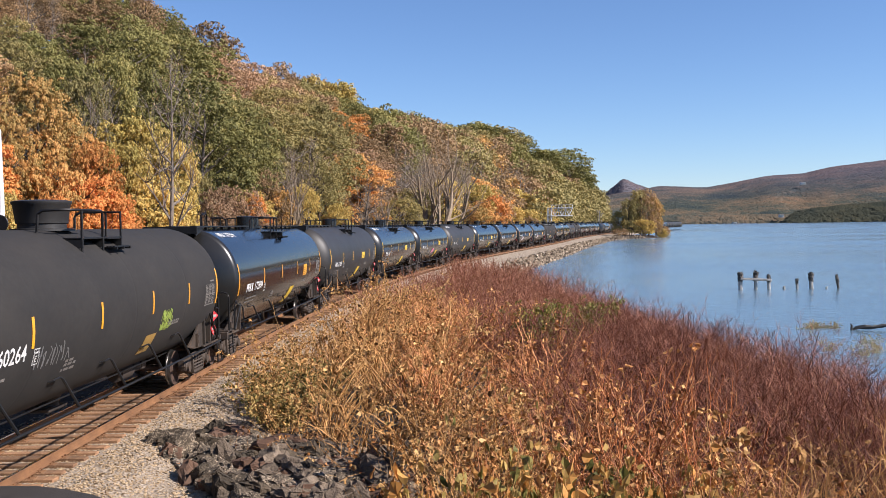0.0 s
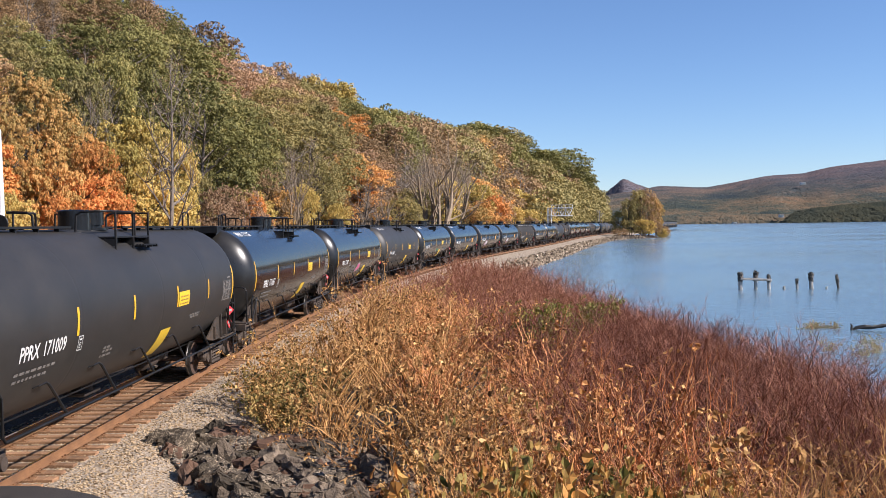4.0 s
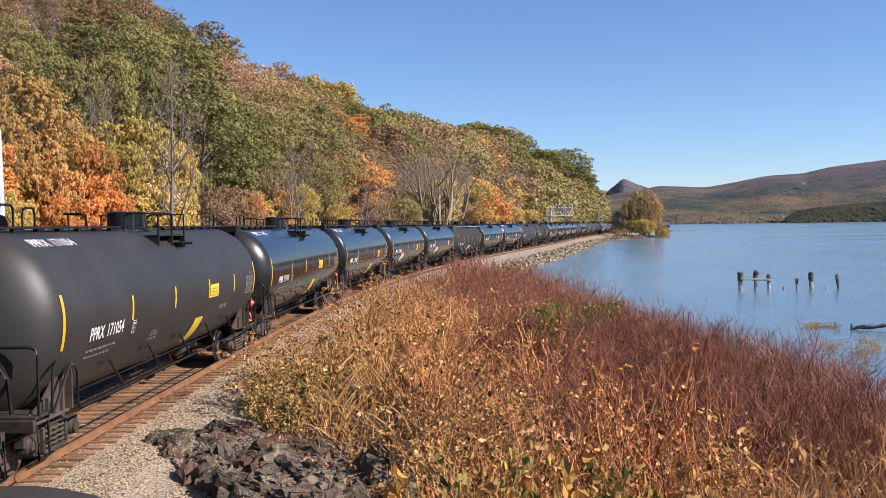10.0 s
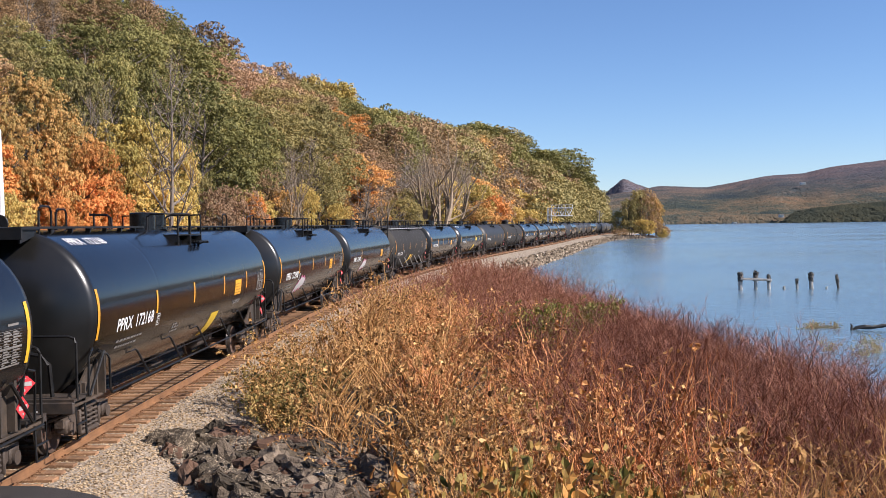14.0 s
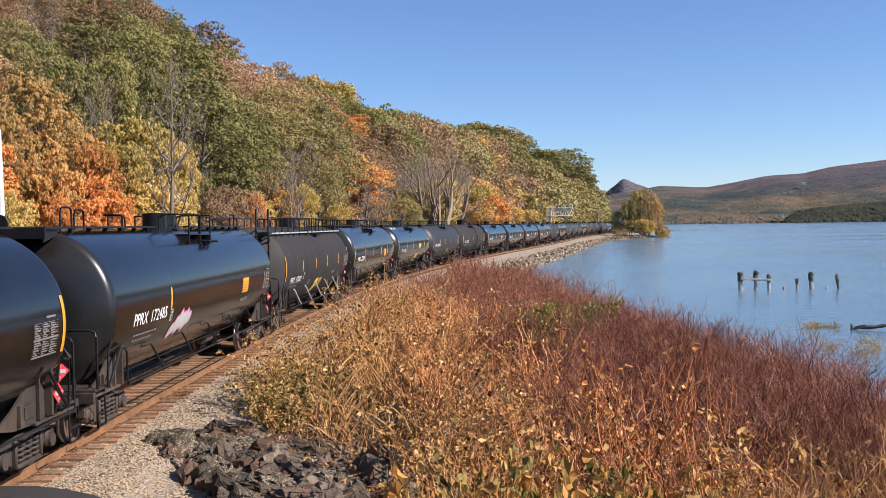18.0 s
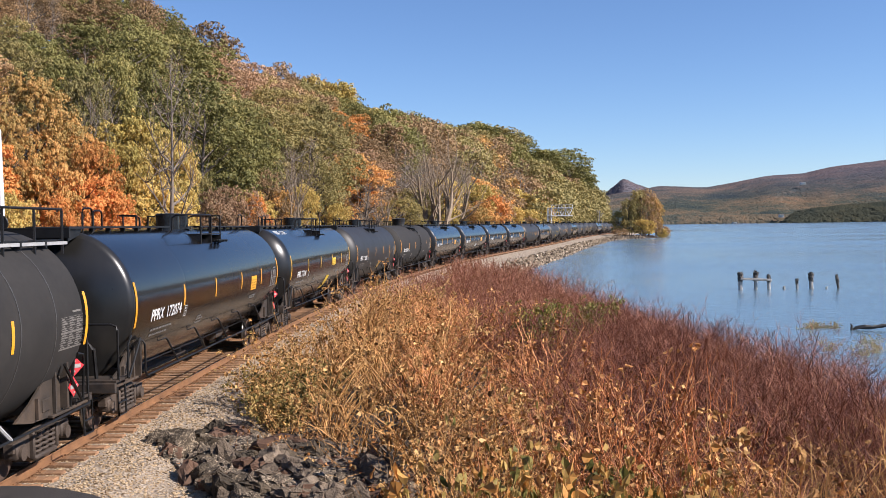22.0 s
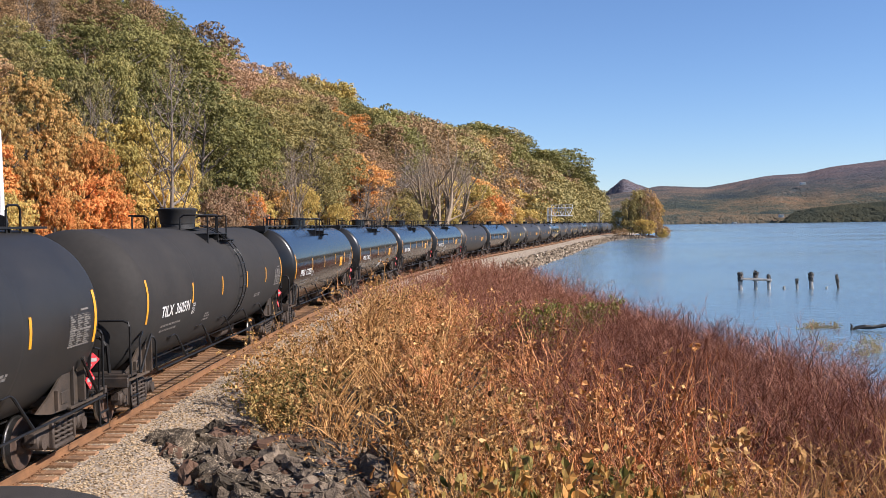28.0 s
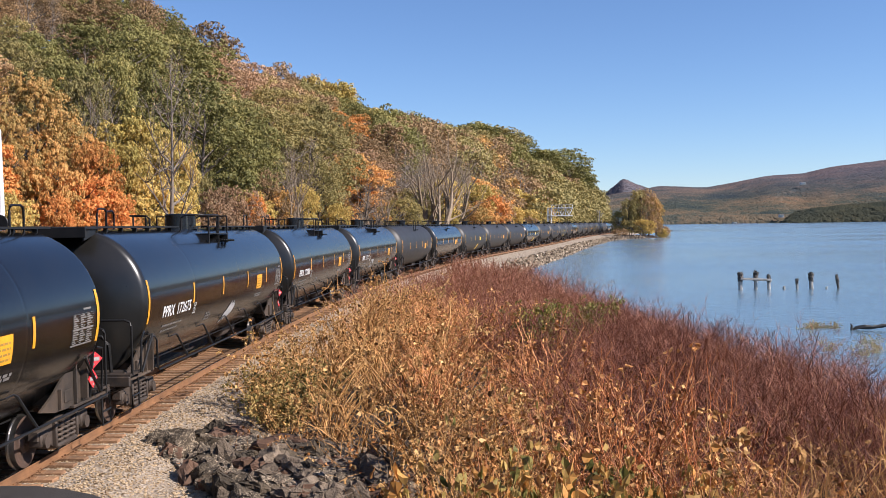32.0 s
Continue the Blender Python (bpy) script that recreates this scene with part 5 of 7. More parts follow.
def limb_path(rng, p0, way, length, bend=0.25, n=5):
    pts, p, d = [p0], p0.copy(), way / np.linalg.norm(way)
    for _ in range(n - 1):
        d = d + rng.normal(0, bend, 3) * 0.5 + np.array([0, 0, 0.08])
        d /= np.linalg.norm(d)
        p = p + d * length / (n - 1)
        pts.append(p.copy())
    return pts


def bare_shape(seed, height, radius, base, limbs=12, lean=0.06, twigs=0):
    """Trunk, limbs, twigs and their ends of a tree that has shed its leaves."""
    rng = np.random.default_rng(seed)
    tubes = []
    trunk = limb_path(rng, np.zeros(3), np.array([rng.normal(0, lean), rng.normal(0, lean), 1.0]), height * 0.86, 0.10, 8)
    r0 = 0.016 * height + 0.05
    tubes.append((trunk, [r0 * (1.25 if i == 0 else 1 - 0.9 * i / 7) for i in range(8)], 7))
    cen, spr = [], []
    for k in range(limbs):
        t = base * 0.8 + (0.96 - base * 0.8) * (k + rng.random()) / limbs
        i = min(int(t * 7), 6)
        p = np.array(trunk[i]) + (np.array(trunk[i + 1]) - np.array(trunk[i])) * (t * 7 - i)
        h = (t - base) / (1 - base)
        reach = radius * (1.05 - 0.75 * max(h, 0) ** 1.8) * rng.uniform(0.7, 1.12)
        az = k * 2.4 + rng.normal(0, 0.4)
        path = limb_path(rng, p, np.array([math.cos(az), math.sin(az), rng.uniform(0.25, 0.9)]), reach * 1.15, 0.28, 5)
        rb = r0 * 0.42 * (1 - 0.6 * t)
        tubes.append((path, [rb * (1 - 0.85 * j / 4) for j in range(5)], 5))
        for q in path[2:]:
            cen.append(np.array(q) + rng.normal(0, 0.25, 3) * radius * 0.2)
            spr.append(radius * rng.uniform(0.07, 0.13))
        for _ in range(4 + twigs):
            j = rng.integers(1, 4)
            a = rng.normal(0, 1, 3)
            a[2] = abs(a[2]) * 0.7 + 0.2
            tw = limb_path(rng, np.array(path[j]), a, reach * rng.uniform(0.35, 0.6), 0.3, 4)
            tubes.append((tw, [rb * 0.45 * (1 - 0.8 * i / 3) for i in range(4)], 4))
            cen.append(np.array(tw[-1]))
            spr.append(radius * rng.uniform(0.06, 0.12))
            if twigs:
                for _ in range(3):
                    b = rng.normal(0, 1, 3)
                    b[2] = abs(b[2])
                    t2 = limb_path(rng, np.array(tw[rng.integers(1, 4)]), b, reach * rng.uniform(0.18, 0.34), 0.3, 3)
                    tubes.append((t2, [rb * 0.2, rb * 0.15, rb * 0.05], 3))
    cen.append(np.array(trunk[-1]))
    spr.append(radius * 0.2)
    return tubes, np.array(cen), np.array(spr), rng


def forked_shape(seed, height, radius, stems=5):
    """A bare tree that forks near the ground into arching stems with long limbs and twigs."""
    rng = np.random.default_rng(seed)
    tubes, ends = [], []

    def grow(p, way, length, r, depth):
        n = 6 if depth < 2 else 4
        path = limb_path(rng, p, way, length, 0.22, n)
        tubes.append((path, [max(r * (1 - 0.78 * i / (n - 1)), 0.012) for i in range(n)], 6 if depth < 2 else 4))
        ends.append(path[-1])
        if depth == 3:
            return
        for k in range((6, 4, 2)[depth]):
            i = rng.integers(1 if depth else 2, n - 1)
            q = np.array(path[i]) + (np.array(path[i + 1]) - np.array(path[i])) * rng.random()
            side = rng.normal(0, 1, 3)
            side[2] = abs(side[2]) * 0.5
            along = np.array(path[i + 1]) - np.array(path[i])
            grow(q, along / np.linalg.norm(along) * 0.8 + side * 0.55, length * rng.uniform(0.32, 0.55), r * (1 - 0.7 * i / (n - 1)) * 0.55, depth + 1)

    for k in range(stems):
        az = 6.283 * k / stems + rng.normal(0, 0.3)
        out = rng.uniform(0.12, 0.75) * radius / 4.0
        grow(np.array([math.cos(az) * 0.25, math.sin(az) * 0.25, 0.0]), np.array([math.cos(az) * out, math.sin(az) * out, 1.0]), height * rng.uniform(0.72, 0.95), 0.019 * height * rng.uniform(0.7, 1.0), 0)
    pts = np.concatenate([np.array(t[0]) for t in tubes])
    grown = np.array([radius, radius, 1.0]) / np.array([np.quantile(np.hypot(pts[:, 0], pts[:, 1]), 0.97)] * 2 + [1.0])
    grown[2] = height / pts[:, 2].max()
    tubes = [([np.array(p) * grown for p in path], rads, n) for path, rads, n in tubes]
    return tubes, np.array(ends) * grown, np.full(len(ends), 0.25), rng


def broad_shape(seed, height, radius, base, boughs=30, lean=0.05):
    """Trunk, limbs and bough clumps (centre, size) of a broadleaf tree with an uneven, billowing crown."""
    rng = np.random.default_rng(seed)
    trunk = limb_path(rng, np.zeros(3), np.array([rng.normal(0, lean), rng.normal(0, lean), 1.0]), height * 0.84, 0.10, 8)
    r0 = 0.015 * height + 0.05
    tubes = [(trunk, [r0 * (1.25 if i == 0 else 1 - 0.9 * i / 7) for i in range(8)], 7)]
    mid, tall = height * (base + 1) / 2, height * (1 - base) / 2
    cen, spr = [], []
    for k in range(boughs):
        up = 1 - 1.85 * (k + 0.5) / boughs
        az = k * 2.39996 + rng.normal(0, 0.35)
        flat = math.sqrt(max(0.0, 1 - up * up))
        reach = rng.uniform(0.55, 0.86) * (1 + 0.18 * math.sin(2 * az + seed))
        size = radius * rng.uniform(0.19, 0.36)
        c = np.array([math.cos(az) * flat * radius * reach, math.sin(az) * flat * radius * reach, mid + up * (tall - size * 0.7) * rng.uniform(0.8, 1.0)])
        low = min(max((c[2] - 0.55 * math.hypot(c[0], c[1])) / (height * 0.84), 0.12), 0.95) * 7
        i = min(int(low), 6)
        p = np.array(trunk[i]) + (np.array(trunk[i + 1]) - np.array(trunk[i])) * (low - i)
        path = limb_path(rng, p, c - p, float(np.linalg.norm(c - p)) * 0.95, 0.12, 4)
        rb = r0 * rng.uniform(0.16, 0.34)
        tubes.append((path, [rb * (1 - 0.8 * j / 3) for j in range(4)], 4))
        cen.append(c)
        spr.append(size)
    return tubes, np.array(cen), np.array(spr), rng


def bough_leaves(rng, cen, spr, count, size, bunch=16):
    """Leaf sprays in bunches over the outside of each bough, thinner below; separate triangles that face out of their bunch."""
    tufts = max(count // bunch, 1)
    share = spr ** 2 / (spr ** 2).sum()
    idx = rng.choice(len(cen), tufts, p=share)
    d = rng.normal(0, 1, (tufts, 3))
    d[:, 2] = np.where(d[:, 2] < -0.3, -d[:, 2] * 0.6, d[:, 2])
    d /= np.linalg.norm(d, axis=1)[:, None]
    lump = 1 + 0.22 * np.sin(d[:, 0] * 5.1 + idx) * np.sin(d[:, 1] * 4.7 + idx * 1.7) + 0.15 * np.sin(d[:, 2] * 7.0 + idx * 0.6)
    tuft = cen[idx] + d * (spr[idx] * lump * rng.uniform(0.6, 1.12, tufts))[:, None] * np.array([1.08, 1.08, 0.78])
    pick_one = np.repeat(np.arange(tufts), bunch)
    n_all = len(pick_one)
    e = rng.normal(0, 1, (n_all, 3))
    e /= np.linalg.norm(e, axis=1)[:, None]
    e += d[pick_one] * 0.7
    e[:, 2] += 0.25
    e /= np.linalg.norm(e, axis=1)[:, None]
    wide = size * 1.5 * rng.uniform(0.7, 1.3, tufts)[pick_one]
    p = tuft[pick_one] + e * (wide * rng.uniform(0.4, 1.0, n_all))[:, None] * np.array([1.15, 1.15, 0.7])
    n = e + rng.normal(0, 0.28, (n_all, 3))
    n /= np.linalg.norm(n, axis=1)[:, None]
    a = np.cross(n, rng.normal(0, 1, (n_all, 3)))
    a /= np.linalg.norm(a, axis=1)[:, None]
    b = np.cross(n, a)
    s = size * rng.uniform(0.6, 1.35, n_all)[:, None]
    return np.stack([p - a * s * 0.52, p + a * s * 0.52 + b * s * 0.1, p + b * s * 0.78], 1).reshape(-1, 3)


def tubes_mesh(name, tubes, mat):
    bm = bmesh.new()
    for pts, rr, n in tubes:
        add_tube(bm, [tuple(p) for p in pts], [max(r, 0.008) for r in rr], n)
    return baked(name, bm, mat, True)


def leaf_mesh(name, v, mat):
    me = bpy.data.meshes.new(name)
    n = len(v) // 3
    me.vertices.add(3 * n)
    me.vertices.foreach_set("co", v.astype(np.float32).ravel())
    me.loops.add(3 * n)
    me.loops.foreach_set("vertex_index", np.arange(3 * n, dtype=np.int32))
    me.polygons.add(n)
    me.polygons.foreach_set("loop_start", np.arange(0, 3 * n, 3, dtype=np.int32))
    me.update(calc_edges=True)
    me.materials.append(mat)
    return me


# kind: leaf material, bark, height, radius, crown base, leaf count, words, variants
KINDS = {
    "green": (GREEN_LEAF, BARK_MID, 12.5, 4.6, 0.16, 6400, "tall broadleaf tree still in dark green leaf", 3),
    "olive": (OLIVE_LEAF, BARK_DARK, 12.0, 4.4, 0.16, 5800, "broadleaf tree turning olive and brown in autumn", 3),
    "yellow": (YELLOW_LEAF, BARK_GREY, 10.5, 4.0, 0.10, 5400, "broadleaf tree in yellow autumn leaf", 2),
    "orange": (ORANGE_LEAF, BARK_DARK, 10.5, 4.2, 0.08, 5800, "maple tree in bright orange autumn leaf", 2),
    "amber": (AMBER_LEAF, BARK_DARK, 11.0, 4.2, 0.10, 5600, "broadleaf tree mottled olive and amber in autumn", 2),
    "rust": (RUST_LEAF, BARK_DARK, 11.5, 4.2, 0.16, 4200, "broadleaf tree with thinning rust brown leaves", 3),
    "rose": (ROSE_LEAF, BARK_GREY, 10.5, 4.0, 0.12, 3800, "broadleaf tree with pinkish red autumn leaves", 2),
    "bare": (RUST_LEAF, BARK_MID, 13.0, 3.6, 0.35, 260, "bare grey tree with few remaining leaves", 2),
    "pale": (RUST_LEAF, BARK_PALE, 13.0, 3.8, 0.30, 150, "bare tree with pale tan trunk and spreading limbs", 2),
}
TREES, FINE, FAR_PARTS = {}, {}, {}
for ki, (kn, (leaf, bark, hh, rr, bb, cnt, words, nvar)) in enumerate(KINDS.items()):
    for v in range(nvar):
        if kn in ("bare", "pale"):
            if kn == "pale":
                tubes, cen, spr, rng = forked_shape(50 + ki * 7 + v, hh, rr)
            else:
                tubes, cen, spr, rng = bare_shape(50 + ki * 7 + v, hh * (0.96 + 0.08 * v), rr * (1.0 + 0.08 * v), bb, 13 + 2 * v, twigs=2)
            crown = fine = leaf_mesh("crown", tri_leaves(rng, cen, spr, cnt, 0.12), leaf)
            big = tri_leaves(rng, cen, spr, 70, 0.6)
        else:
            tubes, cen, spr, rng = broad_shape(50 + ki * 7 + v, hh * (0.96 + 0.08 * v), rr * (0.96 + 0.08 * v), bb, 26 + 5 * v)
            crown = leaf_mesh("crown", bough_leaves(rng, cen, spr, int(cnt * 1.4), 0.31, 10), leaf)
            fine = leaf_mesh("crown", bough_leaves(rng, cen, spr, int(cnt * 5.0), 0.165, 18), leaf)
            big = bough_leaves(rng, cen, spr, 1150, 0.66, 5)
        TREES.setdefault(kn, []).append((tubes_mesh("trunk", tubes, bark), crown))
        FINE.setdefault(kn, []).append(fine)
        FAR_PARTS.setdefault(kn, []).append((big, tubes))


def plant_tree(kn, var, x, y, size, turn, wide=1.0, z=None):
    trunk, crown = TREES[kn][var % len(TREES[kn])]
    ob = new("tree")
    child("trunk", trunk, ob)
    child("crown", FINE[kn][var % len(FINE[kn])] if y < 170 else crown, ob)
    zz = float(land_z(np.float64(x), np.float64(y))) - 0.15 if z is None else z
    ob.matrix_basis = pose(x, y, zz, 0, 0, turn) @ Matrix.Diagonal((size * wide, size * wide, size, 1))
    return tagged(ob, KINDS[kn][6], "tree", "trees on the wooded slope")


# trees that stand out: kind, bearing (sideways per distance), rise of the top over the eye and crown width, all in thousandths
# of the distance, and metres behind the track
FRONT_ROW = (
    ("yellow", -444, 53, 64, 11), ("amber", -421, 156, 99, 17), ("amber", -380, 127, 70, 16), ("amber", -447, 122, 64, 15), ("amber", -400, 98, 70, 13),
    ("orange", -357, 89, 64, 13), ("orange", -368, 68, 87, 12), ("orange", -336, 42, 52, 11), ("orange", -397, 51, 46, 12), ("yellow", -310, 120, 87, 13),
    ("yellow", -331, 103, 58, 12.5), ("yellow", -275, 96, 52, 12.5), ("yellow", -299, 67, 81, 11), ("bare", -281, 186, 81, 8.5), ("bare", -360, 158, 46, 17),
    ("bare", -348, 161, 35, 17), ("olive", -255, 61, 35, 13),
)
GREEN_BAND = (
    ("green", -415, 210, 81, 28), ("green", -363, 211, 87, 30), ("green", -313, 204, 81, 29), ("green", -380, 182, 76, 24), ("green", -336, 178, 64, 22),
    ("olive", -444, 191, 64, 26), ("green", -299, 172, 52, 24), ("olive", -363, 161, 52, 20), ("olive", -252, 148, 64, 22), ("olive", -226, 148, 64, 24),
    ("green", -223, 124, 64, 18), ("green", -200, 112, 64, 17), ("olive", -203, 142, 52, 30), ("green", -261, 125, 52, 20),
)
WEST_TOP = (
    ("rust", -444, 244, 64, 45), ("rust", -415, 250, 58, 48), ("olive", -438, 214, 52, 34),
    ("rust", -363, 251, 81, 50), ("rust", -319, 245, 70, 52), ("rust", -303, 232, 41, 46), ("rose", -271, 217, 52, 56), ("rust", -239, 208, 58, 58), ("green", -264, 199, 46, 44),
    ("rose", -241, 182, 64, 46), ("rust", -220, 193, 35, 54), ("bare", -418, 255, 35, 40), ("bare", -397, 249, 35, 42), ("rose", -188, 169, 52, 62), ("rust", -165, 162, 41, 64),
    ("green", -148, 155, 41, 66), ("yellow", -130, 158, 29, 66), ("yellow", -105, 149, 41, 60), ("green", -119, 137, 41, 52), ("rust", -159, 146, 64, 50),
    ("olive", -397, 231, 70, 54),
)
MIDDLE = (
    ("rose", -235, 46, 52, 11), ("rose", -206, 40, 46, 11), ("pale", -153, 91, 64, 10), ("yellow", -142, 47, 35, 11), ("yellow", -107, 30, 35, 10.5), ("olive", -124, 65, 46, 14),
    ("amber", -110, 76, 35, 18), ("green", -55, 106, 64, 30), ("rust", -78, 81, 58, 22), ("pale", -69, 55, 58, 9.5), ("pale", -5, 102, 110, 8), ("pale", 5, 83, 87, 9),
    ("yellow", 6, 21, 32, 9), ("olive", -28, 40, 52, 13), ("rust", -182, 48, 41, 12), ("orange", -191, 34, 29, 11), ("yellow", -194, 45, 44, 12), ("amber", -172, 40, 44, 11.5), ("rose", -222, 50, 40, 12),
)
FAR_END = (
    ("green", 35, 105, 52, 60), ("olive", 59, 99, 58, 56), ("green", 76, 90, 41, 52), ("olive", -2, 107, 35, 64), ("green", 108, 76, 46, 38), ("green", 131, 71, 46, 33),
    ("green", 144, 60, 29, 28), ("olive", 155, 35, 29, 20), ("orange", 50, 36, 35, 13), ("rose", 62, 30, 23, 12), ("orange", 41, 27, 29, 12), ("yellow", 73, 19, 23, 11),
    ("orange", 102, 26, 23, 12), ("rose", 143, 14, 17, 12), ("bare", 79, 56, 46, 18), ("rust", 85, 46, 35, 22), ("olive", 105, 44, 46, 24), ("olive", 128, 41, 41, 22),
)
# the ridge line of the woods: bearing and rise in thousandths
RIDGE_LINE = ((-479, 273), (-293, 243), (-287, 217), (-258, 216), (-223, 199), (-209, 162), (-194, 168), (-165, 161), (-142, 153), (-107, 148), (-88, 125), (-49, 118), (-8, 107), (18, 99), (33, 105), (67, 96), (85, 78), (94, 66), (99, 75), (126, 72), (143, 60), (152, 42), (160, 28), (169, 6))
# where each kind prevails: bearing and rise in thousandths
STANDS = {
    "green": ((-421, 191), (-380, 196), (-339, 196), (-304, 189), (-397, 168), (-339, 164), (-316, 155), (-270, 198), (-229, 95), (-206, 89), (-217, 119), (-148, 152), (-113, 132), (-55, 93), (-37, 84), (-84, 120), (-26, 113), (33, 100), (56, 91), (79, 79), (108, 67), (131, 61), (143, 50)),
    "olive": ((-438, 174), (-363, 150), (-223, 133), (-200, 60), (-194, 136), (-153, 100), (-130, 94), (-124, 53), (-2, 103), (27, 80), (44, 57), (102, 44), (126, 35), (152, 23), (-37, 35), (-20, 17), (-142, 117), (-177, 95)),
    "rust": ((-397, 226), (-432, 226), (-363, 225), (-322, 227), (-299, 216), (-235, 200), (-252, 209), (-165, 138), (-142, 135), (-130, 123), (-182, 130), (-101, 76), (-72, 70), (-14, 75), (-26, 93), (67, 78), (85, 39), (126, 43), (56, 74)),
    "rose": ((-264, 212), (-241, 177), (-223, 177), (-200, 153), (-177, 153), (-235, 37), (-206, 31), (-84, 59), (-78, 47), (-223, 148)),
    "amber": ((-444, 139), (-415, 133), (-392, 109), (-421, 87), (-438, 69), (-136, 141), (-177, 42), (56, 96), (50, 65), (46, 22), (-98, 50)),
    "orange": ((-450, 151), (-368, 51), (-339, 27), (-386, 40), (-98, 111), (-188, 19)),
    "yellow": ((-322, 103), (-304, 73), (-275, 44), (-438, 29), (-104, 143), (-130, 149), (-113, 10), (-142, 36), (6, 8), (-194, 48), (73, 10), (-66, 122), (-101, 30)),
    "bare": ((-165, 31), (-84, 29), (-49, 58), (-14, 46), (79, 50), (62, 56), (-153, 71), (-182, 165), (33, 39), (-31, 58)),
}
rw = random.Random(77)
taken = []


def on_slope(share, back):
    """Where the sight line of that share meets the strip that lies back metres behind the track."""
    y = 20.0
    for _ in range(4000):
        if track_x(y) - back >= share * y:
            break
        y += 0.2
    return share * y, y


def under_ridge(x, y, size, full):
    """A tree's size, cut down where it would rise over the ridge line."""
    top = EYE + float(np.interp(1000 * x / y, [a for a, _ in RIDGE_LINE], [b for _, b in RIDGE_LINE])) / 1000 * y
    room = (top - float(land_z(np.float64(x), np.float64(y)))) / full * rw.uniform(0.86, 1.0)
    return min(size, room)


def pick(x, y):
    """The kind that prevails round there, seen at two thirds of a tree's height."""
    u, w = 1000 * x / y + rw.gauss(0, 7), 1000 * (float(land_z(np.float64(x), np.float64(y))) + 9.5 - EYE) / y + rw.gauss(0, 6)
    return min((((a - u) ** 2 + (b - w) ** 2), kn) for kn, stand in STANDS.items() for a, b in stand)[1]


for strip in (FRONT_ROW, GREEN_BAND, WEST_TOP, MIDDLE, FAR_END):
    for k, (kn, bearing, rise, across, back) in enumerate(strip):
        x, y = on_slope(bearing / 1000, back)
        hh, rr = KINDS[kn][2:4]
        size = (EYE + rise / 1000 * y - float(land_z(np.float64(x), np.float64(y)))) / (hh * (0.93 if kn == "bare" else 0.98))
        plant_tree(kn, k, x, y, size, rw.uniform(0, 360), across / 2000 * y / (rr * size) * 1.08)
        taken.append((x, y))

spots = []
for gy in np.arange(38, 640, 6.8):
    for gd in np.arange(10.5, 78, 6.6):
        y, d = gy + rw.uniform(-2.4, 2.4), gd + rw.uniform(-2.2, 2.2)
        x = float(track_x(y)) - d
        if x / y < -0.27 and d < 27 and x / y > -0.47:
            continue
        if -0.27 < x / y < 0.10 and d < 13.5 and rw.random() < 0.7:
            continue
        if x / y < -0.50 or x / y > 0.172 or (y > 560 and d > 40):
            continue
        if any((x - a) ** 2 + (y - b) ** 2 < 11 for a, b in taken):
            continue
        spots.append((y, x, d))
spots.sort()
near_spots, far_spots = spots[:215], spots[215:]
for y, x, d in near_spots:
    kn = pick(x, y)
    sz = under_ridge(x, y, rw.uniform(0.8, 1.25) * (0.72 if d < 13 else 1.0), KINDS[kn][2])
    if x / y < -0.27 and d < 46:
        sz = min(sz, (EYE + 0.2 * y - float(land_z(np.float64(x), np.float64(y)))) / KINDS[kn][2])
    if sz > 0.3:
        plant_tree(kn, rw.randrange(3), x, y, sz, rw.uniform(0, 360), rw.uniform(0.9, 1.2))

lv, lmat, tv, tf = [], [], [], []
order = list(KINDS)
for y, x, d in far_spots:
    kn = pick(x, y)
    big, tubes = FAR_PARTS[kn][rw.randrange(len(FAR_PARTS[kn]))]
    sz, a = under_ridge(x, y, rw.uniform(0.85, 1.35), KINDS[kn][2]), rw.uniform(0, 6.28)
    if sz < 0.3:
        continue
    z = float(land_z(np.float64(x), np.float64(y)))
    c, s = math.cos(a) * sz, math.sin(a) * sz
    lv.append(np.stack([big[:, 0] * c - big[:, 1] * s + x, big[:, 0] * s + big[:, 1] * c + y, big[:, 2] * sz + z], -1))
    lmat.append(np.full(len(big) // 3, order.index(kn), np.int32))
    for pts, rads, n in (tubes if kn == "bare" else tubes[:1]):
        if kn == "bare" and n < 4:
            continue
        b0 = len(tv)
        for p, r in zip(pts, rads):
            q = (p[0] * c - p[1] * s + x, p[0] * s + p[1] * c + y, p[2] * sz + z)
            tv += [(q[0] - r, q[1], q[2]), (q[0] + r, q[1], q[2]), (q[0], q[1] - r, q[2])]
        for i in range(len(pts) - 1):
            for j in range(3):
                k2 = (j + 1) % 3
                tf.append((b0 + i * 3 + j, b0 + i * 3 + k2, b0 + i * 3 + 3 + k2, b0 + i * 3 + 3 + j))
woods = new("far_woods", leaf_mesh("far_woods", np.concatenate(lv), KINDS[order[0]][0]))
for kn in order[1:]:
    woods.data.materials.append(KINDS[kn][0])
woods.data.polygons.foreach_set("material_index", np.concatenate(lmat))
tagged(woods, "dense autumn woods in olive rust and yellow on the slope", "woods", kind="stuff")
link("far_trunks", tv, tf, BARK_GREY, woods)


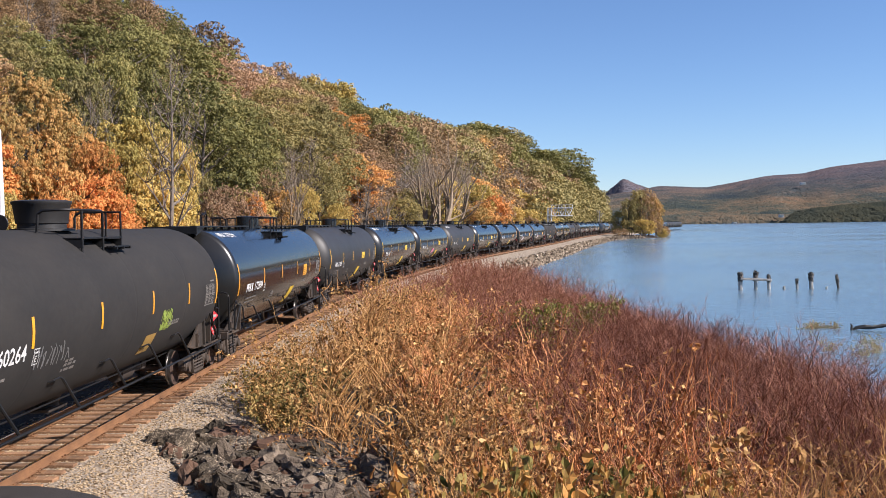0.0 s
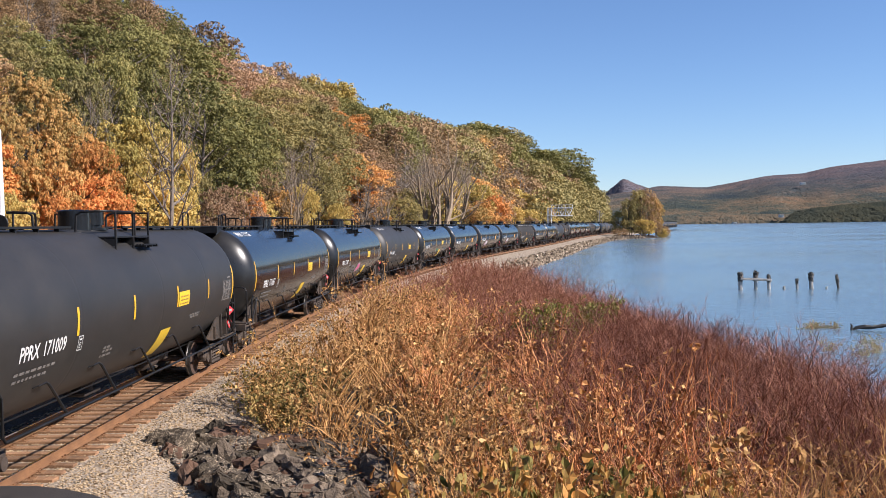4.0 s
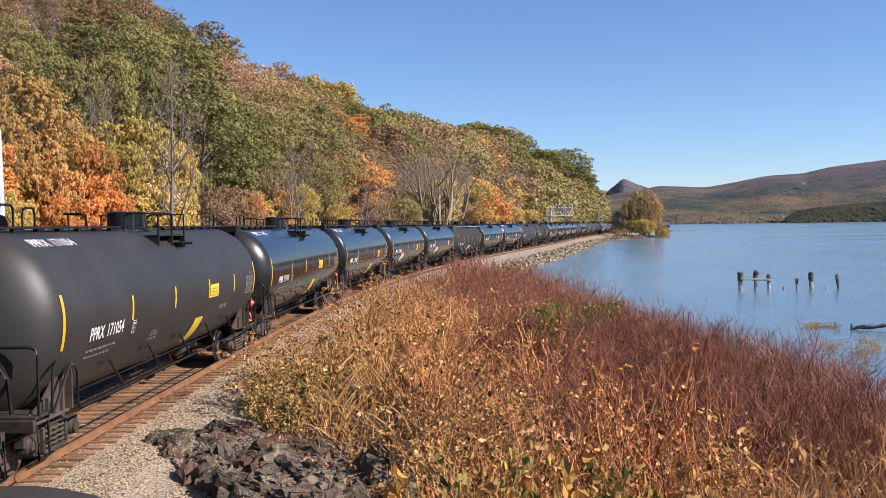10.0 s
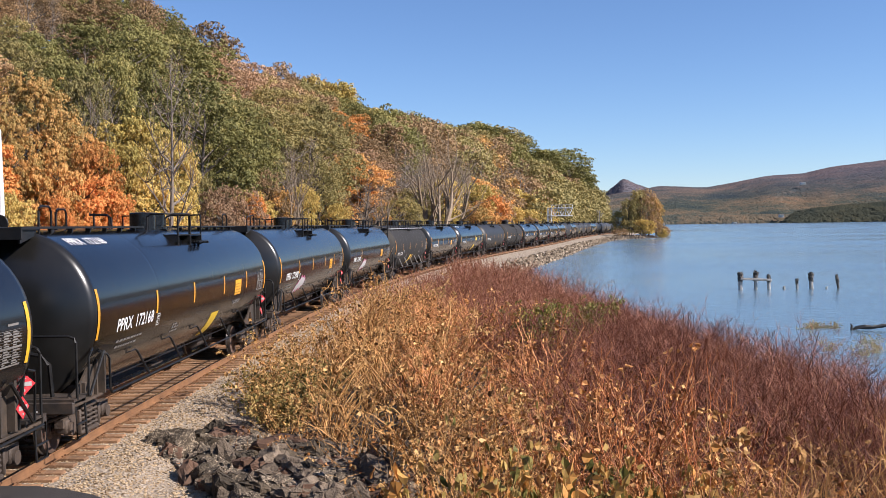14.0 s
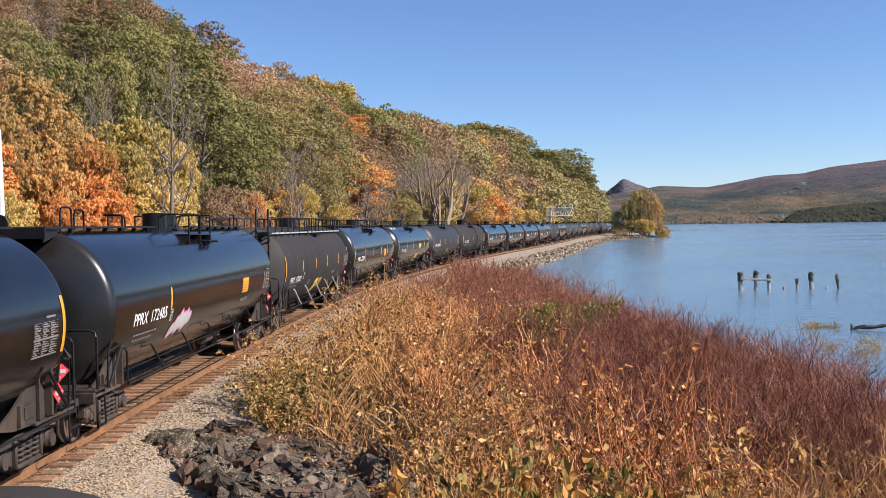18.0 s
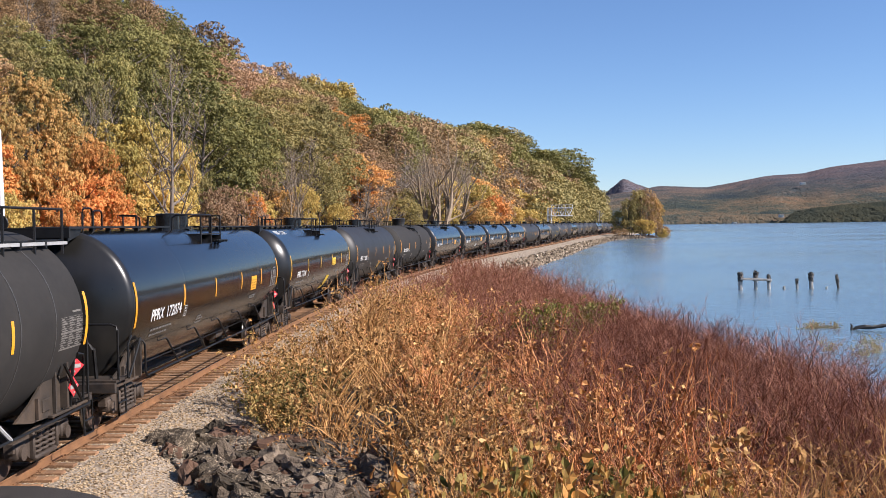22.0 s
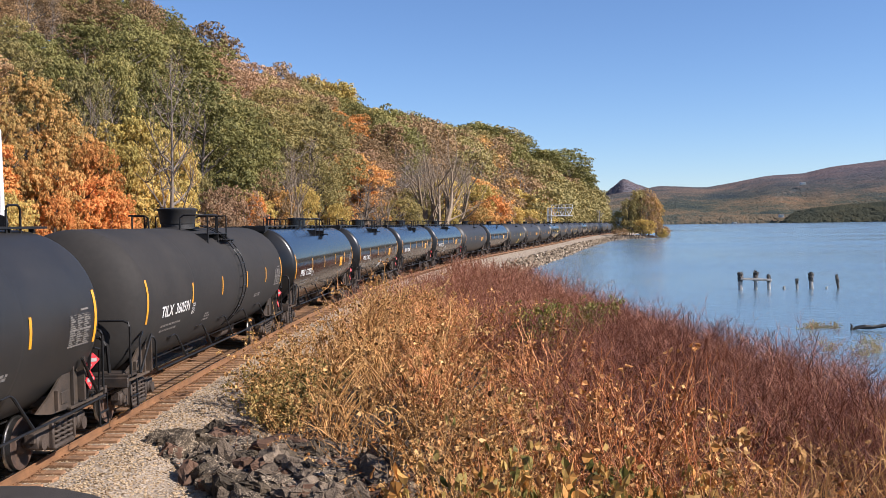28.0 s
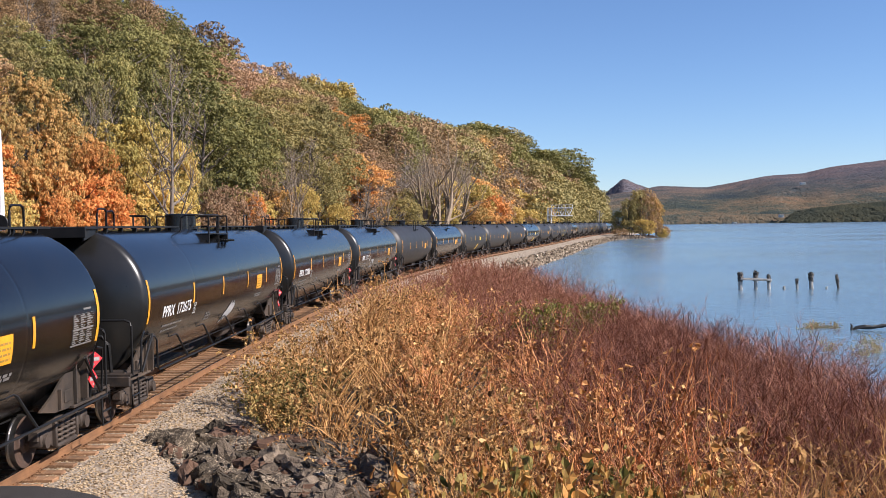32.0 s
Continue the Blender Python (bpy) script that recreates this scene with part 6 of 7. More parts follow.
# ---- brush between the track and the river ----
def stem_mesh(name, seed, stems, height, fan, twigs, thick, mat, rise=0.5, droop=0.0, segs=4, base_r=0.35, sub=0):
    """Fan of thin stems with side twigs; returns the mesh and the tips."""
    rng = np.random.default_rng(seed)
    v, f, tips = [], [], []

    def strip(pts, r0, r1):
        b0 = len(v)
        n = len(pts)
        for i, p in enumerate(pts):
            r = r0 + (r1 - r0) * i / (n - 1)
            a = rng.uniform(0, 2.1)
            for k in range(3):
                v.append((p[0] + r * math.cos(a + k * 2.094), p[1] + r * math.sin(a + k * 2.094), p[2]))
        for i in range(n - 1):
            for k in range(3):
                j = (k + 1) % 3
                f.append((b0 + i * 3 + k, b0 + i * 3 + j, b0 + i * 3 + 3 + j, b0 + i * 3 + 3 + k))

    for s in range(stems):
        az, out = rng.uniform(0, 6.283), abs(rng.normal(0, fan))
        p = np.array([math.cos(az) * base_r * rng.random(), math.sin(az) * base_r * rng.random(), 0.0])
        d = np.array([math.cos(az) * out, math.sin(az) * out, 1.0])
        d /= np.linalg.norm(d)
        L = height * rng.uniform(0.65, 1.12)
        pts = [p.copy()]
        for i in range(segs - 1):
            d = d + rng.normal(0, 0.10, 3) + np.array([math.cos(az), math.sin(az), -1.0]) * droop * i
            d /= np.linalg.norm(d)
            p = p + d * L / (segs - 1)
            pts.append(p.copy())
        strip(pts, thick, thick * 0.45)
        tips.append((pts[-1], d))
        for _ in range(twigs):
            i = rng.integers(1, segs)
            q = pts[i - 1] + (pts[i] - pts[i - 1]) * rng.random()
            w = rng.normal(0, 1, 3)
            w[2] = abs(w[2]) * rise + 0.25
            w /= np.linalg.norm(w)
            ln = L * rng.uniform(0.12, 0.34)
            mid = q + w * ln * 0.5 + rng.normal(0, 0.03, 3)
            end = q + w * ln + np.array([0, 0, 0.12 * ln]) + rng.normal(0, 0.04, 3)
            strip([q, mid, end], thick * 0.5, thick * 0.22)
            tips.append((end, w))
            tips.append((mid, w))
            for _ in range(sub):
                u = w + rng.normal(0, 0.6, 3)
                u[2] = abs(u[2]) + 0.1
                u /= np.linalg.norm(u)
                q2 = mid + (end - mid) * rng.random()
                strip([q2, q2 + u * ln * rng.uniform(0.35, 0.75)], thick * 0.3, thick * 0.16)
    me = bpy.data.meshes.new(name)
    me.from_pydata(v, [], f)
    me.materials.append(mat)
    return me, tips


def leaf_quads(name, seed, tips, count, size, mat, hang=0.5, spread=0.06, low=0.7, broad=1.0, crumple=1.0):
    """Dry leaves in bunches near the tips: folded along the rib, curled and crumpled."""
    rng = np.random.default_rng(seed)
    v, f = [], []
    done = 0
    rim = ((0.0, 0.0, 0.0), (0.22, 0.75, 0.5), (0.55, 1.0, 1.0), (0.85, 0.5, 0.6), (1.0, 0.0, -0.4), (0.85, -0.5, 0.6), (0.55, -1.0, 1.0), (0.22, -0.75, 0.5))
    while done < count:
        p0, d = tips[rng.integers(0, len(tips))]
        bunch = rng.integers(1, 6)
        done += bunch
        if p0[2] < low and rng.random() < 0.85:
            continue
        for _ in range(bunch):
            p = np.array(p0) + rng.normal(0, spread, 3)
            a = rng.normal(0, 1, 3) * 0.7 + np.array([0, 0, -hang])
            a /= np.linalg.norm(a)
            b = np.cross(a, rng.normal(0, 1, 3))
            b /= np.linalg.norm(b)
            c = np.cross(a, b)
            s = size * rng.uniform(0.5, 1.3)
            w = s * rng.uniform(0.20, 0.40) * broad
            curl = s * rng.uniform(0.12, 0.42)
            bend = s * rng.uniform(-0.5, 0.6)
            b0 = len(v)
            jit = rng.normal(0, 0.07 * crumple, (9, 3)) * s
            jit[0] = 0
            v += [tuple(p + a * s * q[0] + b * w * q[1] + c * (curl * q[2] + bend * q[0] * q[0]) + j) for q, j in zip(rim, jit)]
            v.append(tuple(p + a * s * 0.5 - c * (curl * 0.3 - bend * 0.25) + jit[8]))
            f += [(b0 + k, b0 + (k + 1) % 8, b0 + 8) for k in range(8)]
    me = bpy.data.meshes.new(name)
    me.from_pydata(v, [], f)
    me.materials.append(mat)
    return me


SHRUBS = {}
for v in range(4):
    st, tips = stem_mesh("twig_tuft", 300 + v, 22, 1.6, 0.8, 9, 0.0115, RED_TWIG, 0.8, 0.015, 5, 0.5, 4)
    SHRUBS.setdefault("red", []).append((st, None))
    st, tips = stem_mesh("twig_tuft", 305 + v, 24, 1.65, 0.7, 7, 0.014, RED_TWIG, 0.8, 0.015, 4, 0.5)
    SHRUBS.setdefault("red_far", []).append((st, None))
for v in range(2):
    st, tips = stem_mesh("twig_tuft", 310 + v, 19, 1.55, 0.7, 8, 0.0135, RED_TWIG, 0.8, 0.02, 5, 0.5, 3)
    SHRUBS.setdefault("ruddy", []).append((st, leaf_quads("foliage", 320 + v, tips, 190, 0.055, RUSTY_DRY, low=0.5)))
for v in range(4):
    st, tips = stem_mesh("twig_tuft", 330 + v, 17, 2.2, 0.45, 4, 0.0200, TAN_STEM, 0.9, 0.03, 6, 0.25, 1)
    SHRUBS.setdefault("tan", []).append((st, leaf_quads("foliage", 340 + v, tips, 330, 0.10, TAN_LEAF, low=1.4)))
for v in range(4):
    st, tips = stem_mesh("twig_tuft", 440 + v, 15, 2.35, 0.5, 3, 0.021, TAN_STEM, 0.9, 0.055, 7, 0.16)
    SHRUBS.setdefault("cane", []).append((st, leaf_quads("foliage", 445 + v, tips, 190, 0.10, TAN_LEAF, low=1.45)))
for v in range(3):
    st, tips = stem_mesh("twig_tuft", 420 + v, 17, 2.0, 0.55, 6, 0.0095, TAN_STEM, 0.8, 0.03, 6, 0.3, 1)
    SHRUBS.setdefault("dry", []).append((st, leaf_quads("foliage", 425 + v, tips, 340, 0.10, TAN_LEAF, low=1.15, crumple=1.5)))
for v in range(3):
    st, tips = stem_mesh("twig_tuft", 350 + v, 14, 1.8, 0.6, 7, 0.0165, ORANGE_TWIG, 0.8, 0.03, 5, 0.4, 1)
    SHRUBS.setdefault("orange", []).append((st, leaf_quads("foliage", 360 + v, tips, 280, 0.085, GOLD_DRY, low=1.0)))
for v in range(3):
    st, tips = stem_mesh("twig_tuft", 370 + v, 15, 1.6, 0.6, 6, 0.009, TAN_STEM, 0.7, 0.05, 5)
    SHRUBS.setdefault("leafy", []).append((st, leaf_quads("foliage", 380 + v, tips, 330, 0.15, FADING_LEAF, 1.2, 0.09, 0.45, 0.95, 1.15)))
for v in range(2):
    st, tips = stem_mesh("twig_tuft", 390 + v, 26, 1.5, 0.6, 6, 0.007, GREY_TWIG, 0.8)
    SHRUBS.setdefault("green", []).append((st, leaf_quads("foliage", 395 + v, tips, 800, 0.09, FRESH_LEAF, low=0.25)))
for v in range(2):
    st, tips = stem_mesh("twig_tuft", 385 + v, 20, 1.6, 0.6, 7, 0.010, TAN_STEM, 0.7, 0.05, 5)
    SHRUBS.setdefault("olive", []).append((st, leaf_quads("foliage", 387 + v, tips, 900, 0.105, MIXED_LEAF, 0.9, 0.07, 0.25)))
for v in range(2):
    st, tips = stem_mesh("twig_tuft", 375 + v, 5, 2.1, 0.3, 12, 0.013, FLAME_TWIG, 0.9, 0.02, 5, 0.3, 2)
    SHRUBS.setdefault("flame", []).append((st, leaf_quads("foliage", 378 + v, tips, 60, 0.075, RUSTY_DRY, low=0.5)))
for v in range(3):
    st, tips = stem_mesh("twig_tuft", 450 + v, 24, 1.35, 0.6, 9, 0.006, TAN_STEM, 0.7, 0.03, 5, 0.4, 3)
    SHRUBS.setdefault("wiry", []).append((st, leaf_quads("foliage", 455 + v, tips, 70, 0.045, GOLD_DRY, low=0.3)))
for v in range(2):
    st, tips = stem_mesh("twig_tuft", 405 + v, 26, 1.3, 3.2, 2, 0.012, TAN_STEM, 0.3, 0.05, 4, 0.5)
    SHRUBS.setdefault("straw", []).append((st, leaf_quads("foliage", 407 + v, tips, 90, 0.10, GOLD_DRY, low=0.0)))
st, tips = stem_mesh("twig_tuft", 399, 50, 2.4, 0.5, 8, 0.008, GREY_TWIG, 0.8)
SHRUBS["grey"] = [(st, leaf_quads("foliage", 398, tips, 160, 0.13, RUST_LEAF))]

WORDS = {
    "red": ("bare reddish brown twiggy shrub on the river bank", "riverside brush"),
    "ruddy": ("red brown shrub with a few rusty leaves", "riverside brush"),
    "tan": ("dry tan knotweed clump with curled dead leaves", "dry knotweed stand"),
    "cane": ("arching bare tan knotweed canes with few dead leaves", "dry knotweed stand"),
    "wiry": ("wiry pale brown dry weed clump with tiny leaves", "leafy weeds"),
    "dry": ("dry pale weed clump with crumpled tan leaves", "dry knotweed stand"),
    "orange": ("orange stemmed dry weed clump with tan leaves", "dry knotweed stand"),
    "leafy": ("leafy weed clump with fading yellow green leaves", "leafy weeds"),
    "olive": ("dense weed clump with drooping olive and tan leaves", "dry knotweed stand"),
    "straw": ("fallen straw coloured stalks lying at the thicket edge", "dry knotweed stand"),
    "flame": ("tall orange red weed stalks with few dry leaves", "leafy weeds"),
    "green": ("low shrub still in olive green leaf", "riverside brush"),
    "grey": ("grey twiggy thicket shrub below the woods", "thicket along the woods"),
}
rb = random.Random(9)
FAR_BRUSH = []


def plant_shrub(kind, x, y, size, wide=1.0):
    st, lf = rb.choice(SHRUBS["red_far" if kind == "red" and y > 44 else kind])
    if y > 37 and x > float(track_x(y)):
        FAR_BRUSH.append((st, lf, kind, x, y, size, wide))
        return
    ob = new("shrub")
    child("twig_tuft", st, ob)
    if lf:
        child("foliage", lf, ob)
    z = float(land_z(np.float64(x), np.float64(y))) - 0.04
    ob.matrix_basis = pose(x, y, z, rb.uniform(-4, 4), rb.uniform(-4, 4), rb.uniform(0, 360)) @ Matrix.Diagonal((size * wide, size * wide, size, 1))
    tagged(ob, WORDS[kind][0], "shrub", WORDS[kind][1])


# dry knotweed stand next to the ballast
for gy in np.arange(18.4, 46, 1.2):
    for gx in np.arange(-5.6, 4.5, 1.2):
        x, y = gx + rb.uniform(-0.5, 0.5), gy + rb.uniform(-0.5, 0.5)
        left = -4.8 if y < 25 else -4.8 + (y - 25) * 0.10
        right = 2.5 - 0.15 * max(0.0, y - 30) + rb.gauss(0, 0.8)
        if x < left or x > right or y < 20.2 - 1.0 * max(0.0, min(1.0, (x + 2.4) / 1.2)) + 3.2 * max(0.0, (-2.4 - x) / 2.4) or (y > 38 and x > 1.8):
            continue
        k = "tan" if x < -0.9 + rb.gauss(0, 1.3) else "orange"
        if x < -3.3 and y < 28 and rb.random() < 0.40 or rb.random() < 0.05:
            k = "olive"
        front = y - (20.2 - 1.0 * max(0.0, min(1.0, (x + 2.4) / 1.2)) + 3.2 * max(0.0, (-2.4 - x) / 2.4))
        if front < 2.4 and x > -3.3:
            if rb.random() < 0.34:
                continue
            k = "cane"
        elif front < 9 and rb.random() < 0.16:
            continue
        sz = rb.uniform(0.72, 1.02) * (1.0 + 0.30 * math.sin(x * 1.9 + y * 0.7) * math.cos(y * 1.15 - x * 0.4)) * (0.75 if x < -4.2 else 1.0) * (0.85 if y < 21 else 1.0)
        plant_shrub(k, x, y, sz, 1.1)
for x, y in ((-4.4, 23.4), (-4.4, 24.6), (-3.9, 22.7), (-4.4, 25.9), (-4.2, 27.3), (-3.6, 23.8), (-3.6, 25.2), (-4.1, 28.8)):
    plant_shrub("olive" if int(y * 10) % 3 else "dry", x, y, rb.uniform(0.75, 0.95), 1.1)
for x, y in ((-1.7, 19.0), (-1.0, 18.4), (-0.4, 17.6), (-2.3, 19.7)):
    plant_shrub("cane", x, y, rb.uniform(0.8, 1.0), 1.1)
for x, y in ((-1.9, 18.2), (-1.2, 17.8), (-2.7, 19.2), (-0.6, 17.0), (-3.3, 20.4), (-1.6, 18.9), (0.0, 16.2)):
    plant_shrub("straw", x, y, rb.uniform(0.8, 1.1), 1.0)
# red brush up to the water's edge
for gy in np.arange(8.6, 92, 1.62):
    for gx in np.arange(-6.0, 13, 1.55):
        x, y = gx + rb.uniform(-0.6, 0.6), gy + rb.uniform(-0.6, 0.6)
        if x > float(shore_x(y)) - 1.6 or x < float(track_x(y)) + 3.9:
            continue
        if x < 2.0 - 0.15 * max(0.0, y - 30) and y < 40 or (y < 12.5 and x < 0.2):
            continue
        if y > 60 and rb.random() < 0.35 or x / y > 0.56:
            continue
        k = "red" if rb.random() < 0.8 else "ruddy"
        if y < 22 and x < 5.4 - (y - 10) * 0.15 and rb.random() < 0.36:
            k = "orange" if rb.random() < 0.6 else "dry"
        if 40 < y < 46 and 3 < x < 6 and rb.random() < 0.25:
            k = "green"
        plant_shrub(k, x, y, rb.uniform(0.78, 1.28), 1.12)
for k in range(120):
    y = rb.uniform(15, 44)
    x = float(shore_x(y)) - rb.uniform(1.7, 6.5)
    if x / y < 0.54:
        plant_shrub("red", x, y, rb.uniform(0.8, 1.1), 1.15)
# pale dry clumps and straw on the near side of the stand
for k in range(16):
    y = rb.uniform(12.2, 18.5)
    plant_shrub("dry" if k % 4 else "straw", y * rb.uniform(-0.01, 0.10), y, rb.uniform(0.75, 0.95), 1.05)
# leafy weeds right before the viewer
for k in range(26):
    y = rb.uniform(8.6, 10.6)
    plant_shrub("leafy", y * (rb.uniform(0.03, 0.15) if k < 20 else rb.uniform(0.17, 0.27)), y, rb.uniform(1.08, 1.36) * (1.0 if k < 20 else 0.92), 0.7)
for k in range(10):
    y = rb.uniform(11.0, 13.0)
    plant_shrub("leafy" if rb.random() < 0.25 else "orange", y * rb.uniform(-0.02, 0.24), y, rb.uniform(0.7, 0.95), 0.9)
for x, y in ((3.3, 32.2), (4.0, 32.8), (3.0, 33.4), (5.6, 35.6), (4.9, 34.4)):
    plant_shrub("green", x, y, rb.uniform(1.12, 1.3), 0.85)
for x, y in ((2.2, 12.4), (2.9, 12.9), (3.3, 12.0), (1.5, 13.5), (2.5, 14.6)):
    plant_shrub("orange", x, y, rb.uniform(1.05, 1.3), 0.9)
for x, y in ((2.35, 11.0), (3.3, 11.6), (2.0, 13.0), (1.3, 15.2), (3.5, 14.4), (0.6, 17.5), (2.9, 15.6), (4.3, 15.0), (3.0, 18.0), (4.6, 18.4), (3.9, 12.9)):
    plant_shrub("flame", x, y, rb.uniform(1.0, 1.2), 0.8)
for k in range(34):
    y = rb.uniform(9.0, 14.5)
    plant_shrub("wiry", y * rb.uniform(0.16, 0.46), y, rb.uniform(0.85, 1.2), 1.0)
# thicket along the foot of the woods
for k in range(44):
    y = 40 + 180 * rb.random() ** 1.3
    x = float(track_x(y)) - rb.uniform(6.5, 10.5)
    plant_shrub(rb.choice(("grey", "grey", "orange", "ruddy")), x, y, rb.uniform(1.1, 1.9), 1.2)

# fallen leaves and dry litter under the brush
LITTER = foliage("leaf_litter", [(0.0, (0.0264, 0.01452, 0.00924)), (0.4, (0.0726, 0.0396, 0.01848)), (0.75, (0.1452, 0.0825, 0.0363)), (1.0, (0.198, 0.0858, 0.0297))], 0.1)
rng = np.random.default_rng(4)
n = 26000
lx, ly = rng.uniform(-5.4, 11.5, n), 14 + 26 * rng.random(n) ** 1.3
keep = (lx < shore_x(ly) - 0.4) & (lx - track_x(ly) > 4.3) & ((lx > -1.2) | (ly > 19.0))
lx, ly = lx[keep], ly[keep]
lz = land_z(lx, ly) + 0.05
cen = np.stack([lx, ly, lz], -1)
lit = new("leaf_litter", leaf_mesh("leaf_litter", tri_leaves(np.random.default_rng(8), cen, np.full(len(cen), 0.04), 26000, 0.075, 0.3), LITTER))
tagged(lit, "brown fallen leaves and dry litter on the soil", "leaf litter", kind="stuff")

# the brush further off, joined
fv, ff, fm, base = [], [], [], 0
mats = []
for st, lf, kind, x, y, size, wide in FAR_BRUSH:
    for me in (st, lf):
        if me is None:
            continue
        co = np.empty(len(me.vertices) * 3, np.float32)
        me.vertices.foreach_get("co", co)
        co = co.reshape(-1, 3)
        a = rb.uniform(0, 6.28)
        c, sn = math.cos(a) * size * wide, math.sin(a) * size * wide
        fv.append(np.stack([co[:, 0] * c - co[:, 1] * sn + x, co[:, 0] * sn + co[:, 1] * c + y, co[:, 2] * size + float(land_z(np.float64(x), np.float64(y)))], -1))
        mat = me.materials[0]
        if mat not in mats:
            mats.append(mat)
        ff += [[i + base for i in p.vertices] for p in me.polygons]
        fm += [mats.index(mat)] * len(me.polygons)
        base += len(co)
brush = link("far_brush", np.concatenate(fv).tolist(), ff, mats)
brush.data.polygons.foreach_set("material_index", np.array(fm, np.int32))
tagged(brush, "dense reddish brown brush along the river bank", "brush", kind="stuff")


# ---- old pier piles in the river ----
def pile(x, y, h, r, lean, mat, name="pier_pile", cap=None):
    ob = new(name)
    rnd = random.Random(int(x * 100))
    bm = bmesh.new()
    zs = np.linspace(-2.2, h, 7)
    pts = [(lean * (z / max(h, 0.3)) * (z > 0) + rnd.uniform(-0.012, 0.012), rnd.uniform(-0.012, 0.012), z) for z in zs]
    add_tube(bm, pts, [r * rnd.uniform(0.88, 1.08) * (1 if i < 6 else 0.72) for i in range(7)], 9)
    for v in bm.verts:
        if v.co.z > h - 0.05:
            v.co.z += rnd.uniform(-0.12, 0.10)
    part("post", bm, mat, ob)
    if cap:
        bm = bmesh.new()
        hz = np.linspace(h * 0.5, h + 0.06, 6)
        add_tube(bm, [(lean * z / h + rnd.uniform(-0.03, 0.03), rnd.uniform(-0.03, 0.03), z) for z in hz], [r * rnd.uniform(1.08, 1.45) for _ in hz[:-1]] + [r * 0.5], 9)
        for v in bm.verts:
            v.co += Vector((rnd.uniform(-0.04, 0.04), rnd.uniform(-0.04, 0.04), rnd.uniform(-0.07, 0.07)))
        head = part("head", bm, cap, ob, "dark rotten ragged head")
        bm = bmesh.new()
        for _ in range(16):
            a, q = rnd.uniform(0, 6.28), Vector((lean, 0, h - rnd.uniform(0.0, 0.3)))
            add_tube(bm, [q, q + Vector((math.cos(a) * r * 1.3, math.sin(a) * r * 1.3, rnd.uniform(-0.05, 0.2)))], [0.035, 0.008], 4)
        tagged(part("weed_tuft", bm, cap, head, "dead weeds on the pile head"), kind="stuff")
    ob.matrix_basis = pose(x, y, WATER_Z)
    return tagged(ob, "rotten grey timber pile standing in the river", "pier pile", "piles of an old pier")


PY = 78.5
for x, h, r, lean, mat, cap in ((23.99, 1.38, 0.17, -0.02, PILE_PALE, PILE_WOOD), (25.22, 1.45, 0.15, 0.0, PILE_PALE, PILE_WOOD), (26.31, 1.15, 0.12, -0.06, PILE_PALE, PILE_WOOD), (27.50, 0.22, 0.13, 0, PILE_PALE, None),
                                 (28.59, 0.75, 0.10, -0.06, PILE_PALE, PILE_WOOD), (29.73, 1.25, 0.16, -0.06, PILE_PALE, PILE_WOOD), (30.92, 0.14, 0.12, 0, PILE_PALE, None), (31.92, 1.05, 0.11, -0.16, PILE_WOOD, PILE_WOOD)):
    pile(x, PY, h, r, lean, mat, cap=cap)
bm = bmesh.new()
add_box(bm, (0, 0, 0), (2.5, 0.16, 0.17), Matrix.Rotation(radians(3), 4, "Y"), bevel=0.03)
bmesh.ops.subdivide_edges(bm, edges=bm.edges[:], cuts=2, fractal=0.1, seed=3)
beam = new("pier_beam", baked("pier_beam", bm, PILE_PALE))
beam.matrix_basis = pose(25.17, PY - 0.26, WATER_Z + 0.82)
tagged(beam, "pale weathered timber beam fixed across three piles", "beam")

SOAKED = surface("black_soaked_wood", (0.004752, 0.00396, 0.003432), (0.0132, 0.01109, 0.00924), 6, 0.6, 0, 0.5, 30)
# driftwood snag near the bank
snag = new("driftwood_snag")
bm = bmesh.new()
add_tube(bm, [(-0.95, 0, -0.02), (-0.6, 0.05, 0.10), (-0.2, 0.02, 0.15), (0.2, 0, 0.12), (0.6, -0.04, 0.20), (1.05, -0.05, 0.26)], [0.03, 0.075, 0.10, 0.09, 0.075, 0.03], 9)
_rd = random.Random(6)
for v in bm.verts:
    v.co += Vector((_rd.uniform(-0.04, 0.04), _rd.uniform(-0.03, 0.03), _rd.uniform(-0.045, 0.045)))
part("log", bm, SOAKED, snag)
bm = bmesh.new()
add_tube(bm, [(-0.9, 0, 0.0), (-0.88, 0.02, 0.25), (-0.95, 0.0, 0.33)], [0.07, 0.05, 0.02], 7)
part("stub", bm, SOAKED, snag)
bm = bmesh.new()
add_tube(bm, [(0.1, 0, 0.1), (0.35, 0.2, 0.2), (0.7, 0.35, 0.16)], [0.06, 0.05, 0.02], 7)
part("branch", bm, SOAKED, snag)
snag.matrix_basis = pose(21.3, 48.6, WATER_Z)
tagged(snag, "dark waterlogged driftwood snag lying in shallow water", "driftwood")
PALE_REED = foliage("pale_yellow_leaves", [(0.0, (0.2772, 0.2376, 0.1056)), (1.0, (0.4356, 0.3696, 0.198))], 0.3)
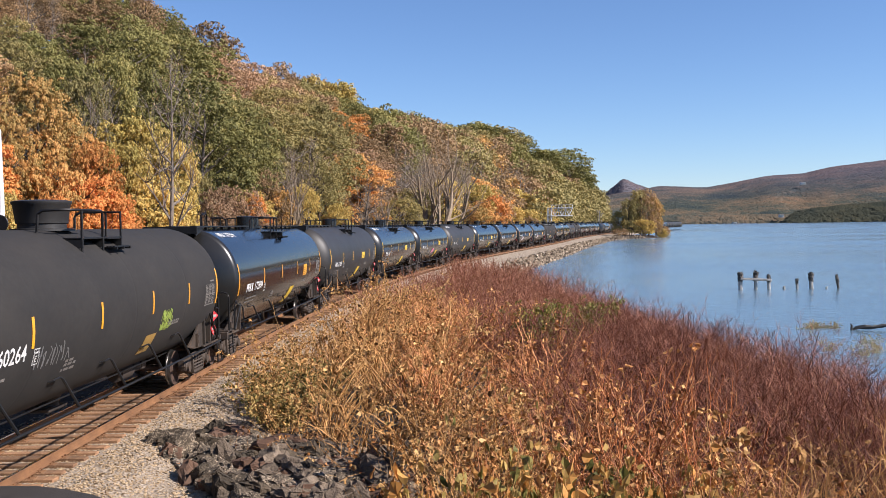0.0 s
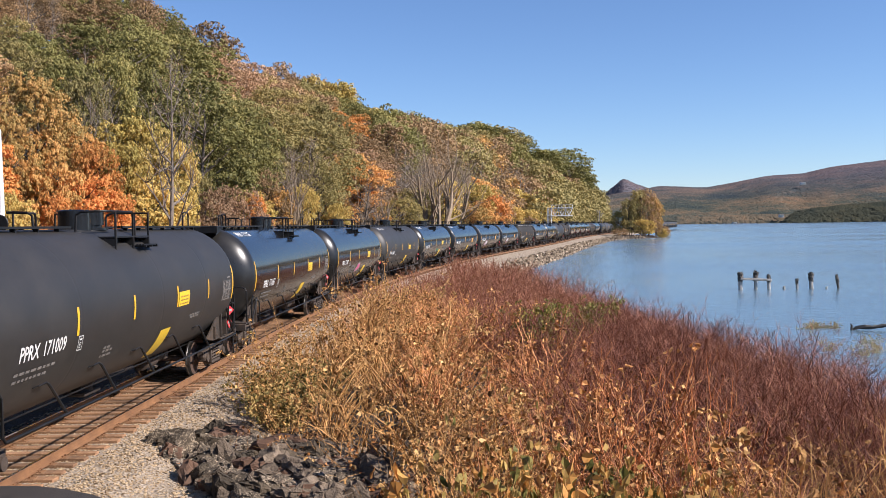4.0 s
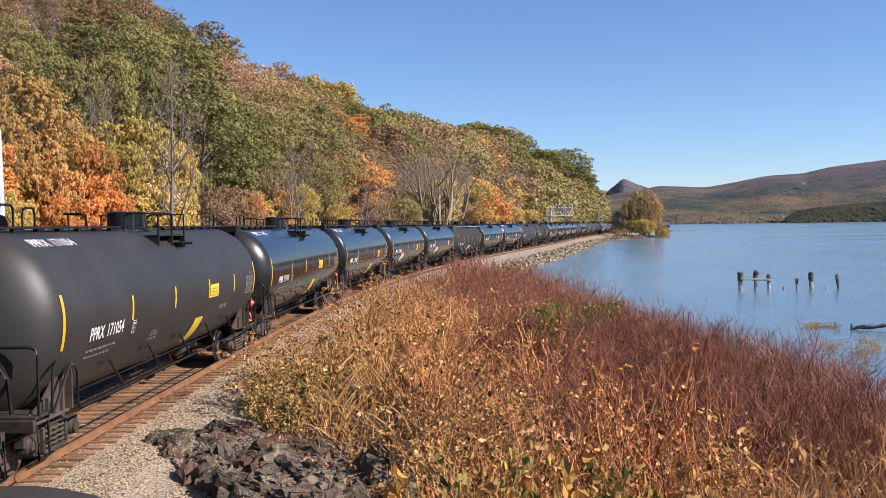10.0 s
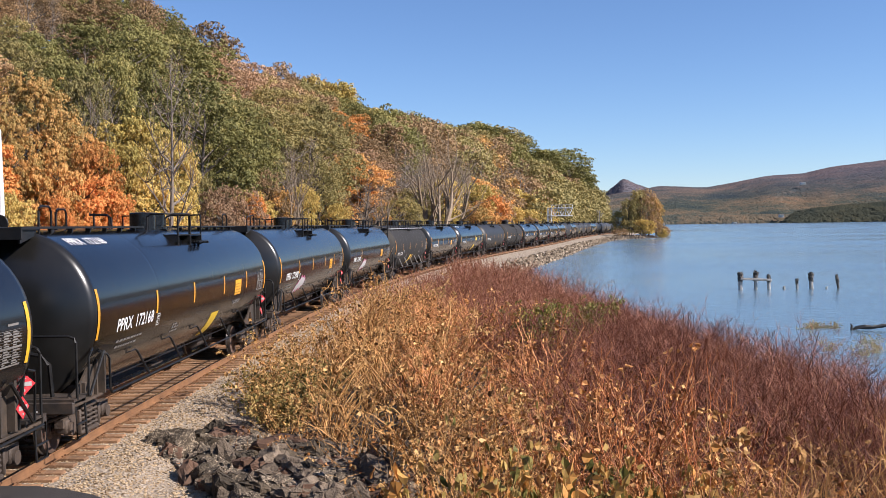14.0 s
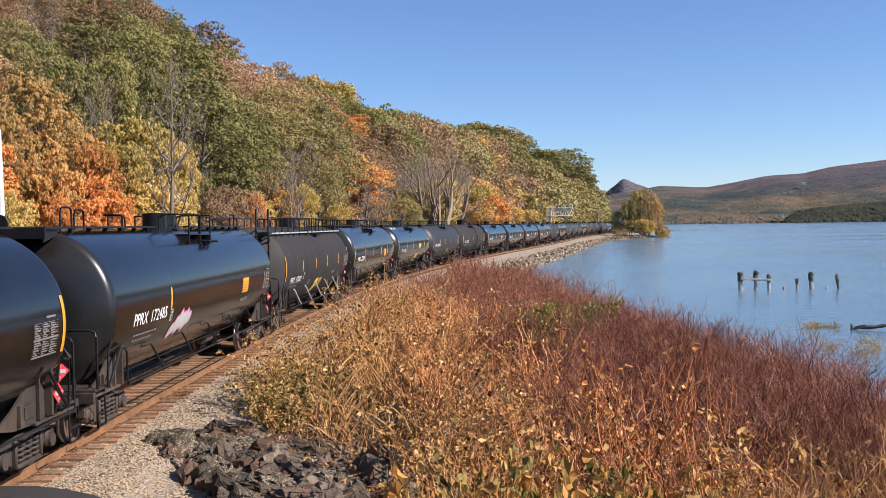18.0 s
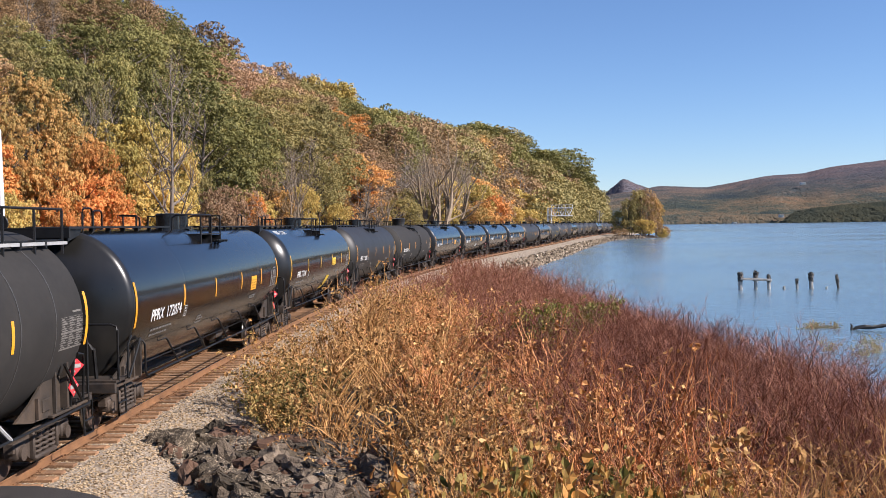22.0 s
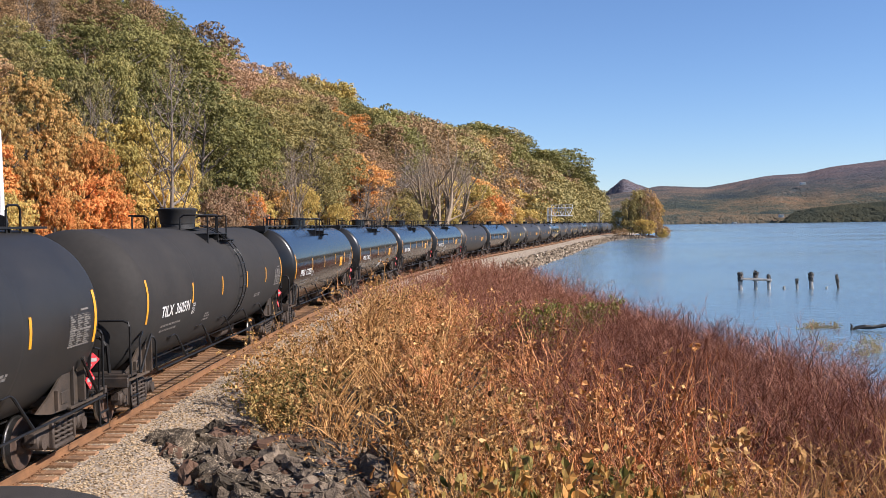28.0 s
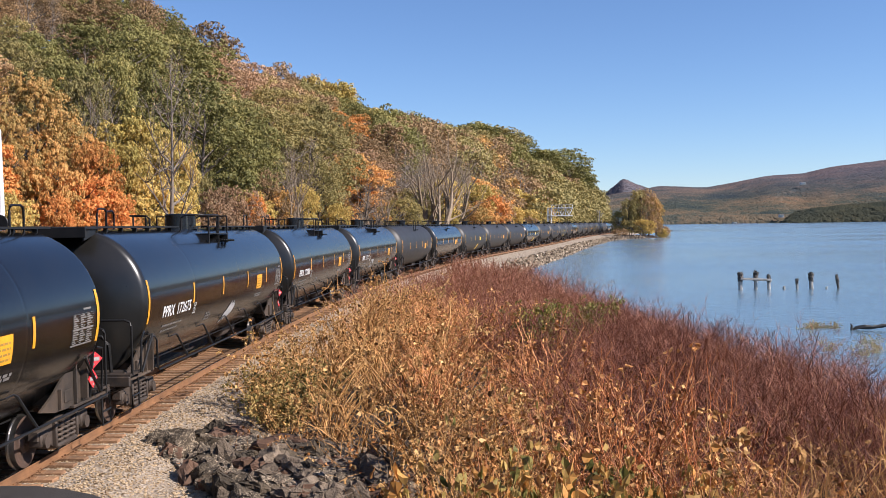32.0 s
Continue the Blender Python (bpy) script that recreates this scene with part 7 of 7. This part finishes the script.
# yellow reeds at the water's edge
for k in range(9):
    x, y = (18.6 + k * 0.36, 49.5 + (k % 3) * 0.5) if k < 5 else (16.2 + (k - 5) * 0.75, 39.5 + (k % 3) * 0.8)
    ob = new("reed_clump")
    me, tips = stem_mesh("twig_tuft", 600 + k, 22, 0.42 if k < 5 else 0.75, 1.3 if k < 5 else 0.6, 4, 0.006, TAN_STEM, 0.7, 0.05)
    child("twig_tuft", me, ob)
    child("foliage", leaf_quads("foliage", 620 + k, tips, 150, 0.08, PALE_REED, low=0.05), ob)
    ob.matrix_basis = pose(x, y, WATER_Z - 0.12)
    tagged(ob, "pale yellow water weed clump standing in shallow water", "reeds", "weeds at the water's edge")

# ---- cantilever signal bridge over the track ----
gant = new("signal_bridge")
GS = 236.0
gh = heading(GS)
base = track(GS, -3.4, -0.3)
gant.matrix_basis = Matrix.Translation(base) @ Matrix.Rotation(-gh, 4, "Z")
for dx in (0.0, 0.85):
    for dy in (-0.4, 0.4):
        bm = bmesh.new()
        add_tube(bm, [(dx, dy, 0), (dx, dy, 8.2)], 0.180, 6)
        part("mast_leg", bm, WHITE_MAST, gant)
bm = bmesh.new()
for i in range(8):
    z0, z1 = i * 1.02, (i + 1) * 1.02
    for dy in (-0.4, 0.4):
        add_tube(bm, [(0, dy, z0), (0.85, dy, z1)] if i % 2 else [(0.85, dy, z0), (0, dy, z1)], 0.060, 5)
part("mast_lattice", bm, WHITE_MAST, gant)
for z in (6.3, 8.2):
    for dy in (-0.45, 0.45):
        bm = bmesh.new()
        add_tube(bm, [(-0.1, dy, z), (6.0, dy, z)], 0.150, 6)
        part("boom_chord", bm, WHITE_MAST, gant)
bm = bmesh.new()
for i in range(6):
    x0 = 0.85 + i * 0.86
    for dy in (-0.45, 0.45):
        add_tube(bm, [(x0, dy, 6.3 if i % 2 else 8.2), (x0 + 0.86, dy, 8.2 if i % 2 else 6.3)], 0.068, 5)
        add_tube(bm, [(x0, dy, 6.3), (x0, dy, 8.2)], 0.053, 5)
part("boom_lattice", bm, WHITE_MAST, gant)
bm = bmesh.new()
for x in np.arange(0.9, 6.1, 0.85):
    for dy in (-0.55, 0.55):
        add_tube(bm, [(x, dy, 8.2), (x, dy, 8.95)], 0.045, 5)
for dy in (-0.55, 0.55):
    add_tube(bm, [(0.9, dy, 8.95), (6.0, dy, 8.95)], 0.045, 5)
add_box(bm, (3.4, 0, 8.23), (5.2, 1.1, 0.05))
part("boom_walkway", bm, WHITE_MAST, gant)
tagged(gant, "pale galvanised lattice signal bridge reaching over the track", "signal bridge")

# utility poles further on
for s, h in ((398, 10.0), (404, 9.6), (410, 9.0)):
    p = track(s, -4.5, -0.4)
    pole = new("utility_pole")
    bm = bmesh.new()
    add_tube(bm, [(0, 0, 0), (0, 0, h)], [0.16, 0.11], 8)
    part("pole", bm, GALV, pole)
    bm = bmesh.new()
    add_box(bm, (0, 0, h - 0.6), (1.5, 0.12, 0.14))
    part("crossarm", bm, GALV, pole)
    pole.matrix_basis = Matrix.Translation(p)
    tagged(pole, "pale pole with a crossarm beside the line", "pole", "poles beside the line")

# ---- white signal mast beyond the near cars ----
mast = new("signal_mast")
bm = bmesh.new()
add_tube(bm, [(0, 0, 0), (0.0, 0, 3.4), (-0.06, 0, 7.9)], [0.17, 0.13, 0.09], 12)
part("mast", bm, WHITE_MAST, mast)
bm = bmesh.new()
add_box(bm, (0, 0, 0.15), (0.6, 0.6, 0.3), bevel=0.03)
part("base", bm, GALV, mast)
bm = bmesh.new()
add_lathe(bm, [(-0.03, 0.02), (-0.03, 0.26), (0.0, 0.28), (0.03, 0.10)], "y", 18, (0.02, -0.2, 4.9))
part("light_shield", bm, PIPE_BLACK, mast)
mast.matrix_basis = pose(-14.12, 31.2, -0.5)
tagged(mast, "white painted crossing signal mast behind the train", "signal mast")

# ---- wooded point ----
for kn, x, y, size, wide in (("olive", 66.5, 346, 1.25, 0.62), ("olive", 70.5, 348, 1.55, 0.62), ("rust", 73.5, 347, 1.58, 0.58), ("amber", 76.0, 348, 1.35, 0.55), ("yellow", 69.5, 341, 0.70, 0.95), ("yellow", 71.8, 340, 0.66, 1.0),
                              ("olive", 66.0, 341, 0.55, 1.1), ("rust", 75.0, 342, 0.55, 1.0), ("rust", 59.0, 329, 0.3, 1.5), ("green", 63.0, 348, 0.8, 0.9), ("rust", 62.0, 334, 0.3, 1.5), ("pale", 71.0, 343.5, 1.1, 0.7), ("yellow", 78.6, 350, 0.5, 1.0), ("rust", 80.6, 353, 0.5, 1.05), ("olive", 79.6, 352, 0.42, 1.2)):
    t = plant_tree(kn, 1, x, y, size, rw.uniform(0, 360), wide, z=-1.15 - 0.9 * size - (1.6 if x > 78 else 0.0))
    t["group"] = "trees on the wooded point"
    t["label"] = {"amber": "airy golden brown tree on a small wooded river point", "olive": "olive brown tree on a small wooded river point", "yellow": "yellow autumn tree on a small wooded river point", "green": "green shrub tree on a small wooded river point", "rust": "thinning rust brown tree on the stony river point", "pale": "bare tree with pale trunk on the river point"}[kn]


# ---- far shore and hills ----
def hills_material(name, low, high, top):
    """Woods seen from afar: a colour for each crown, greener by the water, bare and greyer on top. Any haze is in the
    ramps.
    """
    m, nt, bsdf = graph(name)
    tc = nt.nodes.new("ShaderNodeTexCoord")
    vec = tc.outputs["Object"]
    geo = nt.nodes.new("ShaderNodeNewGeometry")
    patchy = noise_node(nt, vec, 0.0042, 5, 0.7)
    crown = noise_node(nt, vec, 0.06, 3, 0.6)
    add = nt.nodes.new("ShaderNodeMath")
    add.operation = "MULTIPLY_ADD"
    add.inputs[1].default_value = 0.10
    sub = nt.nodes.new("ShaderNodeMath")
    sub.operation = "MULTIPLY_ADD"
    sub.inputs[1].default_value = 2.7
    low_sum = nt.nodes.new("ShaderNodeMath")
    low_sum.operation = "MULTIPLY_ADD"
    low_sum.inputs[1].default_value, low_sum.inputs[2].default_value = 0.8, -1.32
    nt.links.new(patchy, sub.inputs[0])
    nt.links.new(crown, low_sum.inputs[0])
    nt.links.new(low_sum.outputs[0], sub.inputs[2])
    nt.links.new(geo.outputs["Random Per Island"], add.inputs[0])
    nt.links.new(sub.outputs[0], add.inputs[2])
    a = ramp_node(nt, low, add.outputs[0])
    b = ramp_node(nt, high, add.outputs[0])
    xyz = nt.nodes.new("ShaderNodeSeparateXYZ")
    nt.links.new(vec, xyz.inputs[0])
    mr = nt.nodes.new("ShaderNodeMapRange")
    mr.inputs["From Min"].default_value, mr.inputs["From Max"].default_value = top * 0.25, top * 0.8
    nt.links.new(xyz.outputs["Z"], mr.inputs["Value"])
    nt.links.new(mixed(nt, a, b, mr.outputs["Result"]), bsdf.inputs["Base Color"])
    bsdf.inputs["Roughness"].default_value = 1.0
    bsdf.inputs["Specular IOR Level"].default_value = 0.0
    return m


# the next two ramps have the blue haze of distance put into their colour
HAZY_LOW = [(0.0, (0.03585, 0.05143, 0.0557)), (0.35, (0.06313, 0.07231, 0.06189)), (0.6, (0.1161, 0.09807, 0.07161)), (0.8, (0.1597, 0.118, 0.07869)), (1.0, (0.1933, 0.1237, 0.07869))]
HAZY_HIGH = [(0.0, (0.07017, 0.07362, 0.09013)), (0.4, (0.09832, 0.08896, 0.09939)), (0.7, (0.1265, 0.1019, 0.1078)), (1.0, (0.15, 0.1174, 0.1141))]
DARK = [(0.0, (0.0303, 0.03649, 0.03147)), (0.5, (0.05301, 0.05352, 0.0372)), (0.8, (0.09281, 0.07057, 0.04005)), (1.0, (0.1724, 0.09649, 0.04578))]


def ridge_z(u, w, h, power):
    """Height of a rise at a bearing u and a share w of its depth, with folds."""
    return WATER_Z - 0.5 + h * (1 - (1 - w) ** power) * (1 + 0.20 * (1 - w) * noise.noise(Vector((u * 22, w * 3, 9.0))))


def ridge(name, dist, depth, crest, mat, label, count, nu=240, nv=30, crowns=8.0, power=1.35, spread=1.0):
    """A wooded rise seen across the river: crest gives (share of view, height as share of distance) pairs."""
    rng = np.random.default_rng(len(name) + int(dist))
    us = np.linspace(crest[0][0], crest[-1][0], nu)
    hs = np.interp(us, [c[0] for c in crest], [c[1] * (dist + depth) for c in crest])
    hs = np.convolve(np.pad(hs, 5, "edge"), np.hanning(13)[1:-1] / np.hanning(13).sum(), "valid")
    v, f = [], []
    for j in range(nv):
        w = j / (nv - 1)
        y = dist + depth * w
        for i in range(nu):
            v.append((us[i] * y, y, ridge_z(us[i], w, hs[i], power)))
    for i in range(nu):
        v.append((us[i] * dist, dist - 3, WATER_Z - 1.0))
    for j in range(nv - 1):
        for i in range(nu - 1):
            a = j * nu + i
            f.append((a, a + 1, a + nu + 1, a + nu))
    b = nv * nu
    for i in range(nu - 1):
        f.append((b + i, b + i + 1, i + 1, i))
    hill = tagged(link(name, v, f, mat), label, "hills", kind="structure")
    # crowns all over it, in one sheet: bunches of leaf planes that face outwards
    k = 9 * count
    u, w = np.repeat(rng.uniform(max(us[0], 0.13), min(us[-1], 0.50), count), 9), np.repeat(rng.random(count) ** spread, 9)
    size = np.repeat(crowns * rng.uniform(0.55, 1.3, count), 9) * (1 - 0.45 * w)
    base = np.array([ridge_z(p, q, h, power) for p, q, h in zip(u[::9], w[::9], np.interp(u[::9], us, hs))]).repeat(9)
    y = dist + depth * w
    d = rng.normal(0, 1, (k, 3))
    d[:, 2] = abs(d[:, 2])
    d[:, 1] = -abs(d[:, 1])
    d /= np.linalg.norm(d, axis=1)[:, None]
    p = np.stack([u * y, y, base], -1) + d * size[:, None] * np.array([0.8, 0.8, 0.45]) * rng.uniform(0.5, 1.0, (k, 1))
    n = d * 0.28 + rng.normal(0, 0.13, (k, 3)) + np.array([0.1, -0.7, 0.4])
    n /= np.linalg.norm(n, axis=1)[:, None]
    e = np.cross(n, rng.normal(0, 1, (k, 3)))
    e /= np.linalg.norm(e, axis=1)[:, None]
    g = np.cross(n, e)
    t = (size * rng.uniform(0.55, 1.0, k))[:, None]
    woods = new(name + "_woods", leaf_mesh(name + "_woods", np.stack([p - e * t * 0.55 - g * t * 0.3, p + e * t * 0.55 - g * t * 0.3, p + g * t * 0.6], 1).reshape(-1, 3), mat))
    woods.parent = hill
    tagged(woods, kind="stuff")
    return hill


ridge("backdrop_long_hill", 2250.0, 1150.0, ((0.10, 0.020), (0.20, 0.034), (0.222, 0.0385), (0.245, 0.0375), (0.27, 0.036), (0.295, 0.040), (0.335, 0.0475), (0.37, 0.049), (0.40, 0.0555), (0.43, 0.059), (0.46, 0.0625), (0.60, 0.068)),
      hills_material("far_hazy_autumn_forest", HAZY_LOW, HAZY_HIGH, 190.0), "long hill of bare and autumn woods across the river", 26000, crowns=4.6, spread=1.3)
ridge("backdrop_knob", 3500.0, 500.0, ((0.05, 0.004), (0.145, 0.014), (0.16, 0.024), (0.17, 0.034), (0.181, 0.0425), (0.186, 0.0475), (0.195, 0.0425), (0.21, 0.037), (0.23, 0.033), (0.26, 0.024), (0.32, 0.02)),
      hills_material("far_hazy_knob_forest", HAZY_LOW, HAZY_HIGH, 165.0), "small pointed wooded knob beyond the river", 4500, crowns=5.2)
ridge("backdrop_dark_shore", 2000.0, 160.0, ((0.352, 0.002), (0.362, 0.010), (0.38, 0.0135), (0.41, 0.016), (0.44, 0.018), (0.50, 0.024), (0.60, 0.024)),
      hills_material("far_dark_shore_trees", DARK, DARK, 50.0), "dark green trees along the far shore", 1500, nv=12, crowns=8.0, power=3.0)
ridge("backdrop_near_shore", 2150.0, 120.0, ((0.20, 0.006), (0.24, 0.0085), (0.28, 0.0075), (0.32, 0.008), (0.36, 0.0075), (0.38, 0.005)),
      hills_material("far_shore_trees", HAZY_LOW, HAZY_LOW, 50.0), "mixed autumn trees along the far shore", 1300, nv=10, crowns=7.0, power=3.0)
for share, dist, z, w in ((0.3705, 2760.0, 107.0, 15), (0.348, 2146.0, 13.0, 9), (0.362, 2130.0, -2.0, 10), (0.30, 2146.0, -2.0, 8)):
    h = new("house")
    bm = bmesh.new()
    add_box(bm, (0, 0, 0.0), (w, 9, 4.5))
    part("wall", bm, WHITE_MAST, h)
    bm = bmesh.new()
    add_plate(bm, [(-w * 0.55, 2.2), (w * 0.55, 2.2), (w * 0.4, 4.2), (-w * 0.4, 4.2)], -6, 6)
    part("roof", bm, GALV, h)
    h.matrix_basis = pose(share * dist, dist, z)
    tagged(h, "pale distant house among trees across the river", "house", "houses across the river")


# unseen wooded shore added to the east and south, to darken the tanks' reflections
def valley_side(name, path, height, label):
    rng = np.random.default_rng(31)
    us = np.linspace(0, len(path) - 1, 160)
    xs, ys = (np.interp(us, range(len(path)), [q[k] for q in path]) for k in (0, 1))
    out = np.stack([xs, ys], -1)
    out /= np.linalg.norm(out, axis=1)[:, None]
    v, f = [], []
    for j in range(14):
        w = j / 13
        for i in range(160):
            h = height * (0.8 + 0.35 * noise.noise(Vector((us[i] * 1.3, 0.0, 4.0))))
            v.append((xs[i] + out[i, 0] * 700 * w, ys[i] + out[i, 1] * 700 * w, WATER_Z - 1 + h * (1 - (1 - w) ** 1.6) + rng.uniform(0, 9)))
    for j in range(13):
        for i in range(159):
            a = j * 160 + i
            f.append((a, a + 1, a + 161, a + 160))
    return tagged(link(name, v, f, hills_material("valley_forest", HAZY_LOW, HAZY_HIGH, height)), label, "hills", kind="structure")


valley_side("backdrop_unseen_hills", ((1900, 1500), (1600, 700), (1500, 0), (1400, -700), (1000, -1400), (300, -1700), (-500, -1500)), 150.0, "unseen wooded hills added across the river for reflections")


motions()
